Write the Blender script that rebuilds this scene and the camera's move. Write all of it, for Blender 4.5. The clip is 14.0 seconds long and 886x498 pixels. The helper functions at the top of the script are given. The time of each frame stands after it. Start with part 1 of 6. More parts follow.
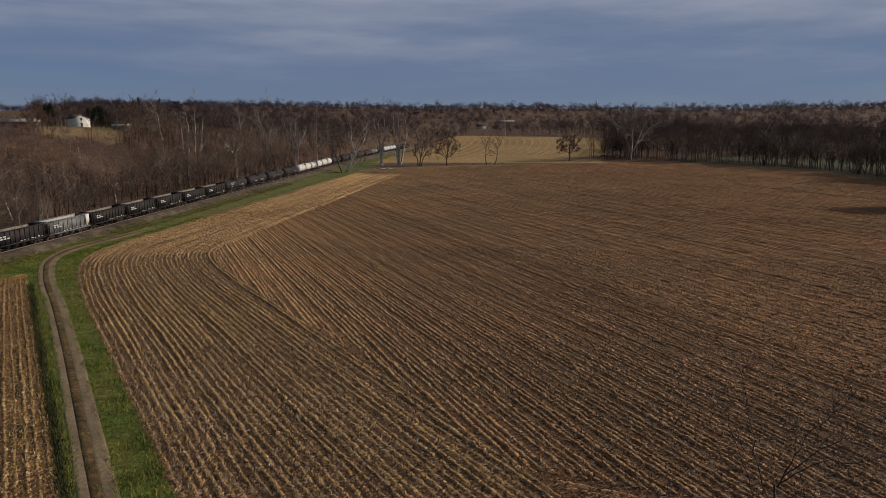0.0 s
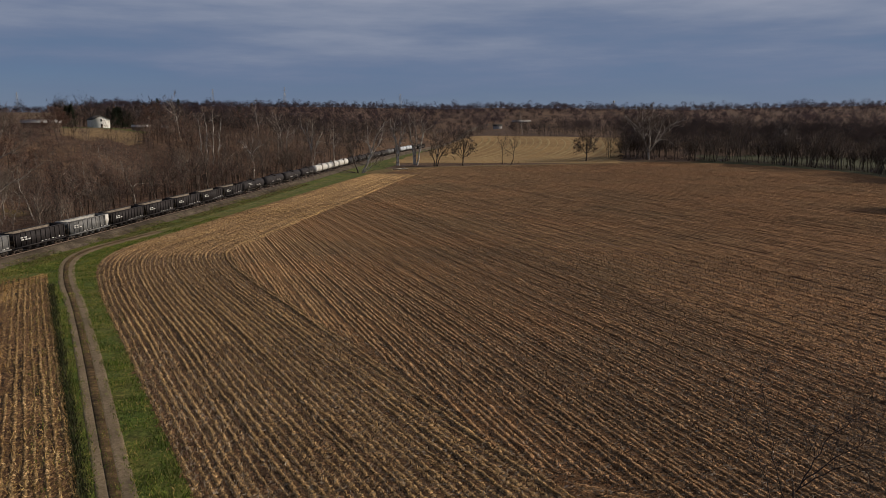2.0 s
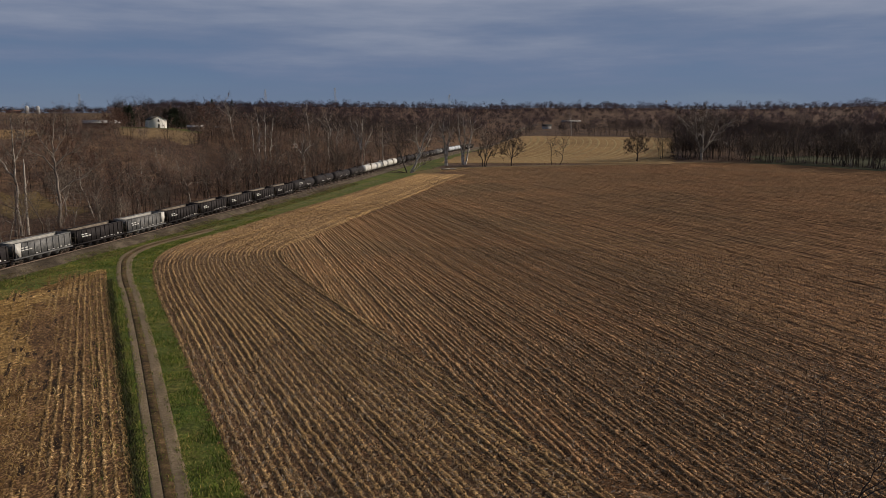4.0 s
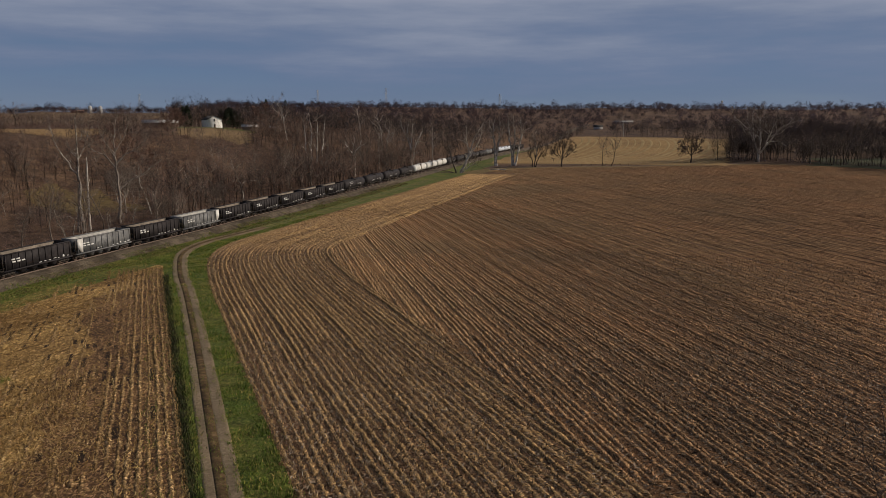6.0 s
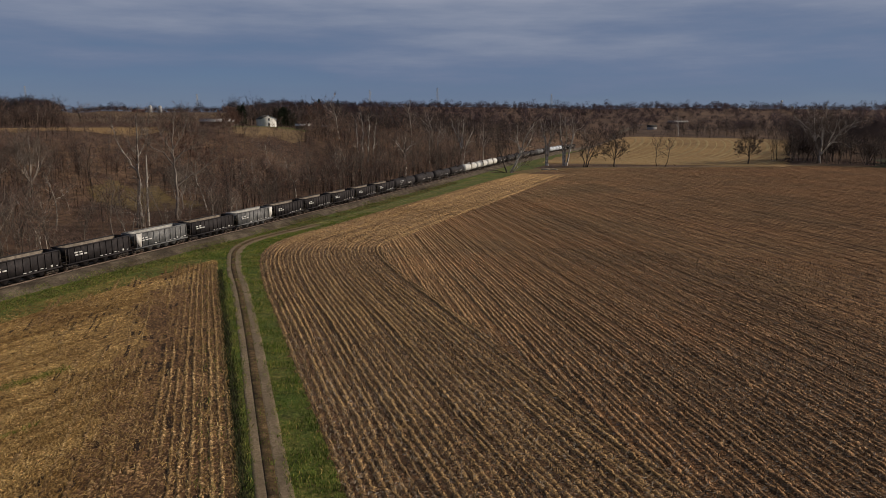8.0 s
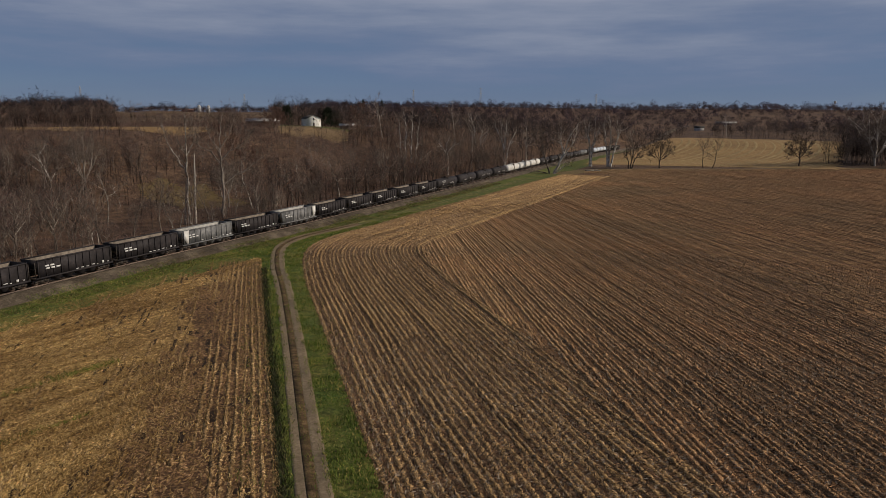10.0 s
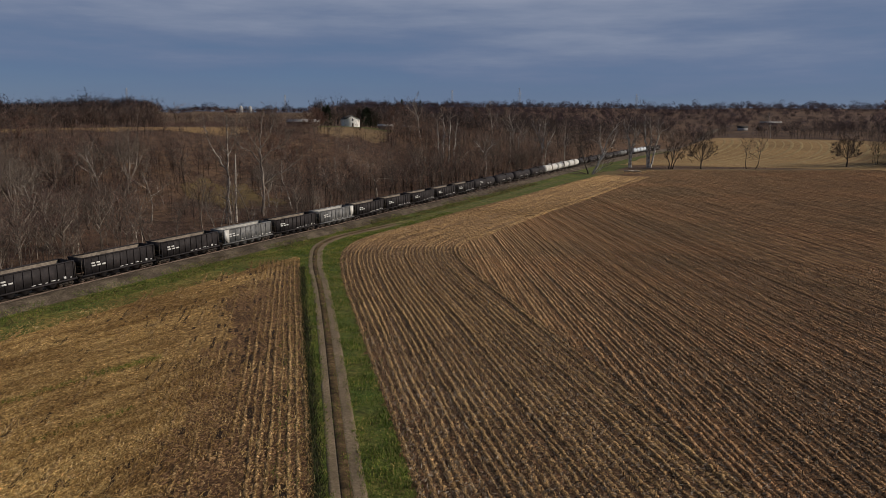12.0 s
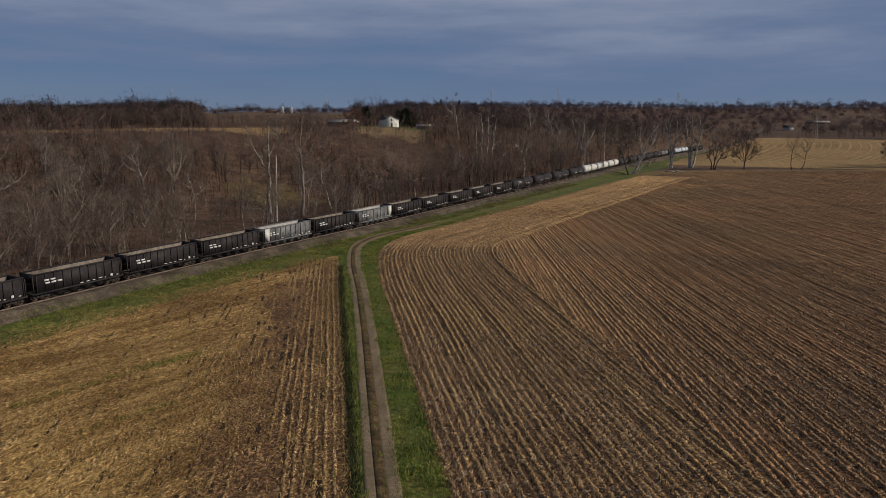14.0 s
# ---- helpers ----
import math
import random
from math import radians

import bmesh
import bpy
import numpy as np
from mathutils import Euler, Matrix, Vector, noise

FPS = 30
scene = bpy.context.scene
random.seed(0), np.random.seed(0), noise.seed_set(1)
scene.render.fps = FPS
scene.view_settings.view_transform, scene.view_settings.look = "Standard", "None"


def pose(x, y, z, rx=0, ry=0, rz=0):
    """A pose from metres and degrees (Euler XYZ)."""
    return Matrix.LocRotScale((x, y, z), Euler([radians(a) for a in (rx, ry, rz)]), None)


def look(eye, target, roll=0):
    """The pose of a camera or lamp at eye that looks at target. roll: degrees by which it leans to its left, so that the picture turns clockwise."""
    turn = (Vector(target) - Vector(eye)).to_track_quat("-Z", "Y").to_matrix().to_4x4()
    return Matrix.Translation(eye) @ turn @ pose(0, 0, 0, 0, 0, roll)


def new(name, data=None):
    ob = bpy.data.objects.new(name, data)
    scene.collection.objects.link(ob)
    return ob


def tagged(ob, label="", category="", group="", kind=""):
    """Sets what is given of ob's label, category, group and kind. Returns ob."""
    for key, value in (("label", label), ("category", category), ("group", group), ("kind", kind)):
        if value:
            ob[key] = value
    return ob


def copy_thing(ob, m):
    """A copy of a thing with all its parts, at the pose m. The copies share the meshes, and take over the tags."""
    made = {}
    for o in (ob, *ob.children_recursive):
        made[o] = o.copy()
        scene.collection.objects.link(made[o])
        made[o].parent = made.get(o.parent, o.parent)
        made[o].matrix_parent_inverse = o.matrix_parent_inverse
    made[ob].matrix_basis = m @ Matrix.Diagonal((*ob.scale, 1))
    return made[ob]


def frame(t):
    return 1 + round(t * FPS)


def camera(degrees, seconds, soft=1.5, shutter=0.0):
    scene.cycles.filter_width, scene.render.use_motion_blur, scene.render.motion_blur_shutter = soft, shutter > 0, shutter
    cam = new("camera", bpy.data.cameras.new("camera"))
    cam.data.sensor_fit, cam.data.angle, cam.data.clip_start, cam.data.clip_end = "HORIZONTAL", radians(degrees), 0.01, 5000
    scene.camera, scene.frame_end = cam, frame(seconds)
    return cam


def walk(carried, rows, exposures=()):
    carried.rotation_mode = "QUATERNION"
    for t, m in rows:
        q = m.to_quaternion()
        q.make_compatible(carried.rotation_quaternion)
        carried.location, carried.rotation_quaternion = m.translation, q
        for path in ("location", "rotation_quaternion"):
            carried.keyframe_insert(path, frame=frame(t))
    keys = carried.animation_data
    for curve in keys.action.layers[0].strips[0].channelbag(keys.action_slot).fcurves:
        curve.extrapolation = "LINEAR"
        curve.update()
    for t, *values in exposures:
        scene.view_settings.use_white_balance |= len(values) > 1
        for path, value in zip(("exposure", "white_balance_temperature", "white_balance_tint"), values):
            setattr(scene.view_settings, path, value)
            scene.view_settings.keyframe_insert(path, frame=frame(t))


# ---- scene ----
EXPOSURE = -0.45
cam = camera(61.81, 14.0, soft=0.8)
PATH = [
    (0.0, (-0.001, -0.000, 26.000), (-0.001, 98.491, 8.696), 0.034),
    (0.5, (-0.038, -0.044, 26.061), (-0.481, 98.447, 8.757), 0.046),
    (1.0, (-0.015, -0.018, 26.062), (-1.009, 98.471, 8.770), 0.009),
    (1.5, (0.021, 0.021, 26.044), (-1.586, 98.505, 8.773), -0.047),
    (2.0, (0.060, 0.085, 26.065), (-2.146, 98.553, 8.765), -0.114),
    (2.5, (0.059, 0.105, 26.064), (-3.576, 98.529, 8.757), -0.141),
    (3.0, (0.066, 0.108, 26.071), (-5.269, 98.456, 8.769), -0.168),
    (5.5, (-0.020, 0.083, 26.108), (-13.419, 97.667, 8.851), -0.087),
    (6.0, (-0.024, 0.112, 26.091), (-15.096, 97.454, 8.848), -0.067),
    (6.5, (-0.044, 0.217, 26.032), (-16.771, 97.289, 8.796), -0.059),
    (7.0, (-0.089, 0.303, 25.966), (-18.438, 97.076, 8.700), -0.022),
    (7.5, (-0.119, 0.316, 25.895), (-20.118, 96.760, 8.613), 0.004),
    (8.0, (-0.135, 0.347, 25.857), (-21.727, 96.451, 8.596), 0.019),
    (8.5, (-0.084, 0.367, 25.820), (-23.214, 96.105, 8.517), 0.076),
    (11.0, (0.083, 0.218, 25.991), (-29.321, 94.233, 8.768), 0.128),
    (11.5, (0.164, 0.236, 26.013), (-30.468, 93.851, 8.754), 0.082),
    (12.0, (0.218, 0.245, 26.004), (-31.648, 93.450, 8.760), 0.096),
    (12.5, (0.271, 0.185, 26.069), (-32.880, 92.939, 8.815), 0.071),
    (13.0, (0.327, 0.088, 26.093), (-34.097, 92.378, 8.844), 0.066),
    (13.5, (0.387, 0.015, 26.101), (-35.294, 91.825, 8.841), 0.091),
    (14.0, (0.459, 0.002, 26.087), (-36.208, 91.423, 8.834), -0.011),
]
walk(cam, [(t, look(eye, target, roll)) for t, eye, target, roll in PATH], [(0.0, EXPOSURE, 6500, 10.5), (8.5, EXPOSURE - 0.02, 6500, 10.5), (14.0, EXPOSURE - 0.08, 6150, 10.0)])
# ---- light ----
SUN_EL, SUN_AZ = 25.0, -76.0   # degrees; azimuth to the left of +y
sun_dir = Vector((-math.sin(radians(SUN_AZ)) * math.cos(radians(SUN_EL)), math.cos(radians(SUN_AZ)) * math.cos(radians(SUN_EL)), math.sin(radians(SUN_EL))))
sun = new("sun", bpy.data.lights.new("sun", "SUN"))
sun.data.energy, sun.data.angle, sun.data.color = 4.5, radians(0.6), (1.0, 0.865, 0.70)
sun.matrix_world = look(tuple(sun_dir * 300), (0, 0, 0))


class Nodes:
    """Small builder for node trees."""
    def __init__(self, tree):
        self.t = tree

    def add(self, kind, **values):
        n = self.t.nodes.new(kind)
        for k, v in values.items():
            if k in n.inputs:
                n.inputs[k].default_value = v
        return n

    def link(self, a, b):
        self.t.links.new(a, b)

    def noise(self, vec, scale, detail=4.0, rough=0.55):
        n = self.add("ShaderNodeTexNoise", Scale=scale, Detail=detail, Roughness=rough)
        self.link(vec, n.inputs["Vector"])
        return n.outputs["Fac"]

    def ramp(self, fac, stops):
        n = self.t.nodes.new("ShaderNodeValToRGB")
        e = n.color_ramp.elements
        while len(e) < len(stops):
            e.new(0.5)
        for q, (p, c) in zip(e, stops):
            q.position, q.color = p, (*c, 1) if len(c) == 3 else c
        self.link(fac, n.inputs["Fac"])
        return n.outputs["Color"]

    def grey(self, fac, a, b, lo=0.0, hi=1.0):
        n = self.add("ShaderNodeMapRange")
        n.inputs["From Min"].default_value, n.inputs["From Max"].default_value = a, b
        n.inputs["To Min"].default_value, n.inputs["To Max"].default_value = lo, hi
        self.link(fac, n.inputs["Value"])
        return n.outputs["Result"]

    def mix(self, fac, a, b, blend="MIX"):
        n = self.t.nodes.new("ShaderNodeMix")
        n.data_type, n.blend_type = "RGBA", blend
        for sock, v in ((n.inputs[0], fac), (n.inputs[6], a), (n.inputs[7], b)):
            if isinstance(v, (tuple, list)):
                sock.default_value = (*v, 1)
            elif isinstance(v, (int, float)):
                sock.default_value = v
            else:
                self.link(v, sock)
        return n.outputs[2]

    def mapped(self, vec, scale=(1, 1, 1), rot=(0, 0, 0)):
        n = self.t.nodes.new("ShaderNodeMapping")
        n.inputs["Scale"].default_value = scale
        n.inputs["Rotation"].default_value = rot
        self.link(vec, n.inputs["Vector"])
        return n.outputs["Vector"]


def bands(k, vec):
    """Slow streaks along the swaths of the golden field, 0 to 1."""
    n = k.t.nodes.new("ShaderNodeMapping")
    n.vector_type = "TEXTURE"
    n.inputs["Rotation"].default_value = (0, 0, radians(74.3))
    n.inputs["Scale"].default_value = (22.0, 1.9, 6.0)
    k.link(vec, n.inputs["Vector"])
    return k.noise(n.outputs["Vector"], 1.0, 3.0, 0.6)


def make_world():
    w = bpy.data.worlds.new("sky")
    scene.world = w
    w.use_nodes = True
    k = Nodes(w.node_tree)
    bg = w.node_tree.nodes["Background"]
    sky = k.t.nodes.new("ShaderNodeTexSky")
    sky.sky_type, sky.sun_disc = "NISHITA", False
    sky.sun_elevation, sky.sun_rotation = radians(SUN_EL), radians(-SUN_AZ)
    sky.air_density, sky.dust_density, sky.ozone_density = 1.0, 0.4, 2.0
    tc = k.t.nodes.new("ShaderNodeTexCoord")
    vec = tc.outputs["Generated"]
    sep = k.t.nodes.new("ShaderNodeSeparateXYZ")
    k.link(vec, sep.inputs[0])
    # long level streaks of thin cloud, thinning out towards the horizon
    streak = k.mapped(vec, (1.0, 1.0, 5.5), (radians(1.5), 0, 0))
    n1 = k.noise(streak, 1.5, 6.0, 0.55)
    n2 = k.noise(k.mapped(vec, (1.6, 1.6, 13.0), (0, radians(1.0), 0)), 2.3, 6.0, 0.55)
    both = k.mix(0.42, n1, n2)
    low = k.grey(sep.outputs["Z"], 0.0, 0.15, -0.20, 0.10)
    add = k.t.nodes.new("ShaderNodeMath")
    add.operation = "ADD"
    k.link(both, add.inputs[0])
    k.link(low, add.inputs[1])
    cover = k.grey(add.outputs[0], 0.34, 0.58)
    clear = k.mix(0.92, sky.outputs[0], k.ramp(sep.outputs["Z"], SKY_CLEAR))
    tone = k.ramp(k.grey(add.outputs[0], 0.42, 0.68), SKY_CLOUD)
    high = k.grey(sep.outputs["Z"], 0.2, 0.6, 1.0, 0.12)
    thin = k.t.nodes.new("ShaderNodeMath")
    thin.operation = "MULTIPLY"
    k.link(cover, thin.inputs[0])
    k.link(high, thin.inputs[1])
    out = k.mix(thin.outputs[0], clear, tone)
    k.link(out, bg.inputs["Color"])
    bg.inputs["Strength"].default_value = 0.1


SKY_CLEAR = [(0.0, (1.95, 2.62, 3.85)), (0.06, (1.42, 2.3, 3.95)), (0.2, (1.4, 2.12, 3.6)), (0.42, (0.74, 0.88, 1.16)), (1.0, (0.50, 0.56, 0.68))]
SKY_CLOUD = [(0.0, (1.7, 2.35, 3.8)), (0.35, (2.15, 2.7, 4.1)), (0.65, (2.65, 3.2, 4.5)), (1.0, (3.5, 3.95, 5.15))]
make_world()


# ---- materials ----
def material(name, rough=0.9, metal=0.0):
    m = bpy.data.materials.new(name)
    m.use_nodes = True
    k = Nodes(m.node_tree)
    b = m.node_tree.nodes["Principled BSDF"]
    b.inputs["Roughness"].default_value, b.inputs["Metallic"].default_value = rough, metal
    b.inputs["Specular IOR Level"].default_value = 0.25
    geo = m.node_tree.nodes.new("ShaderNodeNewGeometry")
    return m, k, b, geo


def bump(k, b, height, strength, dist):
    n = k.add("ShaderNodeBump", Strength=strength, Distance=dist)
    k.link(height, n.inputs["Height"])
    k.link(n.outputs["Normal"], b.inputs["Normal"])


def surface(name, stops, scale, big=0.05, spread=0.35, rough=0.92, stretch=(1, 1, 1), turn=0.0, relief=0.4, dist=0.05, metal=0.0, island=0.0, tone=None, mid=0.0, fleck=0.0, swath=None, east_shade=None):
    """A surface with grain at scale and slow patches at big (per metre)."""
    m, k, b, geo = material(name, rough, metal)
    pos = k.mapped(geo.outputs["Position"], stretch, (0, 0, turn))
    g = k.noise(pos, scale, 5.0, 0.62)
    p = k.noise(geo.outputs["Position"], big, 3.0, 0.5)
    col = k.ramp(g, stops)
    shade = k.ramp(p, [(0.3, (1 - spread,) * 3), (0.7, (1 + spread * 0.5,) * 3)] if tone is None else [(0.32, tone[0]), (0.68, tone[1])])
    col = k.mix(1.0, col, shade, "MULTIPLY")
    if mid:
        q = k.noise(pos, mid, 4.0, 0.6)
        col = k.mix(1.0, col, k.ramp(q, [(0.34, (0.55, 0.52, 0.5)), (0.66, (1.45, 1.42, 1.38))]), "MULTIPLY")
    if swath:
        col = k.mix(1.0, col, k.ramp(bands(k, geo.outputs["Position"]), [(0.36, swath[0]), (0.64, swath[1])]), "MULTIPLY")
    if fleck:
        cell = k.add("ShaderNodeTexVoronoi", Scale=fleck)
        k.link(k.mapped(geo.outputs["Position"], (1.0, 0.7, 1.0), (0, 0, 0.6)), cell.inputs["Vector"])
        one = k.t.nodes.new("ShaderNodeSeparateColor")
        k.link(cell.outputs["Color"], one.inputs[0])
        col = k.mix(1.0, col, k.ramp(one.outputs[0], [(0.0, (0.46, 0.43, 0.41)), (0.3, (0.64, 0.62, 0.60)), (0.7, (1.05, 1.04, 1.02)), (0.85, (1.7, 1.72, 1.7)), (1.0, (2.7, 2.8, 2.85))]), "MULTIPLY")
    if east_shade:
        # paler towards the lane, redder towards the east; lens and backlight darkening painted in
        east = k.t.nodes.new("ShaderNodeSeparateXYZ")
        k.link(geo.outputs["Position"], east.inputs[0])
        col = k.mix(1.0, col, k.ramp(k.grey(east.outputs["X"], -35, 75), [(0.0, east_shade[0]), (0.4, east_shade[1]), (1.0, east_shade[2])]), "MULTIPLY")
    if island:
        v = k.ramp(k.t.nodes.new("ShaderNodeObjectInfo").outputs["Random"], [(0.0, (1 - island,) * 3), (1.0, (1 + island,) * 3)])
        col = k.mix(1.0, col, v, "MULTIPLY")
    k.link(col, b.inputs["Base Color"])
    if relief:
        bump(k, b, g, relief, dist)
    return m


def variety(name, stops, rough=0.9, grain=0.0, metal=0.0, by="island", slow=0.0, tone=((0.7, 0.7, 0.72), (1.3, 1.25, 1.2)), thin=0.0, swath=None, sheer=0.0):
    """Loose pieces that differ one from another."""
    m, k, b, geo = material(name, rough, metal)
    if by == "island":
        r = geo.outputs["Random Per Island"]
    else:
        r = k.t.nodes.new("ShaderNodeObjectInfo").outputs["Random"]
    col = k.ramp(r, stops)
    if grain:
        g = k.noise(geo.outputs["Position"], grain, 4.0)
        col = k.mix(1.0, col, k.ramp(g, [(0.3, (0.65,) * 3), (0.7, (1.25,) * 3)]), "MULTIPLY")
    if slow:
        p = k.noise(geo.outputs["Position"], slow, 3.0, 0.55)
        col = k.mix(1.0, col, k.ramp(p, [(0.33, tone[0]), (0.67, tone[1])]), "MULTIPLY")
    if swath:
        col = k.mix(1.0, col, k.ramp(bands(k, geo.outputs["Position"]), [(0.36, swath[0]), (0.64, swath[1])]), "MULTIPLY")
    k.link(col, b.inputs["Base Color"])
    if thin:
        glow = k.t.nodes.new("ShaderNodeBsdfTranslucent")
        k.link(col, glow.inputs["Color"])
        both = k.t.nodes.new("ShaderNodeMixShader")
        both.inputs[0].default_value = thin
        k.link(b.outputs[0], both.inputs[1])
        k.link(glow.outputs[0], both.inputs[2])
        last = both.outputs[0]
        if sheer:
            # a tuft of fine twigs with gaps between them
            gaps = k.t.nodes.new("ShaderNodeMixShader")
            gaps.inputs[0].default_value = sheer
            k.link(last, gaps.inputs[1])
            k.link(k.t.nodes.new("ShaderNodeBsdfTransparent").outputs[0], gaps.inputs[2])
            last = gaps.outputs[0]
        k.link(last, k.t.nodes["Material Output"].inputs["Surface"])
    return m


M_GROUND = surface("leaf_litter", [(0.3, (0.071, 0.047, 0.035)), (0.5, (0.123, 0.083, 0.059)), (0.72, (0.223, 0.152, 0.105))], 1.2, 0.03, 0.4, tone=((0.65, 0.60, 0.58), (1.35, 1.26, 1.1)), mid=0.25)
M_SOIL = surface("field_soil", [(0.32, (0.066, 0.036, 0.017)), (0.5, (0.134, 0.079, 0.040)), (0.68, (0.255, 0.162, 0.086))], 8.0, 0.03, 0.3, relief=0.8, dist=0.08, tone=((0.86, 0.84, 0.81), (1.22, 1.03, 0.89)), fleck=13.0, east_shade=((1.62, 1.60, 1.50), (0.92, 0.89, 0.86), (0.68, 0.61, 0.58)))
M_HEADSOIL = surface("husk_covered_soil", [(0.30, (0.060, 0.032, 0.017)), (0.5, (0.131, 0.077, 0.041)), (0.70, (0.246, 0.166, 0.097))], 4.0, 0.05, 0.3, relief=0.9, dist=0.07, tone=((0.72, 0.68, 0.64), (1.2, 1.12, 1.05)), fleck=7.0, mid=0.6)
M_DARKSOIL = surface("damp_dark_soil", [(0.32, (0.020, 0.011, 0.007)), (0.5, (0.042, 0.024, 0.014)), (0.68, (0.085, 0.052, 0.030))], 4.0, 0.15, 0.3, relief=0.8, dist=0.06)
M_BARE = surface("bare_red_soil", [(0.32, (0.085, 0.047, 0.025)), (0.5, (0.16, 0.092, 0.048)), (0.68, (0.31, 0.20, 0.105))], 3.0, 0.15, 0.3, relief=0.8, dist=0.08, tone=((0.7, 0.66, 0.62), (1.3, 1.25, 1.15)), fleck=7.0)
M_WEED = variety("dark_weeds", [(0.0, (0.020, 0.026, 0.012)), (0.6, (0.042, 0.052, 0.020)), (1.0, (0.10, 0.080, 0.044))], slow=0.3)
M_STRAW = surface("stubble_residue", [(0.32, (0.154, 0.092, 0.048)), (0.5, (0.349, 0.219, 0.116)), (0.68, (0.594, 0.420, 0.243))], 12.0, 0.03, 0.3, relief=1.0, dist=0.07, island=0.18, tone=((0.86, 0.84, 0.80), (1.17, 1.03, 0.92)), fleck=15.0, east_shade=((1.36, 1.36, 1.28), (1.02, 1.00, 0.98), (0.84, 0.77, 0.75)))
M_HEAD = surface("headland_residue", [(0.32, (0.163, 0.099, 0.043)), (0.5, (0.373, 0.250, 0.116)), (0.68, (0.619, 0.455, 0.241))], 12.0, 0.04, 0.3, relief=0.9, dist=0.05, island=0.12, tone=((0.84, 0.77, 0.72), (1.2, 1.12, 1.04)), fleck=14.0)
M_GOLD = surface("golden_residue", [(0.28, (0.12, 0.074, 0.032)), (0.5, (0.31, 0.212, 0.103)), (0.72, (0.54, 0.40, 0.22))], 5.0, 0.05, 0.4, stretch=(1, 0.45, 1), turn=radians(-5), relief=0.8, dist=0.06, tone=((0.55, 0.47, 0.43), (1.15, 1.1, 1.04)), fleck=7.0)
M_GOLDSOIL = surface("residue_soil", [(0.30, (0.116, 0.069, 0.029)), (0.5, (0.357, 0.245, 0.106)), (0.70, (0.630, 0.463, 0.215))], 2.4, 0.05, 0.3, stretch=(1, 0.4, 1), turn=radians(-5), relief=1.0, dist=0.12, tone=((0.58, 0.50, 0.45), (1.3, 1.24, 1.14)), fleck=9.0, swath=((0.66, 0.60, 0.52), (1.28, 1.28, 1.24)))
M_FLECK = variety("husk_flecks", [(0.0, (0.045, 0.029, 0.019)), (0.45, (0.120, 0.084, 0.053)), (0.72, (0.240, 0.190, 0.132)), (0.87, (0.400, 0.350, 0.280)), (1.0, (0.620, 0.575, 0.500))], slow=0.06, tone=((0.75, 0.71, 0.68), (1.15, 1.08, 1.02)))
M_HEADFLECK = variety("headland_husks", [(0.0, (0.154, 0.099, 0.056)), (0.5, (0.314, 0.214, 0.123)), (0.85, (0.472, 0.353, 0.224)), (1.0, (0.709, 0.619, 0.477))], slow=0.06, tone=((0.75, 0.70, 0.66), (1.2, 1.12, 1.05)))
M_GOLDFLECK = variety("golden_husk", [(0.0, (0.195, 0.120, 0.043)), (0.5, (0.473, 0.329, 0.124)), (0.9, (0.678, 0.512, 0.238)), (1.0, (0.802, 0.669, 0.403))], slow=0.05, tone=((0.60, 0.52, 0.47), (1.26, 1.21, 1.12)), swath=((0.72, 0.66, 0.58), (1.22, 1.24, 1.26)))
M_GRASS = surface("verge_grass", [(0.28, (0.043, 0.067, 0.016)), (0.5, (0.093, 0.129, 0.030)), (0.75, (0.226, 0.237, 0.079))], 3.0, 0.16, 0.4, tone=((0.72, 0.85, 0.68), (1.55, 1.15, 1.15)), mid=0.9)
M_GRASSTRACK = surface("grassed_track", [(0.3, (0.090, 0.090, 0.034)), (0.5, (0.165, 0.150, 0.065)), (0.72, (0.270, 0.235, 0.115))], 2.0, 0.12, 0.35, mid=0.5)
M_BLADE = variety("grass_blade", [(0.0, (0.053, 0.094, 0.015)), (0.5, (0.135, 0.210, 0.034)), (0.8, (0.234, 0.275, 0.064)), (1.0, (0.496, 0.386, 0.159))], slow=0.3, tone=((0.55, 0.62, 0.5), (1.4, 1.25, 1.15)))
M_ROAD = surface("packed_dirt", [(0.3, (0.176, 0.131, 0.082)), (0.5, (0.252, 0.190, 0.122)), (0.72, (0.346, 0.268, 0.178))], 4.0, 0.2, 0.3)
M_CROWN = surface("dry_lane_crown", [(0.3, (0.071, 0.047, 0.021)), (0.5, (0.128, 0.083, 0.040)), (0.72, (0.199, 0.132, 0.070))], 3.0, 0.15, 0.35, mid=0.8)
M_BALLAST = surface("crushed_stone", [(0.3, (0.048, 0.038, 0.028)), (0.5, (0.110, 0.090, 0.067)), (0.7, (0.225, 0.188, 0.145))], 5.0, 0.10, 0.4, relief=0.9, dist=0.08, mid=0.5)
M_DRYBLADE = variety("dry_bank_grass", [(0.0, (0.070, 0.066, 0.026)), (0.5, (0.150, 0.125, 0.055)), (0.85, (0.230, 0.185, 0.092)), (1.0, (0.330, 0.275, 0.160))], slow=0.25, tone=((0.6, 0.62, 0.55), (1.3, 1.2, 1.1)))
M_TAN = surface("far_field_stubble", [(0.3, (0.229, 0.137, 0.056)), (0.5, (0.363, 0.231, 0.097)), (0.72, (0.483, 0.318, 0.147))], 0.5, 0.02, 0.3, relief=0)
M_HILL = surface("hill_stubble", [(0.3, (0.163, 0.107, 0.055)), (0.5, (0.257, 0.174, 0.088)), (0.72, (0.353, 0.242, 0.126))], 0.4, 0.015, 0.3, relief=0)
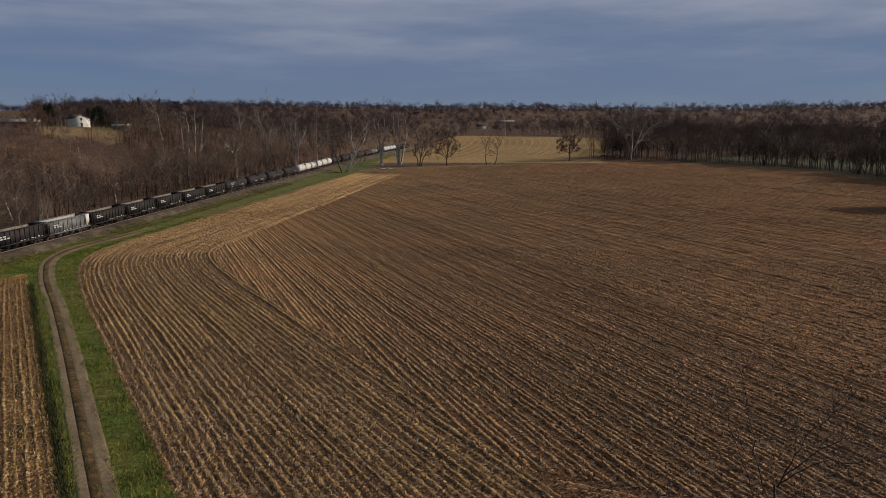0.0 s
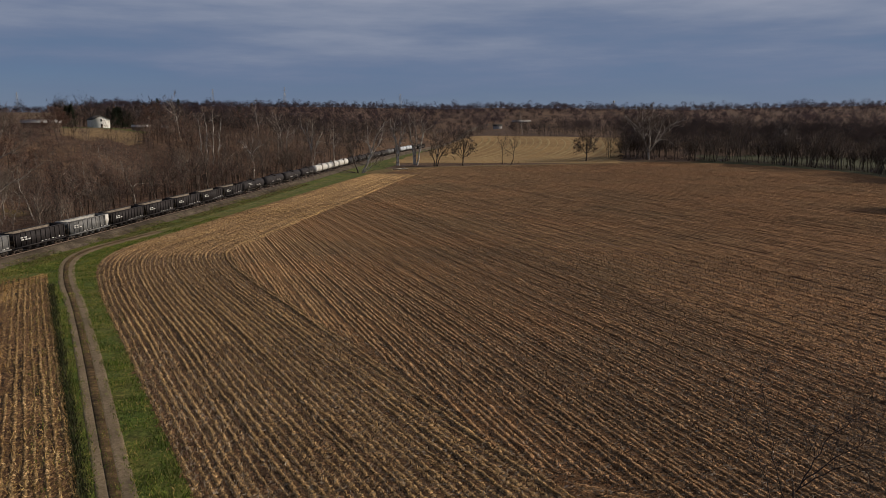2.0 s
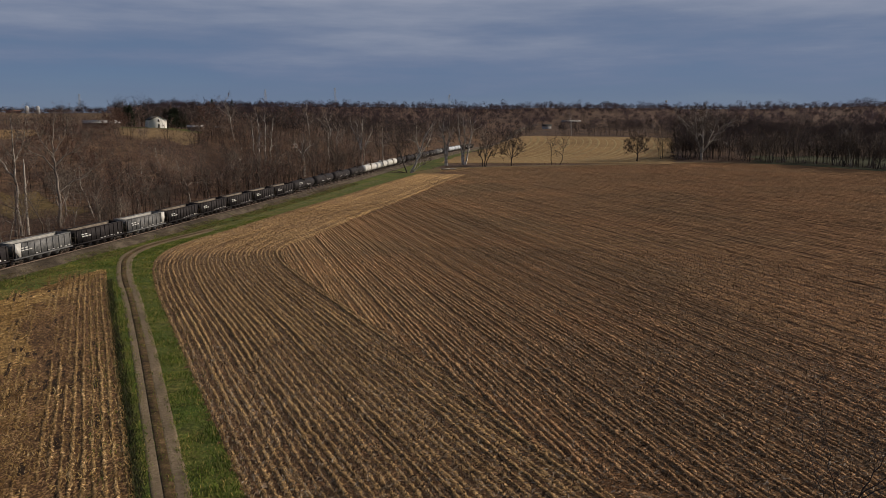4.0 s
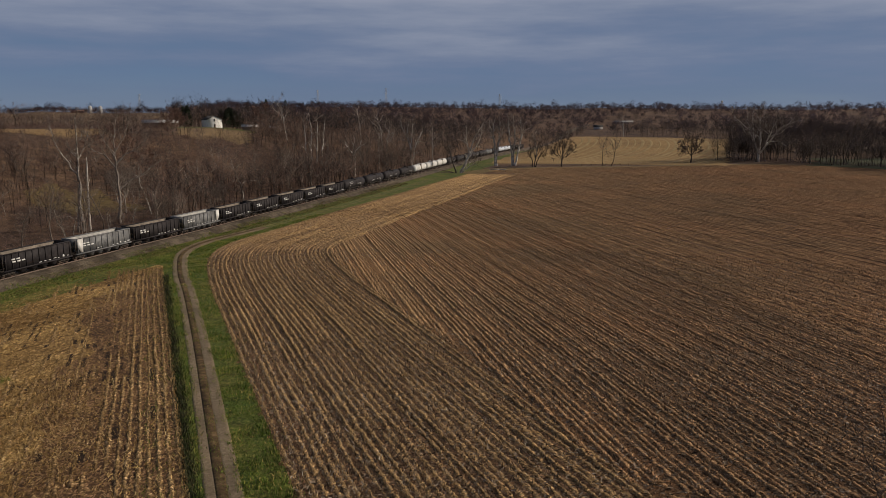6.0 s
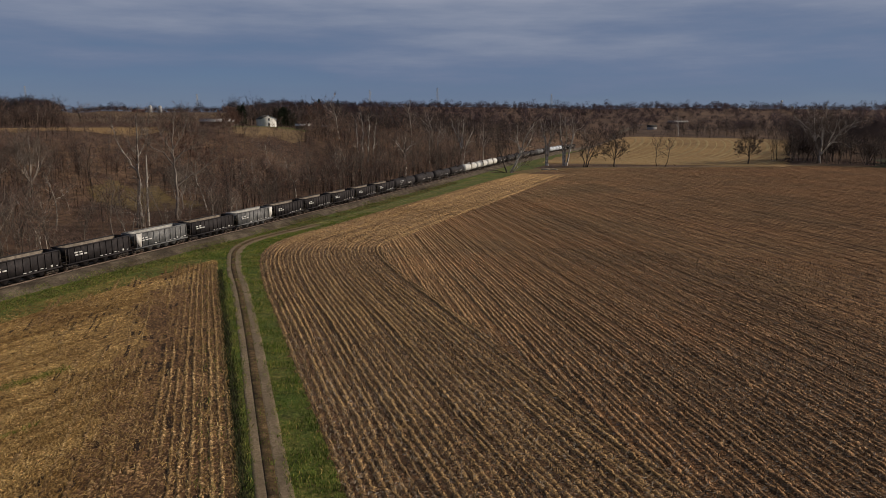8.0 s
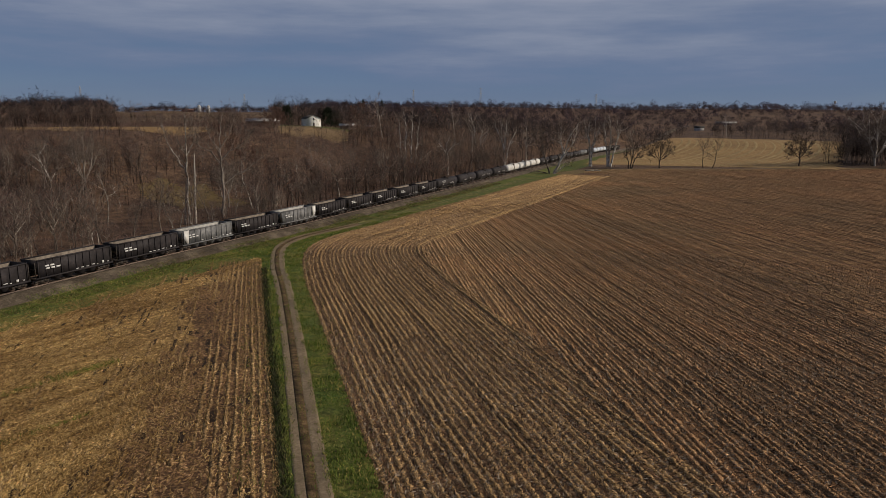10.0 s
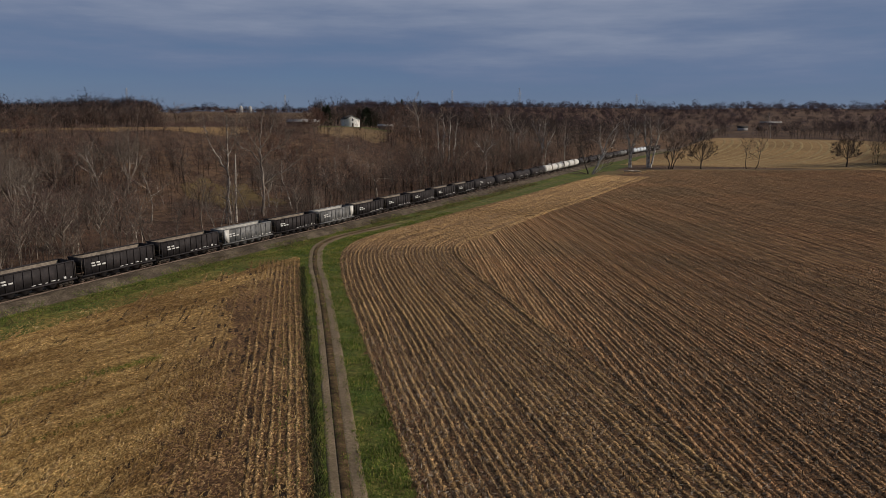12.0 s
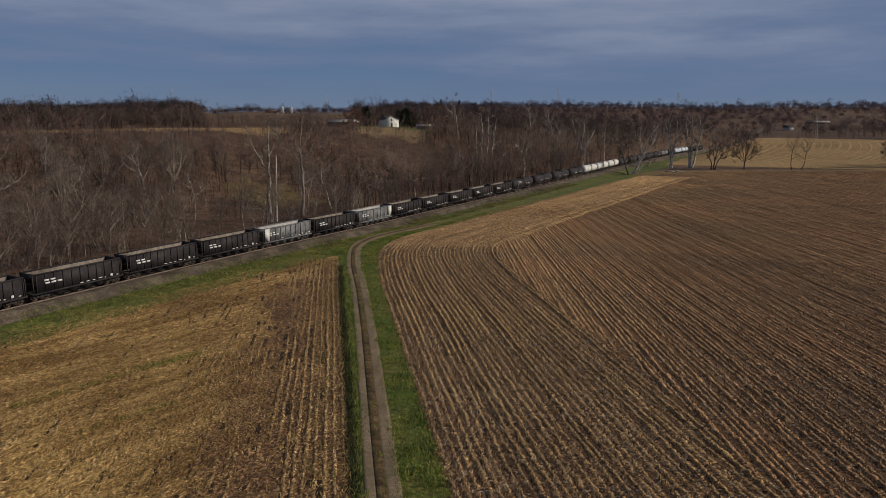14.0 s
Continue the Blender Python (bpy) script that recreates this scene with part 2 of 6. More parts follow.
M_MEADOW = surface("dull_meadow", [(0.3, (0.111, 0.083, 0.033)), (0.5, (0.195, 0.137, 0.056)), (0.72, (0.299, 0.207, 0.094))], 0.6, 0.03, 0.35, relief=0)
# meadow green with the shade of the trees put into its colour
M_PASTURE = surface("dim_green_pasture", [(0.3, (0.040, 0.046, 0.022)), (0.5, (0.066, 0.074, 0.034)), (0.72, (0.10, 0.10, 0.05))], 0.6, 0.03, 0.35, relief=0)
M_SLEEPER = surface("sleeper_timber", [(0.3, (0.035, 0.028, 0.022)), (0.7, (0.11, 0.09, 0.07))], 6.0, 0.3, 0.3)
M_RAIL = surface("rail_steel", [(0.3, (0.10, 0.065, 0.05)), (0.7, (0.20, 0.15, 0.12))], 4.0, 0.3, 0.3, rough=0.55, relief=0)
M_BLACK = surface("black_wagon_paint", [(0.3, (0.023, 0.020, 0.022)), (0.6, (0.039, 0.034, 0.036)), (0.8, (0.080, 0.062, 0.055))], 1.4, 0.4, 0.4, rough=0.72, relief=0)
M_GREYPAINT = surface("grey_wagon_paint", [(0.3, (0.11, 0.112, 0.116)), (0.5, (0.18, 0.182, 0.186)), (0.75, (0.27, 0.265, 0.255))], 1.6, 0.5, 0.35, rough=0.6, relief=0)
M_WHITE = surface("white_wagon_paint", [(0.25, (0.55, 0.53, 0.49)), (0.6, (0.78, 0.77, 0.74))], 1.2, 0.4, 0.2, rough=0.5, relief=0)
M_PALELINE = surface("pale_grey_lining", [(0.3, (0.34, 0.33, 0.31)), (0.7, (0.52, 0.51, 0.48))], 1.5, 0.3, 0.3, relief=0)
M_MARK = surface("white_lettering", [(0.3, (0.55, 0.55, 0.54)), (0.7, (0.75, 0.75, 0.73))], 6.0, 0.5, 0.2, relief=0)
M_STEEL = surface("dark_bogie_steel", [(0.3, (0.022, 0.020, 0.018)), (0.7, (0.075, 0.06, 0.05))], 5.0, 0.6, 0.3, rough=0.7, relief=0)
M_RUST = surface("dusty_liner", [(0.3, (0.125, 0.102, 0.083)), (0.5, (0.225, 0.190, 0.155)), (0.75, (0.32, 0.278, 0.232))], 1.5, 0.3, 0.3, relief=0)
M_BARK = surface("grey_brown_bark", [(0.3, (0.070, 0.055, 0.044)), (0.5, (0.14, 0.113, 0.092)), (0.75, (0.25, 0.212, 0.177))], 2.0, 0.08, 0.35, stretch=(1, 1, 0.25), relief=0.5, dist=0.03)
M_DARKBARK = surface("dark_sapling_bark", [(0.3, (0.045, 0.036, 0.034)), (0.7, (0.100, 0.082, 0.074))], 6.0, 0.5, 0.2, relief=0)
M_SYCWHITE = surface("white_sycamore_bark", [(0.34, (0.20, 0.17, 0.14)), (0.46, (0.42, 0.38, 0.335)), (0.62, (0.74, 0.70, 0.63))], 0.6, 0.2, 0.2, relief=0)
M_SYC = surface("pale_sycamore_bark", [(0.36, (0.13, 0.105, 0.085)), (0.5, (0.30, 0.265, 0.225)), (0.68, (0.58, 0.54, 0.48))], 0.8, 0.2, 0.2, relief=0.2, dist=0.02)
M_TWIG = variety("bare_twigs", [(0.0, (0.085, 0.064, 0.052)), (0.6, (0.15, 0.115, 0.092)), (1.0, (0.25, 0.20, 0.165))])
M_TRUNKS = variety("woodland_bark", [(0.0, (0.068, 0.053, 0.046)), (0.7, (0.128, 0.104, 0.088)), (0.95, (0.203, 0.169, 0.146)), (1.0, (0.365, 0.314, 0.276))])
M_BRANCH = variety("pale_branch_bark", [(0.0, (0.087, 0.070, 0.056)), (0.6, (0.166, 0.135, 0.110)), (0.9, (0.262, 0.221, 0.183)), (1.0, (0.402, 0.350, 0.295))])
M_SWATH = surface("pale_straw_swath", [(0.3, (0.264, 0.180, 0.075)), (0.5, (0.396, 0.282, 0.127)), (0.72, (0.504, 0.372, 0.178))], 0.6, 0.03, 0.3, relief=0)
M_REDTWIG = variety("russet_twigs", [(0.0, (0.090, 0.050, 0.038)), (0.6, (0.150, 0.084, 0.062)), (1.0, (0.21, 0.130, 0.098))])
M_WOODTWIG = variety("woodland_twigs", [(0.0, (0.143, 0.104, 0.093)), (0.5, (0.218, 0.163, 0.144)), (0.85, (0.298, 0.225, 0.201)), (0.92, (0.320, 0.168, 0.122)), (1.0, (0.421, 0.329, 0.295))], grain=0.15, slow=0.05, tone=((0.56, 0.50, 0.50), (1.5, 1.42, 1.30)), thin=0.5)
# the mauve-blue cast of distance haze is mixed into this twig colour
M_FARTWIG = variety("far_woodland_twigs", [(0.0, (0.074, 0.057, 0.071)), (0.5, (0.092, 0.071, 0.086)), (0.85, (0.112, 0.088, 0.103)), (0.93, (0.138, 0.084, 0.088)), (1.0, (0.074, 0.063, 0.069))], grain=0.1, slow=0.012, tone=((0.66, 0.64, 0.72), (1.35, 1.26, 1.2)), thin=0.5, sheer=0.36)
M_NEARTWIG = variety("grey_woodland_twigs", [(0.0, (0.080, 0.067, 0.067)), (0.5, (0.115, 0.099, 0.097)), (0.9, (0.157, 0.138, 0.134)), (1.0, (0.183, 0.112, 0.091))], grain=0.4, slow=0.04, tone=((0.58, 0.52, 0.52), (1.4, 1.32, 1.28)), thin=0.5, sheer=0.30)
M_CONIFER = variety("conifer_needles", [(0.0, (0.018, 0.028, 0.014)), (1.0, (0.045, 0.060, 0.030))])
M_SIDING = surface("white_siding", [(0.3, (0.70, 0.69, 0.66)), (0.7, (0.82, 0.81, 0.79))], 2.0, 0.3, 0.1, relief=0)
M_ROOF = surface("dark_roof_shingle", [(0.3, (0.04, 0.038, 0.037)), (0.7, (0.09, 0.085, 0.08))], 3.0, 0.3, 0.2, relief=0)
M_METALROOF = surface("pale_metal_roof", [(0.3, (0.46, 0.44, 0.43)), (0.7, (0.60, 0.58, 0.56))], 1.0, 0.3, 0.2, rough=0.5, relief=0)
M_BARN = surface("weathered_barn_wall", [(0.3, (0.16, 0.11, 0.085)), (0.7, (0.28, 0.22, 0.18))], 1.0, 0.2, 0.2, relief=0)
M_REDROOF = surface("dull_red_barn_paint", [(0.3, (0.16, 0.075, 0.06)), (0.7, (0.24, 0.12, 0.10))], 1.0, 0.2, 0.2, relief=0)
M_GLASS = surface("dark_window_glass", [(0.3, (0.02, 0.022, 0.026)), (0.7, (0.04, 0.043, 0.05))], 2.0, 0.5, 0.2, rough=0.15, relief=0)
M_GALV = surface("galvanised_steel", [(0.3, (0.30, 0.31, 0.32)), (0.7, (0.48, 0.49, 0.50))], 1.0, 0.2, 0.2, rough=0.5, relief=0)
M_LOG = surface("bleached_log", [(0.3, (0.40, 0.36, 0.31)), (0.7, (0.62, 0.58, 0.52))], 2.0, 0.3, 0.2)


# ---- mesh helpers ----
class Geo:
    """Collects vertices, triangles and quads, and makes one mesh of them."""
    def __init__(self):
        self.v, self.f3, self.f4, self.n = [], [], [], 0
        self.m3, self.m4 = [], []

    def put(self, v, f, slot=0):
        v, f = np.asarray(v, float).reshape(-1, 3), np.asarray(f, int)
        if len(f):
            (self.f3 if f.shape[1] == 3 else self.f4).append(f + self.n)
            (self.m3 if f.shape[1] == 3 else self.m4).append(np.full(len(f), slot))
        self.v.append(v)
        self.n += len(v)
        return self

    def box(self, x0, y0, z0, x1, y1, z1, slot=0):
        v = [(x, y, z) for z in (z0, z1) for y in (y0, y1) for x in (x0, x1)]
        return self.put(v, [(0, 2, 3, 1), (4, 5, 7, 6), (0, 1, 5, 4), (2, 6, 7, 3), (0, 4, 6, 2), (1, 3, 7, 5)], slot)

    def rod(self, p, q, r0, r1, sides=6, caps=True, slot=0):
        p, q = np.array(p, float), np.array(q, float)
        d = (q - p) / (np.linalg.norm(q - p) + 1e-9)
        a = np.cross(d, (0, 0, 1.0) if abs(d[2]) < 0.9 else (1.0, 0, 0))
        a /= np.linalg.norm(a)
        b = np.cross(d, a)
        th = np.arange(sides) * 2 * np.pi / sides
        ring = np.cos(th)[:, None] * a + np.sin(th)[:, None] * b
        i = np.arange(sides)
        j = (i + 1) % sides
        self.put(np.concatenate([p + ring * r0, q + ring * r1]), np.stack([i, i + sides, j + sides, j], 1), slot)
        if caps:
            base = self.n - 2 * sides
            for first, flip in ((0, False), (sides, True)):
                t = np.stack([np.full(sides - 2, first), first + i[1:-1], first + i[2:]], 1)
                self.f3.append((t[:, ::-1] if flip else t) + base)
                self.m3.append(np.full(len(t), slot))
        return self

    def arrays(self):
        v = np.concatenate(self.v) if self.v else np.zeros((0, 3))
        f3 = np.concatenate(self.f3) if self.f3 else np.zeros((0, 3), int)
        f4 = np.concatenate(self.f4) if self.f4 else np.zeros((0, 4), int)
        m = np.concatenate([*self.m3, *self.m4]) if self.m3 or self.m4 else np.zeros(0, int)
        return v, f3, f4, m

    def mesh(self, name, *mats):
        v, f3, f4, m = self.arrays()
        me = bpy.data.meshes.new(name)
        me.vertices.add(len(v))
        me.vertices.foreach_set("co", v.ravel())
        loops = np.concatenate([f3.ravel(), f4.ravel()])
        me.loops.add(len(loops))
        me.loops.foreach_set("vertex_index", loops)
        me.polygons.add(len(f3) + len(f4))
        me.polygons.foreach_set("loop_start", np.concatenate([np.arange(len(f3)) * 3, len(f3) * 3 + np.arange(len(f4)) * 4]))
        me.polygons.foreach_set("material_index", m)
        for mat in mats:
            me.materials.append(mat)
        me.update(calc_edges=True)
        return me

    def object(self, name, *mats, parent=None, label=""):
        ob = new(name, self.mesh(name, *mats))
        if parent is not None:
            ob.parent = parent
        if label:
            ob["label"] = label
        return ob


def part(name, bm, mat, parent, label=""):
    """Links a bmesh as one mesh object under a thing or under a part."""
    me = bpy.data.meshes.new(name)
    bm.to_mesh(me)
    bm.free()
    me.materials.append(mat)
    ob = new(name, me)
    ob.parent = parent
    if label:
        ob["label"] = label
    return ob


def smooth(t):
    t = np.clip(t, 0, 1)
    return t * t * (3 - 2 * t)


# ---- the lie of the land ----
# bearings are degrees to the left of +y, seen from the middle of the fields
B_START = [-180, -90, -60, -31, -10, 0, 8, 15, 26, 42, 60, 90, 180]
R_START = [600, 520, 430, 430, 490, 490, 440, 330, 250, 195, 175, 165, 600]
B_MID = [-180, -60, -31, -10, 0, 8, 15, 20, 26, 42, 60, 90, 180]
Z_MID = [6, 4, 4, 8, 9, 10, 14, 18, 21, 20, 19, 18, 6]
B_RIDGE = [-180, -60, -31, -25, -17, -9, -3, 1, 8, 16, 23.5, 26, 27.6, 29, 33, 37, 39, 40.5, 44, 48, 53, 70, 180]
E_RIDGE = [1.0, 1.2, 1.22, 1.16, 1.02, 1.15, 1.22, 1.13, 1.28, 1.33, 1.34, 1.30, 1.0, 0.88, 0.86, 0.95, 0.75, 1.32, 1.24, 1.05, 1.05, 1.1, 1.0]
RIDGE = 1700.0


def land(x, y):
    """Height of the ground."""
    x, y = np.asarray(x, float), np.asarray(y, float)
    r = np.hypot(x, y)
    az = np.degrees(np.arctan2(-x, y))
    r0, zm = np.interp(az, B_START, R_START), np.interp(az, B_MID, Z_MID)
    top = 26 + RIDGE * np.tan(np.radians(np.interp(az, B_RIDGE, E_RIDGE))) - 11
    r1 = r0 + 190
    z = zm * smooth((r - r0) / 190)
    z = z + (top - zm) * np.clip((r - r1) / (RIDGE - r1), 0, 1) ** 1.25
    z = z - np.clip(r - RIDGE - 60, 0, 900) * 0.03
    roll = np.sin(x * 0.011 + 1.0) * np.sin(y * 0.009 + 2.0) * 2.2 * smooth((r - r0 - 60) / 260) * smooth((1500 - r) / 300)
    # the railway keeps to the valley floor
    off = np.abs(x - np.interp(y, [0, 189, 338, 474, 575, 710, 930], [-90, -77.6, -64.3, -52.8, -41, -18, 17]))
    cut = smooth((34 - off) / 26) * smooth((960 - y) / 220) * (y > 0)
    return (z + roll) * (1 - cut)


TRACK = [(-98, -220), (-93, -60), (-90.0, 40), (-88.2, 75), (-86.4, 100), (-83.6, 128), (-80.4, 156), (-77.6, 189), (-75.1, 213.5), (-72.9, 235), (-68.8, 283), (-64.3, 338), (-60.0, 395), (-52.8, 474), (-41, 575), (-18, 710), (17, 930), (40, 1050)]
RAIL_Z = 1.6


def curve(points, step):
    """A smooth line through points, sampled at even steps."""
    p = np.array(points, float)
    s = np.concatenate([[0], np.cumsum(np.hypot(*np.diff(p, axis=0).T))])
    t = np.arange(0, s[-1], step)
    out = np.zeros((len(t), 2))
    m = np.gradient(p, s, axis=0)
    i = np.clip(np.searchsorted(s, t, side="right") - 1, 0, len(p) - 2)
    h = (s[i + 1] - s[i])
    u = ((t - s[i]) / h)[:, None]
    h = h[:, None]
    out = (2 * u**3 - 3 * u**2 + 1) * p[i] + (u**3 - 2 * u**2 + u) * h * m[i] + (-2 * u**3 + 3 * u**2) * p[i + 1] + (u**3 - u**2) * h * m[i + 1]
    return out


def offsets(line, d):
    """The line moved d metres to its right."""
    t = np.gradient(line, axis=0)
    t /= np.hypot(t[:, 0], t[:, 1])[:, None]
    return line + np.stack([t[:, 1], -t[:, 0]], 1) * d


track_line = curve(TRACK, 2.0)


def track_x(y):
    return np.interp(y, track_line[:, 1], track_line[:, 0])


def bed_z(y):
    """Height of the rail bed: level along the fields, with the land further off."""
    return np.maximum(RAIL_Z, land(track_x(y), y) + 0.8)


# ---- ground: one sheet out to the horizon ----
def build_ground():
    g = Geo()
    rings = np.concatenate([np.arange(0, 200, 12), np.arange(200, 700, 14), np.geomspace(700, 4800, 60)])
    n = 360
    th = np.radians(np.arange(n) * 360 / n)
    rr, tt = np.meshgrid(rings[1:], th, indexing="ij")
    x, y = -np.sin(tt) * rr, np.cos(tt) * rr
    v = np.stack([x, y, land(x, y) - 0.05], -1).reshape(-1, 3)
    i, j = np.meshgrid(np.arange(len(rings) - 2), np.arange(n), indexing="ij")
    a, b = i * n + j, i * n + (j + 1) % n
    f = np.stack([a, b, b + n, a + n], -1).reshape(-1, 4)[:, ::-1]
    g.put(np.concatenate([v, [(0, 0, -0.05)]]), f)
    c = len(v)
    g.f3.append(np.stack([np.arange(n), (np.arange(n) + 1) % n, np.full(n, c)], 1)[:, ::-1])
    g.m3.append(np.zeros(n, int))
    return tagged(g.object("ground", M_GROUND), "brown leaf-littered valley ground rising to low hills", "ground", kind="structure")


build_ground()


def ribbon(g, line, profile, slot=0, zfun=None):
    """Sweeps a cross-section [(offset to the right, height)] along a line."""
    cols = []
    for d, z in profile:
        o = offsets(line, d)
        h = np.full(len(o), float(z)) if zfun is None else zfun(o) + z
        cols.append(np.column_stack([o, h]))
    v = np.stack(cols, 1)
    m, c = v.shape[:2]
    i, j = np.meshgrid(np.arange(m - 1), np.arange(c - 1), indexing="ij")
    a = i * c + j
    g.put(v.reshape(-1, 3), np.stack([a, a + c, a + c + 1, a + 1], -1).reshape(-1, 4)[:, ::-1], slot)


def drape(name, inside, x0, x1, y0, y1, step, lift, mat):
    """A sheet laid on the land where inside(x, y) holds."""
    g = Geo()
    xs, ys = np.arange(x0, x1 + step, step), np.arange(y0, y1 + step, step)
    X, Y = np.meshgrid(xs, ys, indexing="ij")
    v = np.stack([X, Y, land(X, Y) + lift], -1).reshape(-1, 3)
    i, j = np.meshgrid(np.arange(len(xs) - 1), np.arange(len(ys) - 1), indexing="ij")
    keep = inside(X[:-1, :-1] + step / 2, Y[:-1, :-1] + step / 2).ravel()
    a = i * len(ys) + j
    f = np.stack([a, a + len(ys), a + len(ys) + 1, a + 1], -1).reshape(-1, 4)[keep]
    g.put(v, f)
    return g.object(name, mat)


# ---- farm lane, verges, fields ----
LANE = [(28.4, -43), (-22.0, 44.3), (-46.9, 88.1), (-56.1, 103.8), (-63.6, 116.2), (-69.0, 126.1), (-72.0, 132.4), (-73.9, 139), (-74.4, 144.5), (-73.9, 150.5), (-72.9, 157), (-71.6, 164), (-69.4, 180), (-66.4, 206), (-60.8, 262), (-54, 330), (-49, 372)]
lane_line = curve(LANE, 1.0)
# the edge of the large field, along the lane and round its bend
EDGE = [(33.4, -43), (-17.0, 45.2), (-40.3, 84.5), (-56.4, 112), (-64.0, 127), (-66.8, 134.5), (-68.4, 141), (-69.0, 148.5), (-68.7, 155.5), (-67.3, 165), (-64.0, 196), (-57, 250), (-50, 310), (-43, 360)]
edge_line = curve(EDGE, 1.0)
LEFT_EDGE = [(27.6, -46), (-24.3, 43.8), (-61.0, 106.5), (-70.4, 122.5)]
FAR_EDGE = [(-43, 360), (-30, 395), (0, 412), (40, 425), (80, 440), (118, 455), (142, 446), (162, 428), (179, 394), (188, 370), (190, 342), (188, 314), (194, 280), (208, 246), (240, 190), (255, 60), (260, -60)]
far_line = curve(FAR_EDGE, 4.0)


def inside_poly(poly, x, y):
    p = np.asarray(poly, float)
    q = np.roll(p, -1, axis=0)
    hit = np.zeros(np.shape(x), bool)
    for (ax, ay), (bx, by) in zip(p, q):
        if ay == by:
            continue
        c = ((ay > y) != (by > y)) & (x < (bx - ax) * (y - ay) / (by - ay) + ax)
        hit ^= c
    return hit


def flat_poly(name, poly, z, mat):
    bm = bmesh.new()
    f = bm.faces.new([bm.verts.new((x, y, z)) for x, y in poly])
    if f.normal.z < 0:
        f.normal_flip()
    bmesh.ops.triangulate(bm, faces=bm.faces[:])
    bmesh.ops.recalc_face_normals(bm, faces=bm.faces[:])
    me = bpy.data.meshes.new(name)
    bm.to_mesh(me)
    bm.free()
    me.materials.append(mat)
    return new(name, me)


FIELD_POLY = [tuple(p) for p in edge_line[::3]] + [tuple(p) for p in far_line[1:]]
LEFT_POLY = LEFT_EDGE[:-1] + [(-70.6, 122.8), (-72.5, 123.6), (-75.0, 122.2), (-77.6, 114.7), (-78.4, 98.8), (-79.2, 86.3), (-80.9, 77), (-82.0, 68.6), (-83.6, 61.7), (-85.0, 40), (-87, 0), (-88.5, -46)]
field_brown = tagged(flat_poly("harvested_field", FIELD_POLY, 0.02, M_SOIL), "harvested brown corn field with rows of stubble", "field", kind="structure")
field_gold = tagged(flat_poly("golden_field", LEFT_POLY, 0.02, M_GOLDSOIL), "golden field covered with flattened corn residue", "field", kind="structure")

VERGE = [(3.0, 0.1), (3.8, 0.48), (5.5, 0.30), (8, 0.12), (11, 0.03), (15, 0.0), (20, -0.02)]


def verge_z(o):
    """Height of the grass beside the railway."""
    d = o[:, 0] - track_x(o[:, 1])
    return np.where(o[:, 1] > 60, np.interp(d, [a for a, _ in VERGE[1:]], [max(b, 0.0) for _, b in VERGE[1:]]), 0.0)


verge = Geo()
ribbon(verge, track_line[(track_line[:, 1] > -200) & (track_line[:, 1] < 470)], VERGE)
tagged(verge.object("grass_verge", M_GRASS), "strip of short green grass below the railway bank", "grass", kind="structure")
verge = Geo()
ribbon(verge, lane_line[lane_line[:, 1] < 300], [(-6.5, -0.02), (-3, 0.015), (0, 0.03), (3, 0.025), (7, -0.02)])
tagged(verge.object("lane_verge", M_GRASS), "green grass on both sides of the dirt lane", "grass", kind="structure")
worn = lane_line[lane_line[:, 1] < 171]
lane = Geo()
for side, w in ((-0.84, 0.37), (0.78, 0.48)):
    ribbon(lane, worn, [(side - w - 0.1, 0.03), (side - w, 0.085), (side - w * 0.6, 0.095), (side, 0.088), (side + w * 0.6, 0.095), (side + w, 0.085), (side + w + 0.1, 0.03)], zfun=verge_z)
mid = Geo()
ribbon(mid, worn, [(-0.53, 0.06), (-0.42, 0.135), (-0.05, 0.145), (0.32, 0.09)], zfun=verge_z)
tagged(mid.object("lane_middle", M_CROWN), "dry brown strip between the wheel tracks", "grass", kind="structure")
grown = Geo()
for side in (-0.84, 0.78):
    ribbon(grown, lane_line[(lane_line[:, 1] > 170.5) & (lane_line[:, 1] < 330)], [(side - 0.30, 0.03), (side - 0.22, 0.075), (side + 0.22, 0.075), (side + 0.30, 0.03)], zfun=verge_z)
tagged(grown.object("grassed_track", M_GRASSTRACK), "two faint wheel tracks overgrown with dry grass", "dirt road", kind="structure")
tagged(lane.object("road", M_ROAD), "two worn dirt wheel tracks of a farm lane", "dirt road", kind="structure")

# ---- railway ----
bed = Geo()
ribbon(bed, track_line, [(-9, -2.2), (-3.2, -0.35), (-1.6, -0.2), (1.6, -0.2), (2.3, -0.32), (4.1, -1.22), (5.5, -2.0)], zfun=lambda o: bed_z(o[:, 1]))
tagged(bed.object("railway_bed", M_BALLAST), "bank of grey crushed stone under the railway", "railway bed", kind="structure")
rails = tagged(new("railway_track"), "steel rails on dark timber sleepers in crushed stone", "railway track", kind="structure")
for side in (-0.72, 0.72):
    g = Geo()
    ribbon(g, track_line, [(side - 0.07, -0.18), (side - 0.035, 0.0), (side + 0.035, 0.0), (side + 0.07, -0.18)], zfun=lambda o: bed_z(o[:, 1]))
    g.object("rail", M_RAIL, parent=rails)


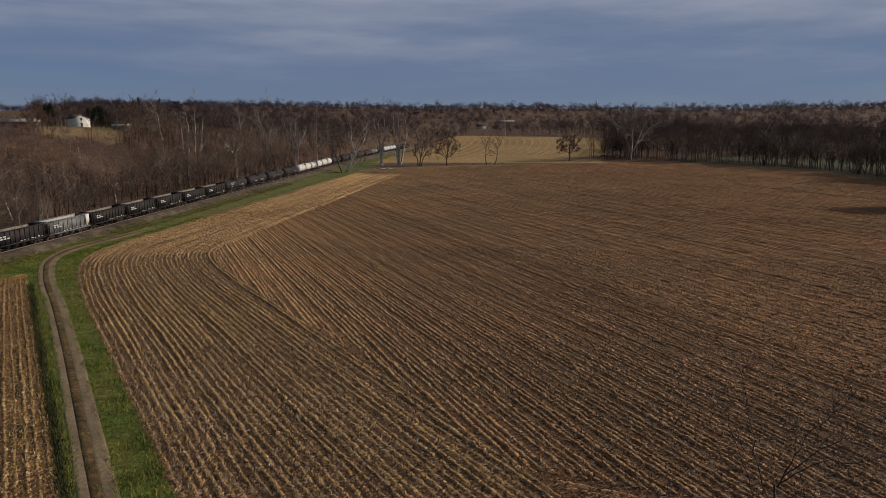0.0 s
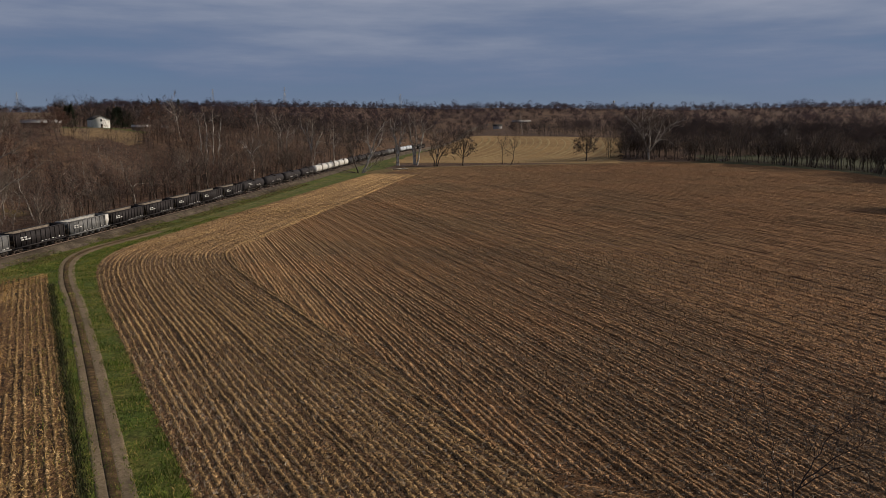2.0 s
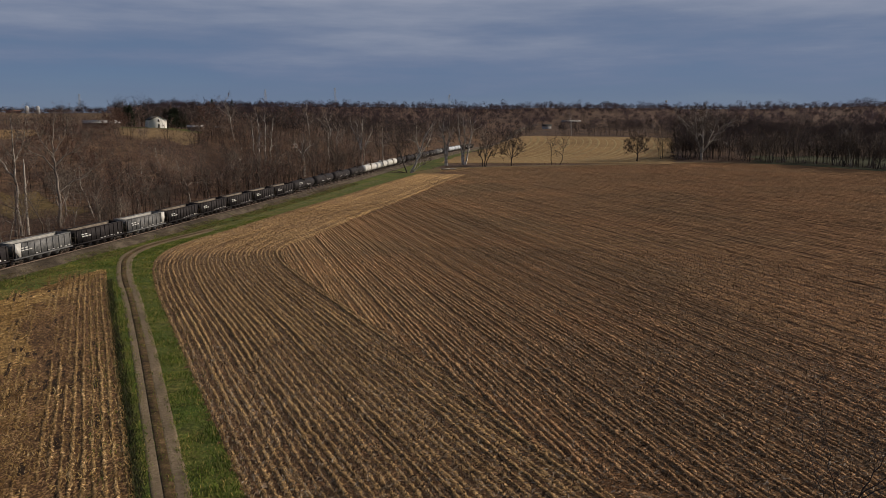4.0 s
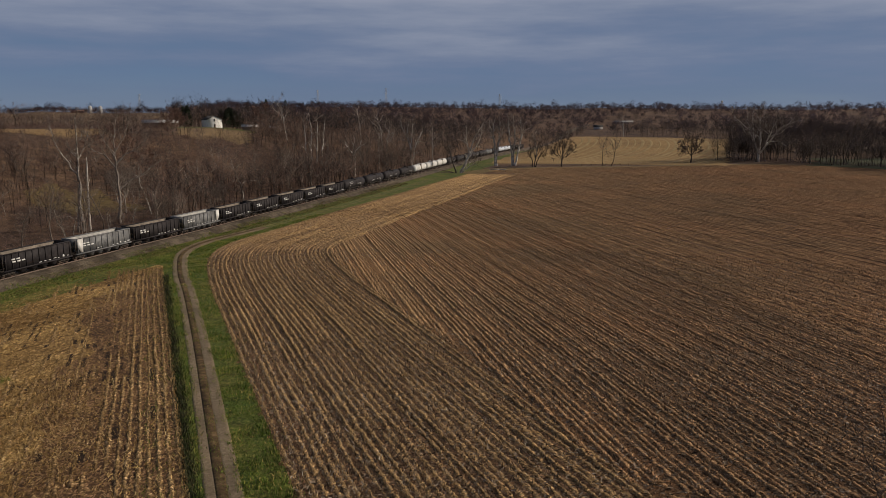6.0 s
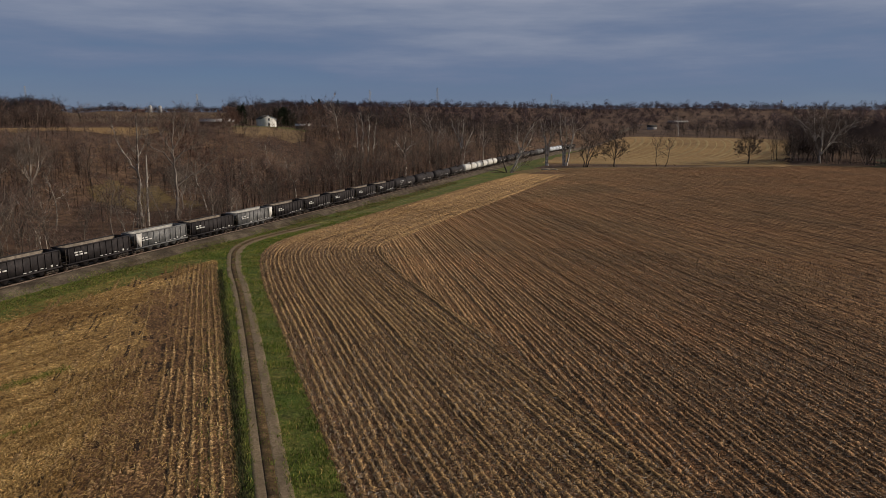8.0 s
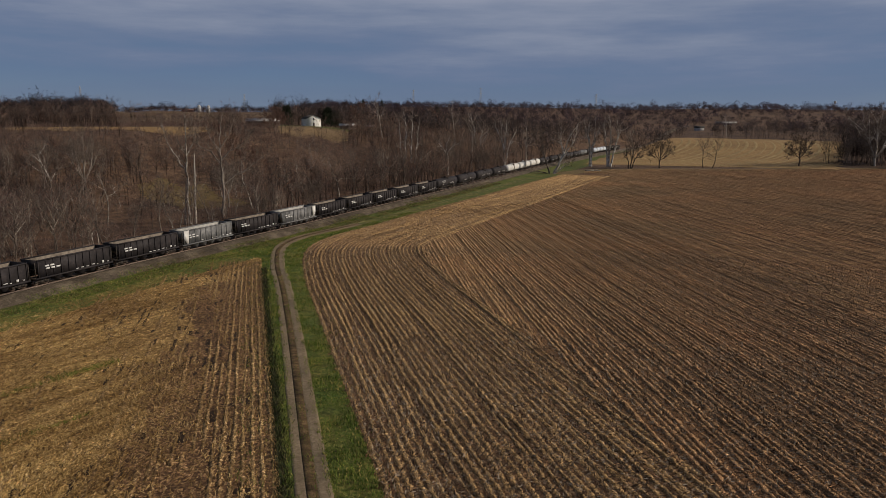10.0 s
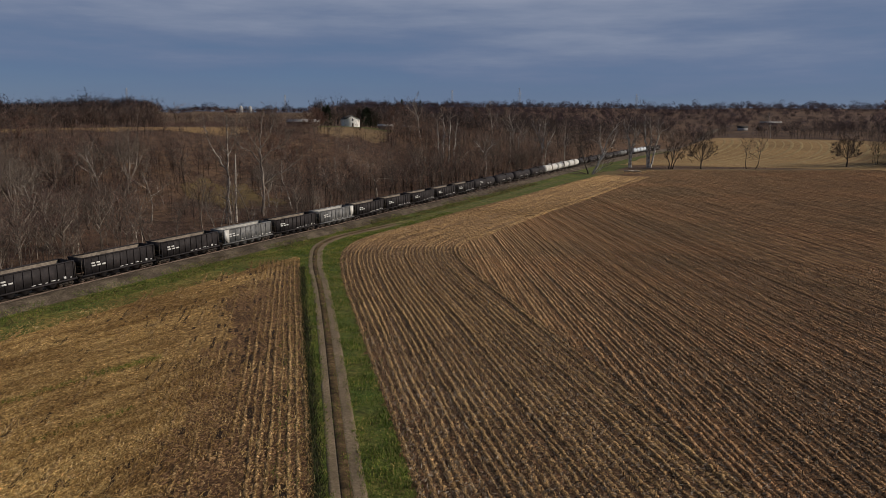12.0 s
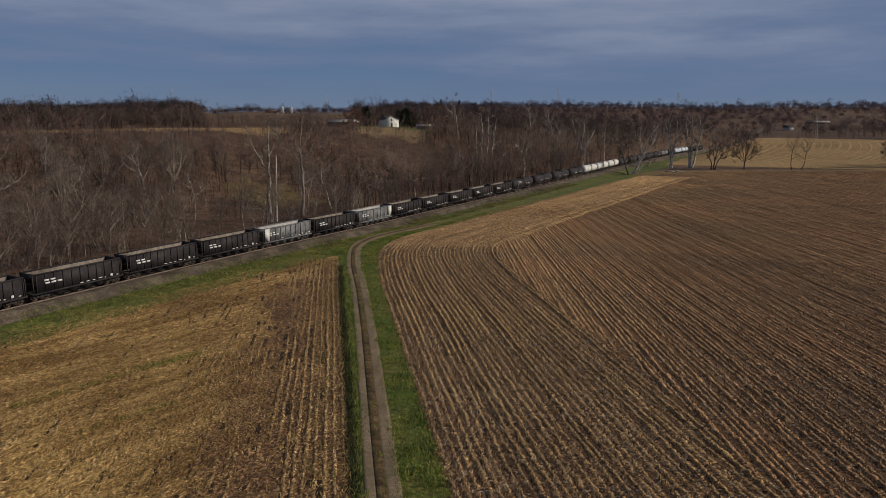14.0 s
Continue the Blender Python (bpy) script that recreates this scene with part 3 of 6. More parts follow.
# ---- train ----
def train_rows():
    s = np.concatenate([[0], np.cumsum(np.hypot(*np.diff(track_line, axis=0).T))])
    s0 = np.interp(116.3, track_line[:, 1], s)
    kinds = ["black_hopper"] * 11 + ["white_hopper", "black_hopper", "grey_hopper"] + ["black_hopper"] * 5 + ["label_tank"] + ["black_tank"] * 3 + ["white_tank"] * 3 + ["black_tank"] * 5 + ["grey_tank", "black_tank", "blue_tank", "blue_tank", "black_hopper", "black_hopper", "black_hopper"]
    first = kinds.index("white_hopper")
    pitch = [22.0 if "tank" in k else 15.7 for k in kinds]
    for i, kind in enumerate(kinds):
        c = s0 + sum(pitch[first:i]) - sum(pitch[i:first]) + pitch[i] / 2
        p, q = [np.array([np.interp(t, s, track_line[:, 0]), np.interp(t, s, track_line[:, 1])]) for t in (c - 6, c + 6)]
        m = (p + q) / 2
        yaw = math.degrees(math.atan2(-(q - p)[0], (q - p)[1]))
        za, zb = bed_z(p[1:2])[0], bed_z(q[1:2])[0]
        yield kind, pose(m[0], m[1], (za + zb) / 2, math.degrees(math.atan2(zb - za, 12)), 0, yaw)



def bogie(parent, y):
    """A two-axle bogie: side frames, bolster and four wheels on two axles."""
    b = new("bogie")
    b.parent = parent
    b.location = (0, y, 0)
    for side in (-1, 1):
        g = Geo()
        x = side * 0.98
        for a, c, z0, z1 in ((-1.25, -0.75, 0.36, 0.66), (0.75, 1.25, 0.36, 0.66), (-0.8, -0.3, 0.46, 0.80), (0.3, 0.8, 0.46, 0.80), (-0.34, 0.34, 0.30, 0.86)):
            g.box(x - 0.09, a, z0, x + 0.09, c, z1)
        for i in range(2):
            g.rod((x - 0.02 * side, -0.14 + 0.28 * i, 0.40), (x - 0.02 * side, -0.14 + 0.28 * i, 0.72), 0.10, 0.10, 8)
        g.object("side_frame", M_STEEL, parent=b)
    Geo().box(-1.05, -0.2, 0.62, 1.05, 0.2, 0.92).object("bolster", M_STEEL, parent=b)
    for dy in (-0.89, 0.89):
        g = Geo()
        g.rod((-1.05, dy, 0.46), (1.05, dy, 0.46), 0.08, 0.08, 8)
        g.object("axle", M_STEEL, parent=b)
        for side in (-1, 1):
            g = Geo()
            g.rod((side * 0.66, dy, 0.46), (side * 0.80, dy, 0.46), 0.46, 0.46, 18)
            g.rod((side * 0.62, dy, 0.46), (side * 0.66, dy, 0.46), 0.51, 0.51, 18)
            g.object("wheel", M_RAIL, parent=b, label="round steel wheel with a worn tread")
    return b


def couplers(parent, half):
    for s in (-1, 1):
        g = Geo()
        g.box(-0.12, s * half - 0.45, 0.78, 0.12, s * half + 0.45, 1.02)
        g.box(-0.2, s * half + s * 0.30 - 0.14, 0.72, 0.16, s * half + s * 0.30 + 0.14, 1.08)
        g.object("coupler", M_STEEL, parent=parent)


def marks(parent, rows, x, turn=1):
    """Lettering too small to read, as plain white bars on the side."""
    for y, z, w, h in rows:
        Geo().box(min(x, x + 0.012 * turn), y, z, max(x, x + 0.012 * turn), y + w, z + h).object("marking", M_MARK, parent=parent, label="white painted marking")


def hopper(name, paint, label, white_end=0, ribs=11, seed=1, inner=None):
    """An open-topped coal hopper, empty, with ribbed sides, sloping ends and discharge chutes."""
    car = tagged(new(name), label, "railway wagon", "wagons of the train")
    L, W, T, B = 6.95, 1.52, 3.85, 1.25
    r = random.Random(seed)
    for s in (-1, 1):
        g = Geo()
        g.box(s * W - 0.025, -L, B, s * W + 0.025, L, T)
        g.object("side_wall", paint, parent=car)
        for i in range(ribs):
            y = -L + 0.08 + (2 * L - 0.16) * i / (ribs - 1)
            g = Geo()
            a, b = sorted((s * (W + 0.028), s * (W + 0.15)))
            g.box(a, y - 0.06, B + 0.05, b, y + 0.06, T - 0.12)
            g.object("rib", paint, parent=car)
        a, b = sorted((s * (W - 0.06), s * (W + 0.17)))
        Geo().box(a, -L - 0.05, T - 0.12, b, L + 0.05, T + 0.04).object("top_chord", paint, parent=car)
        Geo().box(a, -L - 0.4, B - 0.22, b, L + 0.4, B).object("side_sill", paint, parent=car)
        # lining on the inner face
        c = s * (W - 0.032)
        Geo().box(min(c, c - s * 0.02), -L + 0.05, B, max(c, c - s * 0.02), L - 0.05, T - 0.14).object("inner_lining", inner or M_RUST, parent=car, label="pale dusty inner lining")
    for s in (-1, 1):
        # end wall above, sloping floor sheet below
        Geo().box(-W + 0.03, s * L - 0.03, 2.55, W - 0.03, s * L + 0.03, T + 0.02).object("end_wall", paint, parent=car)
        g = Geo()
        y0, y1 = s * L, s * 3.9
        g.put([(-W + 0.05, y0, 2.6), (W - 0.05, y0, 2.6), (W - 0.05, y1, 1.0), (-W + 0.05, y1, 1.0), (-W + 0.05, y0, 2.52), (W - 0.05, y0, 2.52), (W - 0.05, y1, 0.92), (-W + 0.05, y1, 0.92)],
              [(0, 1, 2, 3), (7, 6, 5, 4), (0, 4, 5, 1), (2, 6, 7, 3), (1, 5, 6, 2), (3, 7, 4, 0)])
        g.object("slope_sheet", inner or M_RUST, parent=car)
        g = Geo()
        for x in (-W + 0.1, W - 0.1):
            g.box(x - 0.06, s * (L + 0.32) - 0.06, B, x + 0.06, s * (L + 0.32) + 0.06, T - 0.3)
        for k in range(6):
            g.box(W - 0.42, s * (L + 0.34) - 0.02, B + 0.2 + 0.36 * k, W - 0.06, s * (L + 0.34) + 0.02, B + 0.24 + 0.36 * k)
        g.box(-W, s * (L + 0.38) - 0.08, B - 0.22, W, s * (L + 0.38) + 0.08, B + 0.08)
        g.object("end_platform", M_STEEL, parent=car)
        if white_end == s:
            for side in (-1, 1):
                x = side * (W + 0.155)
                g = Geo()
                a, b = sorted((x, x + side * 0.02))
                v = [(q, s * (L + 0.02), 3.80) for q in (a, b)] + [(q, s * (L - 1.35), 3.80) for q in (a, b)] + [(q, s * (L - 1.2), 1.35) for q in (a, b)] + [(q, s * (L - 0.75), 1.35) for q in (a, b)] + [(q, s * (L + 0.02), 2.4) for q in (a, b)]
                g.put(v, [(0, 1, 3, 2), (2, 3, 5, 4), (4, 5, 7, 6), (6, 7, 9, 8), (8, 9, 1, 0)])
                for o, flip in ((0, 0), (1, 1)):
                    g.f3.append(np.array([(o, o + 2, o + 4), (o, o + 4, o + 6), (o, o + 6, o + 8)])[:, ::(-1 if flip else 1)] + g.n - 10)
                    g.m3.append(np.zeros(3, int))
                g.object("end_panel", M_WHITE, parent=car, label="clean white end panel")
    # cross ties inside and chutes below
    for y in (-4.3, -1.45, 1.45, 4.3):
        Geo().box(-W, y - 0.06, T - 0.75, W, y + 0.06, T - 0.6).object("cross_tie", inner or M_RUST, parent=car)
    for y in (-3.3, -1.1, 1.1, 3.3):
        g = Geo()
        t, b = 1.25, 0.42
        for sx in (-1, 1):
            x0, x1 = sx * 0.25, sx * 1.45
            p = [(x0, y - 0.98, t), (x1, y - 0.98, t), (x1, y + 0.98, t), (x0, y + 0.98, t), (x0, y - 0.22, b), (x1, y - 0.22, b), (x1, y + 0.22, b), (x0, y + 0.22, b)]
            g.put(p, [(0, 1, 5, 4), (1, 2, 6, 5), (2, 3, 7, 6), (3, 0, 4, 7), (4, 5, 6, 7)])
        g.object("chute", paint, parent=car)
    Geo().box(-0.28, -L - 0.3, 0.8, 0.28, L + 0.3, 1.15).object("centre_sill", M_STEEL, parent=car)
    rows = []
    for k, z in enumerate((2.72, 2.32)):
        for j in range(3 if k else 2):
            rows.append((-L + 1.2 + 0.95 * j + 0.1 * k, z, 0.72, 0.24))
    for j in range(9):
        if r.random() < 0.75:
            rows.append((-L + 4.6 + 1.05 * j, 1.35 + 0.12 * r.random(), 0.25 + 0.45 * r.random(), 0.12 + 0.3 * r.random() * (j > 5)))
    marks(car, rows, W + 0.155)
    for y in (-5.9, 5.9):
        bogie(car, y)
    couplers(car, L + 0.75)
    return car


def hoop(g, r, zc, y0, y1, proud, n):
    """A closed band round a lying cylinder."""
    th = np.arange(n) * 2 * np.pi / n
    v = [(a * math.cos(t), y, zc + a * math.sin(t)) for a, y in ((r - 0.01, y0), (r + proud, y0), (r + proud, y1), (r - 0.01, y1)) for t in th]
    i, j = np.meshgrid(np.arange(3), np.arange(n), indexing="ij")
    a, c = i * n + j, i * n + (j + 1) % n
    g.put(v, np.stack([a, c, c + n, a + n], -1).reshape(-1, 4)[:, ::-1])


def tank(name, paint, label, dirty=False, panel=False, seed=1):
    """A tank wagon with domed ends, a walkway and valve dome, saddles and ladder."""
    car = tagged(new(name), label, "railway wagon", "wagons of the train")
    R, L, zc = 1.5, 9.1, 2.6
    r = random.Random(seed)
    g = Geo()
    n = 28
    th = np.arange(n) * 2 * np.pi / n
    prof = [(-L - 0.72, 0.02), (-L - 0.66, 0.5), (-L - 0.45, 1.0), (-L - 0.2, 1.33), (-L, R), (-4.5, R), (0, R), (4.5, R), (L, R), (L + 0.2, 1.33), (L + 0.45, 1.0), (L + 0.66, 0.5), (L + 0.72, 0.02)]
    v = np.array([(rr * math.cos(a), y, zc + rr * math.sin(a)) for y, rr in prof for a in th])
    i, j = np.meshgrid(np.arange(len(prof) - 1), np.arange(n), indexing="ij")
    a, b = i * n + j, i * n + (j + 1) % n
    g.put(v, np.stack([a, b, b + n, a + n], -1).reshape(-1, 4)[:, ::-1])
    shell = g.object("tank_shell", paint, parent=car)
    shell.data.polygons.foreach_set("use_smooth", [True] * len(shell.data.polygons))
    for y in (-6.2, -3.1, 0.0, 3.1, 6.2):
        g = Geo()
        hoop(g, R, zc, y - 0.05, y + 0.05, 0.025, n)
        g.object("band", M_BLACK if dirty and y == 0.0 else paint, parent=car)
    if dirty:
        g = Geo()
        hoop(g, R, zc, -0.8, 0.8, 0.018, n)
        g.object("spill_stain", M_RUST, parent=car, label="brown spill stain round the middle")
    g = Geo()
    g.rod((0, 0, zc + R - 0.1), (0, 0, zc + R + 0.42), 0.42, 0.42, 16)
    g.rod((0, 0, zc + R + 0.42), (0, 0, zc + R + 0.5), 0.46, 0.3, 16)
    g.object("valve_dome", paint, parent=car)
    g = Geo()
    for sx in (-0.85, 0.85):
        g.box(sx - 0.25, -1.1, zc + R - 0.02, sx + 0.25, 1.1, zc + R + 0.03)
        for y in (-1.1, 0, 1.1):
            g.rod((sx * 1.25, y, zc + R), (sx * 1.25, y, zc + R + 0.9), 0.025, 0.025, 6)
        g.rod((sx * 1.25, -1.1, zc + R + 0.9), (sx * 1.25, 1.1, zc + R + 0.9), 0.025, 0.025, 6)
        g.box(sx - 0.5, -0.06, zc + R - 0.4, sx + 0.5, 0.06, zc + R)
    g.object("walkway", M_STEEL, parent=car)
    g = Geo()
    for y in (-0.25, 0.25):
        g.rod((R + 0.12, y, 1.1), (R + 0.12, y, zc + R), 0.025, 0.025, 6)
    for k in range(8):
        g.rod((R + 0.12, -0.25, 1.2 + 0.36 * k), (R + 0.12, 0.25, 1.2 + 0.36 * k), 0.018, 0.018, 6)
    g.object("ladder", M_STEEL, parent=car)
    for y in (-5.6, 5.6):
        g = Geo()
        g.box(-1.3, y - 0.6, 1.0, 1.3, y + 0.6, 1.32)
        g.box(-1.1, y - 0.5, 1.3, 1.1, y + 0.5, 1.75)
        g.object("saddle", M_STEEL, parent=car)
    Geo().box(-0.3, -L - 1.05, 0.8, 0.3, L + 1.05, 1.12).object("centre_sill", M_STEEL, parent=car)
    for s in (-1, 1):
        g = Geo()
        g.box(-1.5, s * (L + 0.85) - 0.1, 0.95, 1.5, s * (L + 0.85) + 0.1, 1.15)
        for x in (-1.4, 1.4):
            g.rod((x, s * (L + 0.85), 1.1), (x, s * (L + 0.85), 2.1), 0.03, 0.03, 6)
        g.rod((-1.4, s * (L + 0.85), 2.1), (1.4, s * (L + 0.85), 2.1), 0.03, 0.03, 6)
        g.object("end_platform", M_STEEL, parent=car)
    x = R + 0.012
    rows = [(-5.9, zc + 0.15, 3.2, 0.55)] if panel else []
    rows += [(-5.6 if panel else -4.4 + 0.9 * j, zc - 0.55, 0.7, 0.2) for j in range(1 if panel else 3)]
    rows += [(1.6 + 1.1 * j, zc - 0.35 - 0.3 * (j % 2), 0.5 + 0.3 * r.random(), 0.22) for j in range(4)]
    if not dirty:
        for y, z, w, h in rows:
            g = Geo()
            pts = []
            for zz in (z, z + h):
                q = math.sqrt(max(R * R - (zz - zc) ** 2, 0)) + 0.014
                pts += [(q, y, zz), (q, y + w, zz)]
            pts += [(p[0] - 0.03, p[1], p[2]) for p in pts]
            g.put(pts, [(0, 1, 3, 2), (4, 6, 7, 5), (0, 4, 5, 1), (2, 3, 7, 6), (0, 2, 6, 4), (1, 5, 7, 3)])
            g.object("marking", M_MARK, parent=car, label="white painted marking")
    for y in (-5.6, 5.6):
        bogie(car, y)
    couplers(car, L + 1.25)
    return car


M_BLUEWHITE = surface("pale_blue_wagon_paint", [(0.3, (0.50, 0.56, 0.64)), (0.7, (0.70, 0.74, 0.80))], 1.2, 0.4, 0.2, rough=0.5, relief=0)
models = {
    "black_hopper": lambda: hopper("hopper_wagon", M_BLACK, "empty black coal hopper wagon with ribbed sides on rails", seed=2),
    "white_hopper": lambda: hopper("hopper_wagon", M_GREYPAINT, "pale grey hopper wagon with white end panel on rails", white_end=-1, ribs=10, seed=5, inner=M_PALELINE),
    "grey_hopper": lambda: hopper("hopper_wagon", M_GREYPAINT, "dull grey ribbed hopper wagon with white end panel", white_end=1, ribs=10, seed=7, inner=M_PALELINE),
    "label_tank": lambda: tank("tank_wagon", M_BLACK, "black tank wagon with white panel of lettering", panel=True, seed=3),
    "black_tank": lambda: tank("tank_wagon", M_BLACK, "black tank wagon with small white markings", seed=4),
    "white_tank": lambda: tank("tank_wagon", M_WHITE, "white tank wagon with brown spill stain round it", dirty=True, seed=5),
    "grey_tank": lambda: tank("tank_wagon", M_GREYPAINT, "grey tank wagon far along the railway", seed=6),
    "blue_tank": lambda: tank("tank_wagon", M_BLUEWHITE, "pale blue-white tank wagon far along the railway", seed=8),
}
built = {}
for kind, m in train_rows():
    if kind not in built:
        built[kind] = models[kind]()
        built[kind].matrix_basis = m
    else:
        copy_thing(built[kind], m)

# ---- trees ----
def grow(wood, twig, rng, p, d, length, r, level, top, spread, lift, wide, count, sides, solid):
    """One limb and all that grows from it."""
    segs = (5, 4, 3, 2)[min(level, 3)]
    pts = [np.array(p, float)]
    d = np.array(d, float)
    rad = [r]
    bend = (0.16, 0.32, 0.34, 0.3)[min(level, 3)]
    for i in range(segs):
        d = d + rng.normal(0, bend, 3) + np.array([0, 0, lift * (0.3 if level else 0.15)])
        d /= np.linalg.norm(d)
        pts.append(pts[-1] + d * length / segs)
        rad.append(r * (1 - (0.80 if level else 0.72) * (i + 1) / segs))
    for i in range(segs):
        wood.rod(pts[i], pts[i + 1], rad[i], rad[i + 1], (sides, sides - 1, 3, 3)[min(level, 3)], False)
    if level >= top:
        for _ in range(count):
            t = rng.random() * segs * 0.98
            i = int(t)
            q = pts[i] + (pts[i + 1] - pts[i]) * (t - i)
            e = d * 0.5 + rng.normal(0, 0.55, 3) + np.array([0, 0, lift * 0.35])
            e /= np.linalg.norm(e)
            n = np.cross(e, rng.normal(0, 1, 3))
            n /= np.linalg.norm(n) + 1e-9
            ln = length * rng.uniform(0.45, 0.95)
            mid = q + e * ln * 0.55 + rng.normal(0, 0.06 * ln, 3)
            end = q + e * ln + rng.normal(0, 0.12 * ln, 3)
            if solid:
                m = np.cross(e, n)
                a = [q + n * wide, q + (-0.5 * n + 0.87 * m) * wide, q + (-0.5 * n - 0.87 * m) * wide]
                b = [mid + (x - q) * 0.6 for x in a]
                twig.put(a + b + [end], [(0, 1, 4, 3), (1, 2, 5, 4), (2, 0, 3, 5)])
                twig.f3.append(np.array([(3, 4, 6), (4, 5, 6), (5, 3, 6)]) + twig.n - 7)
                twig.m3.append(np.zeros(3, int))
            else:
                twig.put([q - n * wide, q + n * wide, mid + n * wide * 0.6, mid - n * wide * 0.6, end], [(0, 1, 2, 3)])
                twig.f3.append(np.array([(3, 2, 4)]) + twig.n - 5)
                twig.m3.append(np.zeros(1, int))
        return
    kids = {0: int(rng.integers(7, 10)), 1: int(rng.integers(4, 6)), 2: 3}[level]
    start = (0.32, 0.25, 0.25)[level]
    for c in range(kids):
        t = (start + (1 - start) * (c + rng.random()) / kids) * segs * 0.995
        i = min(int(t), segs - 1)
        q = pts[i] + (pts[i + 1] - pts[i]) * (t - i)
        ax = pts[i + 1] - pts[i]
        ax /= np.linalg.norm(ax)
        side = rng.normal(0, 1, 3)
        if level == 0:
            w = c * 2.4 + rng.random()
            side = np.array([math.cos(w), math.sin(w), 0])
        side -= ax * (side @ ax)
        side /= np.linalg.norm(side)
        ang = rng.uniform(0.55, 1.0) * spread
        e = ax * math.cos(ang) + side * math.sin(ang)
        f = (t / segs - start) / (1 - start)
        ln = length * rng.uniform(0.42, 0.62) * (1.0 - 0.45 * f)
        rr = max(rad[i] * rng.uniform(0.42, 0.62), 0.012)
        grow(wood, twig, rng, q, e, ln, rr, level + 1, top, spread, lift, wide, count, sides, solid)


def tree_model(name, seed, height, label, bark, twigs, r=None, spread=0.95, lift=0.35, wide=0.022, count=7, top=2, lean=(0, 0), stems=1, category="tree", solid=False, fork=0.0, tilt=0.13):
    """A bare tree: a trunk with its limbs, and a crown of twigs."""
    rng = np.random.default_rng(seed)
    wood, twig = Geo(), Geo()
    for k in range(stems):
        a = 2 * math.pi * (k + 0.3) / stems + seed
        t = 0.0 if stems == 1 else tilt
        d = np.array([lean[0] + t * math.cos(a), lean[1] + t * math.sin(a), 1.0])
        off = (0, 0) if stems == 1 else (0.35 * math.cos(a), 0.35 * math.sin(a))
        if fork:
            off = (off[0] * 0.4, off[1] * 0.4)
        h = height * (1 if k == 0 else rng.uniform(0.78, 0.98))
        h -= fork * 0.8
        grow(wood, twig, rng, (off[0], off[1], fork - 0.15), d / np.linalg.norm(d), h, r or height * 0.016, 0, top, spread, lift, wide, count, 6, solid)
    if fork:
        w = (r or height * 0.016) * 1.45
        wood.rod((0, 0, -0.3), (0.05, 0, 0.6), w * 1.35, w * 1.05, 10, False)
        wood.rod((0.05, 0, 0.6), (0, 0.05, fork + 0.3), w * 1.05, w * 0.8, 10, False)
    root = tagged(new(name), label, category)
    wood.object("trunk", bark, parent=root)
    twig.object("crown", twigs, parent=root)
    return root


def hero(name, seed, label, limbs, bark, twigs, wide=0.03, count=9, reach=1.0, stout=1.0):
    """A bare tree of given main limbs, each [(across, up), ...], base and tip radius, side branches."""
    rng = np.random.default_rng(seed)
    wood, twig = Geo(), Geo()
    for pts, r0, r1, sides in limbs:
        P = np.array([(x, rng.normal(0, 0.25) if k else 0.0, z) for k, (x, z) in enumerate(pts)], float)
        s = np.concatenate([[0], np.cumsum(np.linalg.norm(np.diff(P, axis=0), axis=1))])
        u = np.linspace(0, s[-1], 3 * len(pts) + 1)
        Q = np.stack([np.interp(u, s, P[:, k]) for k in range(3)], 1)
        Q[1:-1] = 0.5 * Q[1:-1] + 0.25 * (Q[:-2] + Q[2:])
        Q[1:] += rng.normal(0, 0.013 * s[-1] ** 0.8, (len(Q) - 1, 3))
        R = stout * (r0 + (r1 - r0) * (u / s[-1]) ** 0.8)
        for i in range(len(Q) - 1):
            wood.rod(Q[i], Q[i + 1], R[i], R[i + 1], 8 if r0 > 0.2 else 6, False)
        for c in range(sides + 1):
            t = 1.0 if c == sides else (0.30 + 0.68 * (c + rng.random()) / sides)
            i = min(int(t * (len(Q) - 1)), len(Q) - 2)
            q = Q[i] + (Q[i + 1] - Q[i]) * (t * (len(Q) - 1) - i)
            ax = (Q[i + 1] - Q[i]) / np.linalg.norm(Q[i + 1] - Q[i])
            side = rng.normal(0, 1, 3)
            side -= ax * (side @ ax)
            side /= np.linalg.norm(side)
            ang = 0.15 if c == sides else rng.uniform(0.6, 1.15)
            e = ax * math.cos(ang) + side * math.sin(ang) + np.array([0, 0, 0.25])
            ln = reach * rng.uniform(2.6, 4.6) * (1.25 - 0.5 * t)
            grow(wood, twig, rng, q, e / np.linalg.norm(e), ln, max(R[i] * 0.5, 0.035 * min(1.0, reach ** 1.5)), 1, 2, 0.95, 0.3, wide, count, 6, False)
    root = tagged(new(name), label, "tree")
    wood.object("trunk", bark, parent=root)
    twig.object("crown", twigs, parent=root)
    return root


def ground_at(x, y):
    return float(land(np.array([x]), np.array([y]))[0])


def plant(model, x, y, turn=0.0, size=1.0, used=set()):
    """Stands a tree model, or a copy of it, on the ground."""
    m = pose(x, y, ground_at(x, y) - 0.05, 0, 0, turn)
    if model.name not in used:
        used.add(model.name)
        model.scale = (1, 1, 1)
        model.matrix_basis = m @ Matrix.Diagonal((size, size, size, 1))
        return model
    c = copy_thing(model, m)
    c.scale = (size, size, size)
    return c


def polar(az, r):
    return -math.sin(radians(az)) * r, math.cos(radians(az)) * r


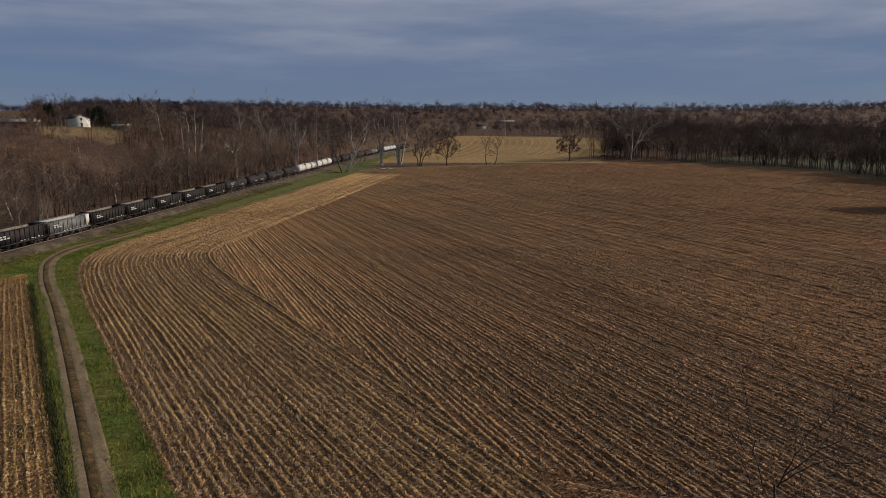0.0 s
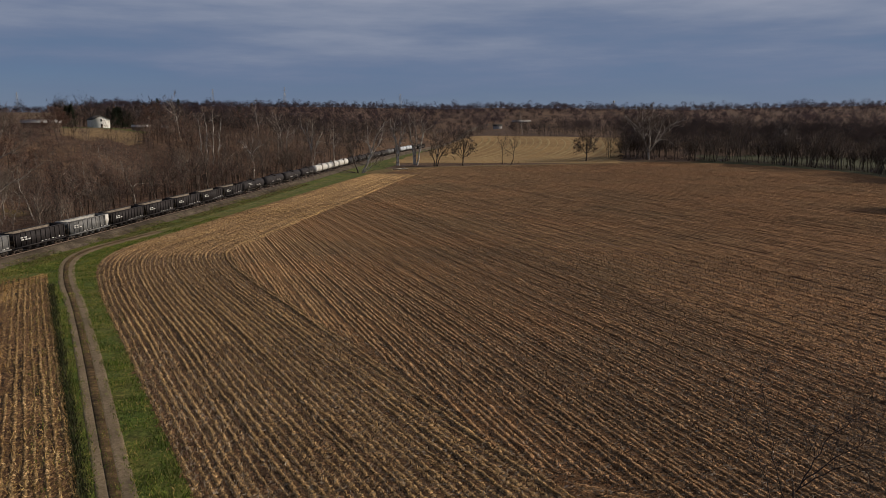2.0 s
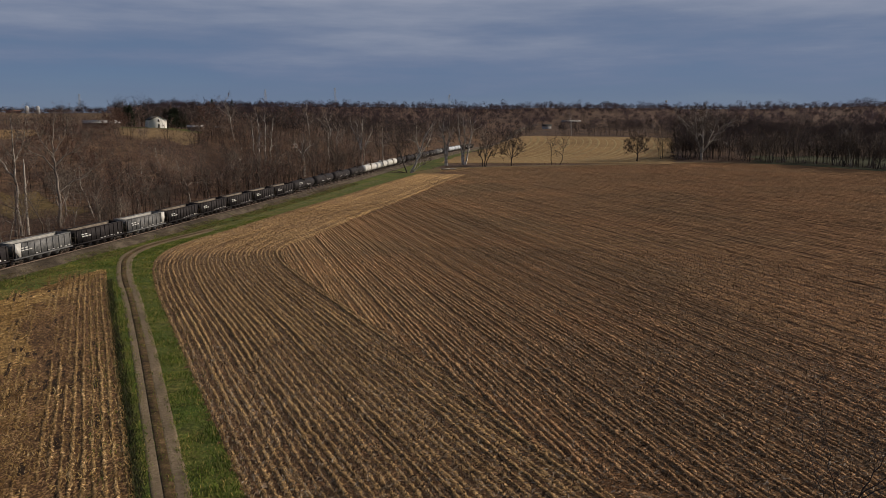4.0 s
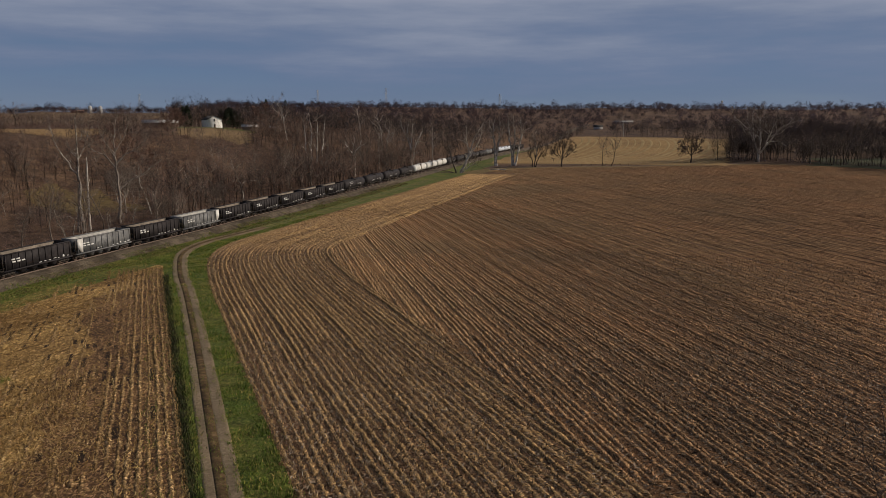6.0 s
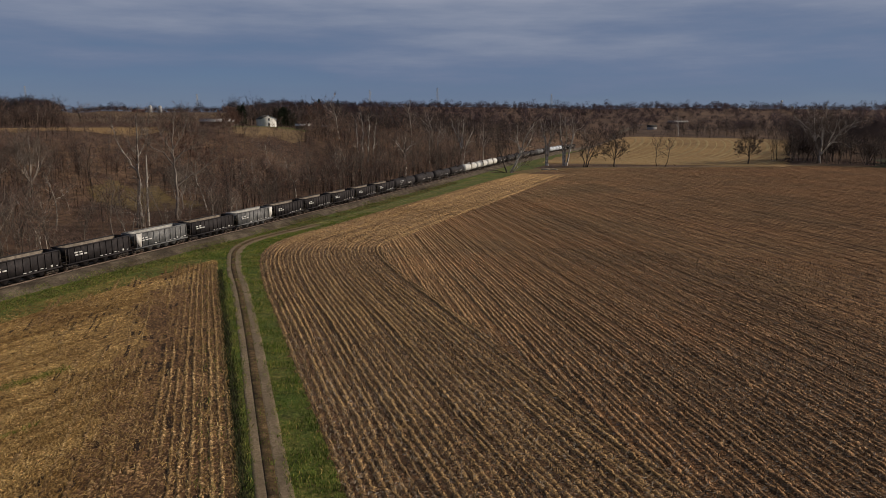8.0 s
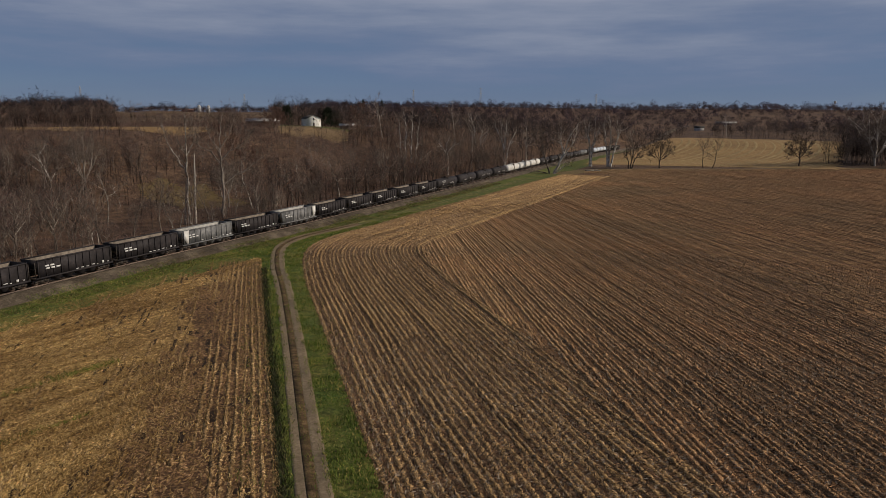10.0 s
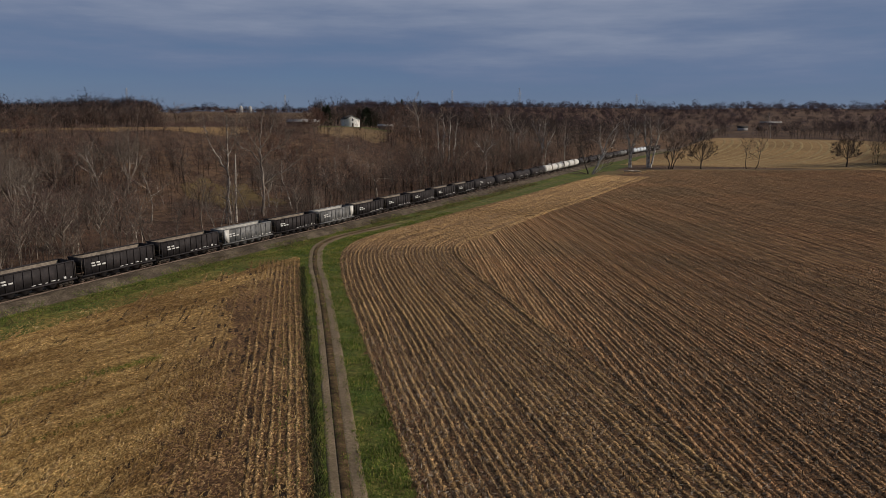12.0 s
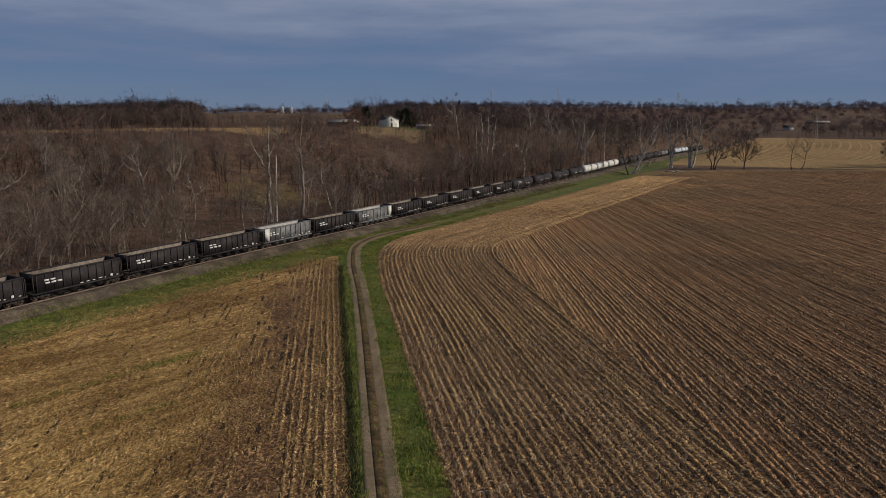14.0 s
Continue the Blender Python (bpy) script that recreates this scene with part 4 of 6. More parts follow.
M_OAK = surface("grey_oak_bark", [(0.3, (0.14, 0.115, 0.095)), (0.5, (0.26, 0.22, 0.185)), (0.75, (0.42, 0.37, 0.32))], 1.5, 0.1, 0.3, stretch=(1, 1, 0.3), relief=0.4, dist=0.03)
SYC = "tall bare sycamore with pale mottled white bark"
syc_a = tree_model("sycamore_tree", 11, 27, SYC + " beside the railway", M_SYCWHITE, M_TWIG, 0.34, 0.85, 0.36, 0.045, 12)
syc_big = tree_model("sycamore_tree", 14, 34, "very large spreading bare sycamore with pale limbs", M_SYCWHITE, M_TWIG, 0.5, 1.1, 0.2, 0.05, 24, stems=6, fork=5.0, tilt=0.66)
syc_small = tree_model("sycamore_tree", 15, 15, "slender bare sycamore with pale trunk among brush", M_SYC, M_TWIG, 0.17, 1.0, 0.3, 0.026, 8)
oak = tree_model("oak_tree", 33, 26, "broad bare oak with long crooked grey limbs", M_OAK, M_TWIG, 0.33, 1.15, 0.16, 0.03, 12, stems=5, fork=8.5, tilt=0.42)
ash_a = tree_model("bare_tree", 22, 17, "bare grey-brown tree with fine twigs in woodland", M_BARK, M_TWIG, 0.22, 0.85, 0.4, 0.022, 8)
ash_b = tree_model("bare_tree", 23, 14, "bare dark tree with rounded crown at field edge", M_BARK, M_TWIG, 0.27, 1.05, 0.28, 0.03, 16)
ash_c = tree_model("bare_tree", 24, 19, "tall narrow bare tree with upright twigs in woodland", M_BARK, M_TWIG, 0.2, 0.62, 0.5, 0.022, 8)
multi = tree_model("bare_tree", 25, 13, "bare dark tree with several low forking stems", M_BARK, M_TWIG, 0.2, 1.0, 0.28, 0.028, 14, stems=4, tilt=0.25)
thin = tree_model("bare_tree", 26, 16, "thin bare tree standing alone at field edge", M_BARK, M_TWIG, 0.22, 0.7, 0.45, 0.03, 6)
russet = tree_model("russet_tree", 27, 12, "bare tree with russet-red fine twigs on the slope", M_BARK, M_REDTWIG, 0.16, 1.0, 0.35, 0.06, 18)

def snag(x, y, high):
    """A dead pole, broken off at the top."""
    g = Geo()
    g.rod((0, 0, -0.2), (0.12, 0.05, high * 0.45), 0.30, 0.24, 9, False)
    g.rod((0.12, 0.05, high * 0.45), (0.45, 0.1, high * 0.93), 0.24, 0.16, 9, False)
    g.rod((0.45, 0.1, high * 0.93), (0.5, 0.05, high), 0.16, 0.03, 9)
    g.rod((0.2, 0.05, high * 0.6), (0.9, 0.3, high * 0.72), 0.07, 0.03, 6)
    s = tagged(g.object("tree_snag", M_LOG), "bleached dead tree trunk broken off at top", "dead tree")
    s.location = (x, y, ground_at(x, y))


snag(-110.3, 160.5, 17.5)
# named trees that stand out
SAPLING_LIMBS = [([(0, -0.3), (-0.05, 4), (0.05, 8.2)], 0.10, 0.055, 0), ([(0, 6.4), (-0.5, 8.0), (-1.55, 12.0), (-1.85, 13.5)], 0.045, 0.010, 7), ([(-0.05, 5.4), (-1.15, 7.9), (-2.5, 11.3), (-3.0, 12.6)], 0.042, 0.010, 6), ([(0.05, 8.2), (0.6, 9.6), (1.2, 11.1), (2.7, 13.1)], 0.050, 0.010, 9), ([(0.2, 8.6), (1.5, 10.2), (3.1, 12.0)], 0.042, 0.010, 9), ([(0.15, 8.4), (1.8, 9.9), (3.2, 10.2), (5.0, 10.6)], 0.042, 0.010, 8), ([(0.0, 7.2), (1.3, 8.4), (2.6, 8.9)], 0.03, 0.008, 5)]
plant(hero("bare_sapling", 28, "dark bare sapling with forked branches at field edge", SAPLING_LIMBS, M_DARKBARK, M_DARKBARK, 0.005, 10, 0.42, 0.8), 16.4, 33.9, -27.5)
SYC_LIMBS = [([(0, -0.3), (-0.2, 12), (0.1, 20), (0.3, 27)], 0.40, 0.09, 9), ([(-0.2, 13.2), (-2.6, 17.4), (-4.6, 21), (-5.4, 25)], 0.20, 0.05, 6), ([(-1.0, -0.3), (-0.7, 5.5), (-0.2, 10.5)], 0.34, 0.22, 0), ([(0.1, 17), (2.2, 21), (3.0, 25.5)], 0.15, 0.04, 5)]
plant(hero("sycamore_tree", 41, "tall bare sycamore with pale stem and slanting limb", SYC_LIMBS, M_SYC, M_TWIG, 0.026, 9), -111.2, 159.2, 35)
OAK_LIMBS = [([(0, -0.3), (0.1, 8), (-0.1, 14), (-0.3, 20), (0.4, 26)], 0.46, 0.09, 10), ([(-0.2, 14.2), (-2.6, 17.6), (-5.2, 18.6), (-7.0, 21.5)], 0.24, 0.05, 8), ([(0, 15.2), (2.2, 17.6), (4.6, 18.6), (7.6, 21.2)], 0.25, 0.05, 8), ([(0.1, 8.6), (3.0, 11), (6.0, 12.2), (9.0, 15), (12, 16.6)], 0.26, 0.05, 8), ([(-0.1, 17.5), (-2.6, 21), (-3.6, 25)], 0.18, 0.05, 6), ([(0, 18.5), (2.4, 22), (3.4, 25.5)], 0.17, 0.05, 6)]
plant(hero("oak_tree", 42, "broad bare oak with long crooked grey limbs", OAK_LIMBS, M_OAK, M_TWIG, 0.03, 11, 1.1), -110.0, 172.7, 33)
plant(syc_small, -112.0, 191.0, 10, 1.0)
plant(syc_small, -128.0, 150.0, 130, 1.0)
plant(syc_small, -108.0, 175.0, 220, 0.62)
PALE = "bare sycamore with white forked stems at the field edge"
LEAN_LIMBS = [([(2.2, -0.3), (4.6, 5), (7.0, 10.5), (8.6, 17), (12.4, 22.5)], 0.50, 0.10, 8), ([(2.8, 0.3), (5.6, 2.4), (9.6, 5.4)], 0.24, 0.06, 5), ([(5.2, 6.5), (9.4, 12.5), (12.0, 18), (12.8, 24)], 0.28, 0.07, 8), ([(6.6, 9.6), (5.2, 15), (4.8, 22)], 0.24, 0.06, 7)]
plant(hero("sycamore_tree", 43, "leaning bare sycamore with white stems and fallen limb", LEAN_LIMBS, M_SYCWHITE, M_TWIG, 0.05, 8, 1.3, 1.4), -49.6, 363.0, 7)
plant(hero("bare_tree", 44, "dark bare tree leaning over the railway bank", [([(0, -0.3), (-1.6, 5), (-3.6, 11.5), (-5.0, 20)], 0.42, 0.08, 11), ([(-2.6, 8), (-6.5, 14), (-7.5, 19)], 0.2, 0.05, 8)], M_BARK, M_TWIG, 0.06, 10, 1.3), -49.6, 363.5, 7)
plant(hero("sycamore_tree", 45, PALE, [([(0, -0.3), (-0.1, 7), (-0.4, 15), (-3.2, 22), (-3.6, 26)], 0.46, 0.09, 9), ([(0.9, -0.3), (0.9, 9), (2.2, 17), (2.6, 24)], 0.42, 0.09, 9), ([(-0.2, 10), (-1.6, 17), (-1.0, 25)], 0.28, 0.07, 8), ([(1.0, 11), (3.4, 17), (4.6, 22)], 0.24, 0.06, 7)], M_SYCWHITE, M_TWIG, 0.05, 8, 1.3, 1.4), -35.5, 424, 5)
plant(hero("sycamore_tree", 46, PALE, [([(-0.8, -0.3), (-1.2, 8), (-2.8, 17), (-3.2, 27)], 0.44, 0.08, 9), ([(0, -0.3), (0.2, 8), (0.4, 17), (-0.4, 27)], 0.44, 0.08, 9), ([(0.8, -0.3), (2.4, 8), (3.8, 15), (6.0, 20.5), (9.0, 21.5)], 0.46, 0.08, 10), ([(3.8, 15), (4.4, 20), (3.6, 26)], 0.24, 0.06, 7)], M_SYCWHITE, M_TWIG, 0.05, 8, 1.3, 1.4), -25.2, 427, 3)
# pale trees that stand out behind the railway
plant(hero("bare_tree", 52, "large bare pale tree with crooked branches behind railway", [([(0, -0.3), (0.3, 6), (-0.2, 11), (0.6, 17), (-0.4, 22)], 0.44, 0.08, 10), ([(0.1, 9), (2.6, 12), (5.6, 13.2), (8.4, 16)], 0.24, 0.05, 8), ([(0.2, 12.5), (3.0, 16.5), (5.0, 20)], 0.2, 0.05, 7), ([(0.1, 7.5), (-3.0, 11), (-5.5, 14)], 0.22, 0.05, 7), ([(0.3, 5.5), (2.6, 7.6), (5.0, 8.2)], 0.15, 0.04, 5)], M_SYC, M_TWIG, 0.026, 9), -138.0, 101.0, 54)
plant(hero("sycamore_tree", 47, "bare sycamore forked like a letter Y behind railway", [([(0, -0.3), (0.1, 5), (-0.3, 10)], 0.36, 0.24, 1), ([(-0.3, 10), (-2.6, 13), (-5.0, 15.6)], 0.24, 0.05, 6), ([(-0.3, 10), (1.8, 13.4), (4.6, 14.6)], 0.24, 0.05, 6), ([(-0.8, 10.8), (-0.6, 14), (0.4, 17)], 0.14, 0.04, 5)], M_SYCWHITE, M_TWIG, 0.04, 6, 1.0, 1.4), -92.3, 331.6, 15)
plant(hero("sycamore_tree", 48, "wide bare sycamore with spreading white limbs behind railway", [([(0, -0.3), (0, 8), (-1.0, 14), (-4.6, 20), (-5.4, 25)], 0.46, 0.08, 9), ([(0.6, -0.3), (1.6, 8), (3.4, 14), (6.4, 19)], 0.42, 0.07, 9), ([(0, 9), (0.6, 17), (1.2, 25)], 0.28, 0.06, 8), ([(-1, 13), (-2.0, 19), (-1.0, 24)], 0.22, 0.06, 7)], M_SYCWHITE, M_TWIG, 0.05, 9, 1.3, 1.4), -81.0, 407, 11)
plant(hero("sycamore_tree", 49, "slender bare pale tree behind the railway", [([(0, -0.3), (0.1, 7), (-0.2, 13), (0.3, 19)], 0.26, 0.05, 9)], M_SYCWHITE, M_TWIG, 0.04, 7), -88.5, 363, 14)
group_stems = [([(x, -0.3), (x * 1.1, 9), (x * 1.3 + 0.4, 17), (x * 1.5, h)], 0.30, 0.06, 7) for x, h in ((-3.2, 22), (-1.0, 25), (1.4, 24), (3.8, 20))]
plant(hero("sycamore_tree", 50, "clump of tall pale sycamore stems on the slope", group_stems, M_SYCWHITE, M_TWIG, 0.045, 8, 1.1, 1.4), -117, 347, 18)
plant(hero("bare_tree", 51, "small bare pale tree bent to one side", [([(0, -0.3), (0.6, 5), (1.8, 9), (1.6, 13)], 0.24, 0.05, 8), ([(1.0, 6), (-0.6, 9), (-0.8, 12)], 0.14, 0.04, 6)], M_SYC, M_TWIG, 0.04, 8), -108, 284, 21)
THREE_STEMS = [([(-1.0, -0.3), (-1.2, 3), (-2.2, 7), (-2.6, 12)], 0.26, 0.05, 8), ([(0, -0.3), (0.4, 4), (1.2, 9), (2.4, 15.5)], 0.30, 0.05, 9), ([(0.7, -0.3), (1.6, 4), (4.0, 8), (7.2, 11.5)], 0.26, 0.05, 9), ([(0.5, 5), (3.2, 10), (5.4, 14.5)], 0.18, 0.04, 8), ([(0.2, 5), (-0.6, 10), (-0.2, 14.5)], 0.17, 0.04, 8), ([(2.4, 5.4), (5.5, 6.8), (8.4, 8.4)], 0.14, 0.04, 7)]
plant(hero("bare_tree", 61, "bare tree with three leaning stems at field edge", THREE_STEMS, M_BARK, M_TWIG, 0.05, 9, 1.15, 1.25), -13.0, 416.0, 2)
ROUND_LIMBS = [([(0, -0.3), (-0.1, 3), (0.2, 5.5), (0.3, 16)], 0.36, 0.05, 10), ([(0, 4.2), (-2.4, 7.6), (-4.2, 12.5)], 0.20, 0.04, 9), ([(0.1, 5), (2.8, 8.4), (5.0, 13.0)], 0.20, 0.04, 9), ([(-0.2, 5.5), (-1.6, 10), (-2.2, 15.2)], 0.17, 0.04, 8), ([(0.3, 6.2), (1.6, 11), (3.0, 15.5)], 0.17, 0.04, 8), ([(0.2, 4.4), (3.4, 6.4), (6.0, 8.6)], 0.14, 0.04, 7), ([(0.0, 3.8), (-2.8, 5.6), (-4.6, 7.6)], 0.12, 0.04, 6)]
plant(hero("bare_tree", 62, "bare tree with a low-forked oval crown at field edge", ROUND_LIMBS, M_BARK, M_TWIG, 0.05, 10, 1.2, 1.2), 2.1, 423.0, 0)
plant(thin, 25.4, 433.0, 0, 1.0)
plant(thin, 29.9, 434.0, 120, 0.98)
DOME_LIMBS = [([(0, -0.3), (0.1, 4), (-0.1, 8), (0.3, 16)], 0.40, 0.05, 11), ([(0, 4.6), (-3.0, 7.6), (-6.0, 11.5)], 0.20, 0.04, 10), ([(0.1, 5.0), (3.0, 8.6), (5.4, 12.0)], 0.20, 0.04, 10), ([(0, 6.6), (-2.0, 11), (-3.4, 15)], 0.18, 0.04, 10), ([(0, 7.0), (2.0, 11.5), (3.2, 15.4)], 0.18, 0.04, 10), ([(0, 5.2), (-3.2, 6.2), (-6.2, 7.4)], 0.13, 0.04, 8), ([(0, 5.0), (2.8, 6.0), (5.2, 7.2)], 0.13, 0.04, 8)]
plant(hero("bare_tree", 63, "bare tree with a close round crown in far field", DOME_LIMBS, M_BARK, M_TWIG, 0.06, 11, 1.25, 1.3), 79.0, 466.0, -9.6)
plant(syc_big, 121.5, 482.0, 20, 1.0)
for x, y, turn, size in ((-105, 440, 30, 0.85), (-98, 420, 200, 0.75), (-150, 400, 90, 0.8), (-122, 455, 140, 0.8), (-74, 440, 160, 0.8), (-168, 118, 20, 0.85), (-15, 520, 20, 0.7), (-152, 160, 110, 0.6), (60, 720, 0, 0.8), (185, 420, 60, 0.75)):
    plant(syc_a, x, y, turn, size)
for x, y, turn, size in ((-97, 262, 0, 0.95), (-101, 228, 60, 1.0), (-107, 206, 90, 0.8), (-118, 236, 10, 0.9), (-124, 262, 30, 1.1), (-103, 285, 80, 1.0), (-145, 133, 75, 0.9), (-160, 142, 200, 1.0), (-104, 143, 45, 0.55), (-107, 121, 100, 0.6), (-118, 112, 30, 0.7), (-122, 96, 200, 0.8)):
    plant(syc_small, x, y, turn, size)

rng = np.random.default_rng(5)
kinds = [ash_a, ash_b, ash_c, multi]
# the wooded edge east of the field
WOOD_EDGE = curve([(100, 492), (124, 478), (146, 461), (167, 442), (186, 402), (195, 378), (197, 345), (195, 316), (201, 285), (214, 252)], 7.0)
for i, (x, y) in enumerate(offsets(WOOD_EDGE, -3.0)):
    t = plant(kinds[int(rng.integers(4))], x + rng.normal(0, 2), y + rng.normal(0, 2.0), rng.uniform(0, 360), rng.uniform(0.85, 1.3))
    tagged(t, group="trees of the wooded edge")
for i, (x, y) in enumerate(offsets(WOOD_EDGE, -12.0)[::2]):
    tagged(plant(kinds[int(rng.integers(3))], x + rng.normal(0, 3), y + rng.normal(0, 3), rng.uniform(0, 360), rng.uniform(1.0, 1.35)), group="trees of the wooded edge")
# trees standing close behind the railway
for y in np.arange(40, 420, 6.5):
    x = track_x(y) - rng.uniform(13, 30)
    if 138 < y < 180 and rng.random() < 0.6:
        continue
    k = kinds[int(rng.integers(4))]
    tagged(plant(k, x, y + rng.normal(0, 2), rng.uniform(0, 360), rng.uniform(0.4, 0.85) if y < 230 else rng.uniform(0.6, 1.0)), group="trees along the railway")
for k in range(66):
    az, r = rng.uniform(29, 55), rng.uniform(125, 265)
    x, y = polar(az, r)
    if x > track_x(y) - 14 or 243 < r < 288 and 32 < az < 41 or 33 < az < 41 and rng.random() < 0.5:
        continue
    t = plant((ash_a, multi, ash_c, oak, syc_small)[int(rng.integers(5))], x, y, rng.uniform(0, 360), rng.uniform(0.4, 0.75))
    tagged(t, group="trees of the valley wood")
for az, r, s in ((28.3, 392, 0.9), (28.6, 388, 0.95), (28.05, 396, 0.75), (28.9, 390, 0.95), (29.3, 386, 0.8), (28.5, 376, 0.9), (31.5, 300, 1.0), (30.6, 290, 0.9), (32.2, 312, 0.8), (34.2, 330, 0.9), (22.5, 430, 1.1), (21.8, 520, 1.3), (33.0, 335, 0.8), (48.5, 300, 1.0), (16.0, 560, 1.3)):
    plant(russet, *polar(az, r), az * 7, s)


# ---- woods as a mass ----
# twigs painted darker than the other woods, for their backlit shade side
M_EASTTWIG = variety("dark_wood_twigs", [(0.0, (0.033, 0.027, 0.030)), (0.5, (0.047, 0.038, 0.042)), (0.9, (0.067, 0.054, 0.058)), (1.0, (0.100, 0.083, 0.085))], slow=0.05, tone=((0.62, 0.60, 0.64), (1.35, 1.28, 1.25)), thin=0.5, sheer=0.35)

def template(seed, height, limbs, twigs, width, length, shrub=False, body=0.0, girth=0.30):
    """One woodland tree: vertices, triangles of the crown, triangles of the wood."""
    rng = np.random.default_rng(seed)
    v, f, w = [], [], []
    def sliver(p, q, r):
        n = np.cross(q - p, rng.normal(0, 1, 3))
        n /= np.linalg.norm(n) + 1e-9
        k = len(v)
        v.extend([p - n * r, p + n * r, q])
        f.append((k, k + 1, k + 2))
    def spike(p, q, r):
        d = (q - p) / np.linalg.norm(q - p)
        a = np.cross(d, (0.3, 1, 0.2))
        a /= np.linalg.norm(a)
        b = np.cross(d, a)
        k = len(v)
        v.extend([p + a * r, p + (-0.5 * a + 0.87 * b) * r, p + (-0.5 * a - 0.87 * b) * r, q])
        w.extend([(k, k + 1, k + 3), (k + 1, k + 2, k + 3), (k + 2, k, k + 3)])
    if shrub:
        for k in range(twigs):
            p = np.array([rng.normal(0, height * 0.35), rng.normal(0, height * 0.35), rng.uniform(0, height * 0.35)])
            d = np.array([rng.normal(0, 0.55), rng.normal(0, 0.55), rng.uniform(0.3, 1.0)])
            sliver(p, p + d * length * rng.uniform(0.5, 1.2), width)
        return np.array(v), np.array(f), np.zeros((0, 3), int)
    top = np.array([rng.normal(0, 0.04) * height, rng.normal(0, 0.04) * height, height * 0.93])
    spike(np.array([0, 0, -0.3]), top, height * (0.008 if limbs else 0.005))
    tips = [(top * 0.55, top)]
    for k in range(limbs):
        t = rng.uniform(0.22, 0.72)
        p = top * t
        a = 2.4 * k + rng.uniform(0, 1.0)
        out = rng.uniform(0.14, 0.34) * height
        q = p + np.array([math.cos(a) * out, math.sin(a) * out, (0.95 - t) * height * rng.uniform(0.45, 0.9)])
        m = p + (q - p) * 0.5 + rng.normal(0, 0.03, 3) * height
        spike(p, m + (m - p) * 0.25, height * 0.0062)
        spike(m, q, height * 0.0044)
        tips += [(p + (m - p) * 0.6, m), (m, q), (m, q)]
    for k in range(twigs):
        if limbs and rng.random() > body:
            a, b = tips[int(rng.integers(len(tips)))]
            p = a + (b - a) * rng.uniform(0.1, 1.0)
            d = (b - a) / np.linalg.norm(b - a) * 0.55 + rng.normal(0, 0.5, 3) + np.array([0, 0, 0.3])
        else:
            u = rng.normal(0, 1, 3)
            u /= np.linalg.norm(u)
            u *= rng.uniform(0.1, 1.0) ** 0.5
            p = np.array([u[0] * girth, u[1] * girth, 0.60 + 0.36 * u[2]]) * height
            p = p + rng.normal(0, 0.012, 3) * height
            d = u * 0.4 + rng.normal(0, 0.5, 3) + np.array([0, 0, 0.25])
            p = p - d * length * 0.5
        sliver(p, p + d * length * rng.uniform(0.5, 1.2), width)
    return np.array(v), np.array(f), np.array(w)


def forest(name, places, models, mat, label, rng, smin=0.8, smax=1.25, wood=None, lump=0.0, crown=False):
    """Many trees joined into one mass; crown lights each crown as one rounded cloud of twigs."""
    g = Geo()
    normals = []
    pick = rng.integers(0, len(models), len(places))
    for k, (v, f, w) in enumerate(models):
        xy = places[pick == k]
        n = len(xy)
        if not n:
            continue
        a, s = rng.uniform(0, 2 * np.pi, n), rng.uniform(smin, smax, n)
        if lump:
            s = s * (1 + lump * np.array([noise.noise((p * 0.016, q * 0.016, 7.0)) + 0.6 * noise.noise((p * 0.05, q * 0.05, 1.0)) for p, q in xy]))
        h = s * rng.uniform(0.85, 1.2, n)
        c, d = np.cos(a) * s, np.sin(a) * s
        x = v[None, :, 0] * c[:, None] - v[None, :, 1] * d[:, None] + xy[:, 0, None]
        y = v[None, :, 0] * d[:, None] + v[None, :, 1] * c[:, None] + xy[:, 1, None]
        z = v[None, :, 2] * h[:, None] + land(xy[:, 0], xy[:, 1])[:, None]
        step = (np.arange(n) * len(v))[:, None, None]
        base = g.n
        if crown:
            mid = v[:, 2].max() * 0.52
            out = v * (1 / (np.abs(v[:, 0]).max() + 0.1), 1 / (np.abs(v[:, 1]).max() + 0.1), 1 / mid) - (0, 0, 1)
            out = out / (np.linalg.norm(out, axis=1, keepdims=True) + 1e-6) + np.random.default_rng(k).normal(0, 0.12, v.shape)
            ca, sa = np.cos(a)[:, None], np.sin(a)[:, None]
            normals.append(np.stack([out[:, 0] * ca - out[:, 1] * sa, out[:, 0] * sa + out[:, 1] * ca, np.repeat(out[None, :, 2], n, 0)], -1).reshape(-1, 3))
        g.put(np.stack([x, y, z], -1).reshape(-1, 3), (f[None] + step).reshape(-1, 3))
        if len(w):
            g.f3.append((w[None] + step).reshape(-1, 3) + base)
            g.m3.append(np.ones(n * len(w), int))
    ob = tagged(g.object(name, mat, wood or M_TRUNKS), label, "woods", kind="stuff")
    ob.data.shade_smooth()
    if crown:
        every = np.concatenate(normals)
        ob.data.normals_split_custom_set_from_vertices((every / np.linalg.norm(every, axis=1, keepdims=True)).tolist())
    return ob


def polar_of(x, y):
    return np.degrees(np.arctan2(-x, y)), np.hypot(x, y)


def clearing(x, y):
    return inside_poly([polar(30.6, 234), polar(31.2, 246), polar(32.9, 250), polar(33.8, 272), polar(35.4, 264), polar(36.6, 278), polar(38.4, 262), polar(37.8, 244), polar(36.4, 236), polar(35.0, 224), polar(32.6, 228)], x, y)


def house_lot(x, y):
    az, r = polar_of(x, y)
    return (az > 23.2) & (az < 28.3) & (r > 384 + np.clip(24.4 - az, 0, 3) * 12 + 6 * np.sin(az * 2.3)) & (r < 436)


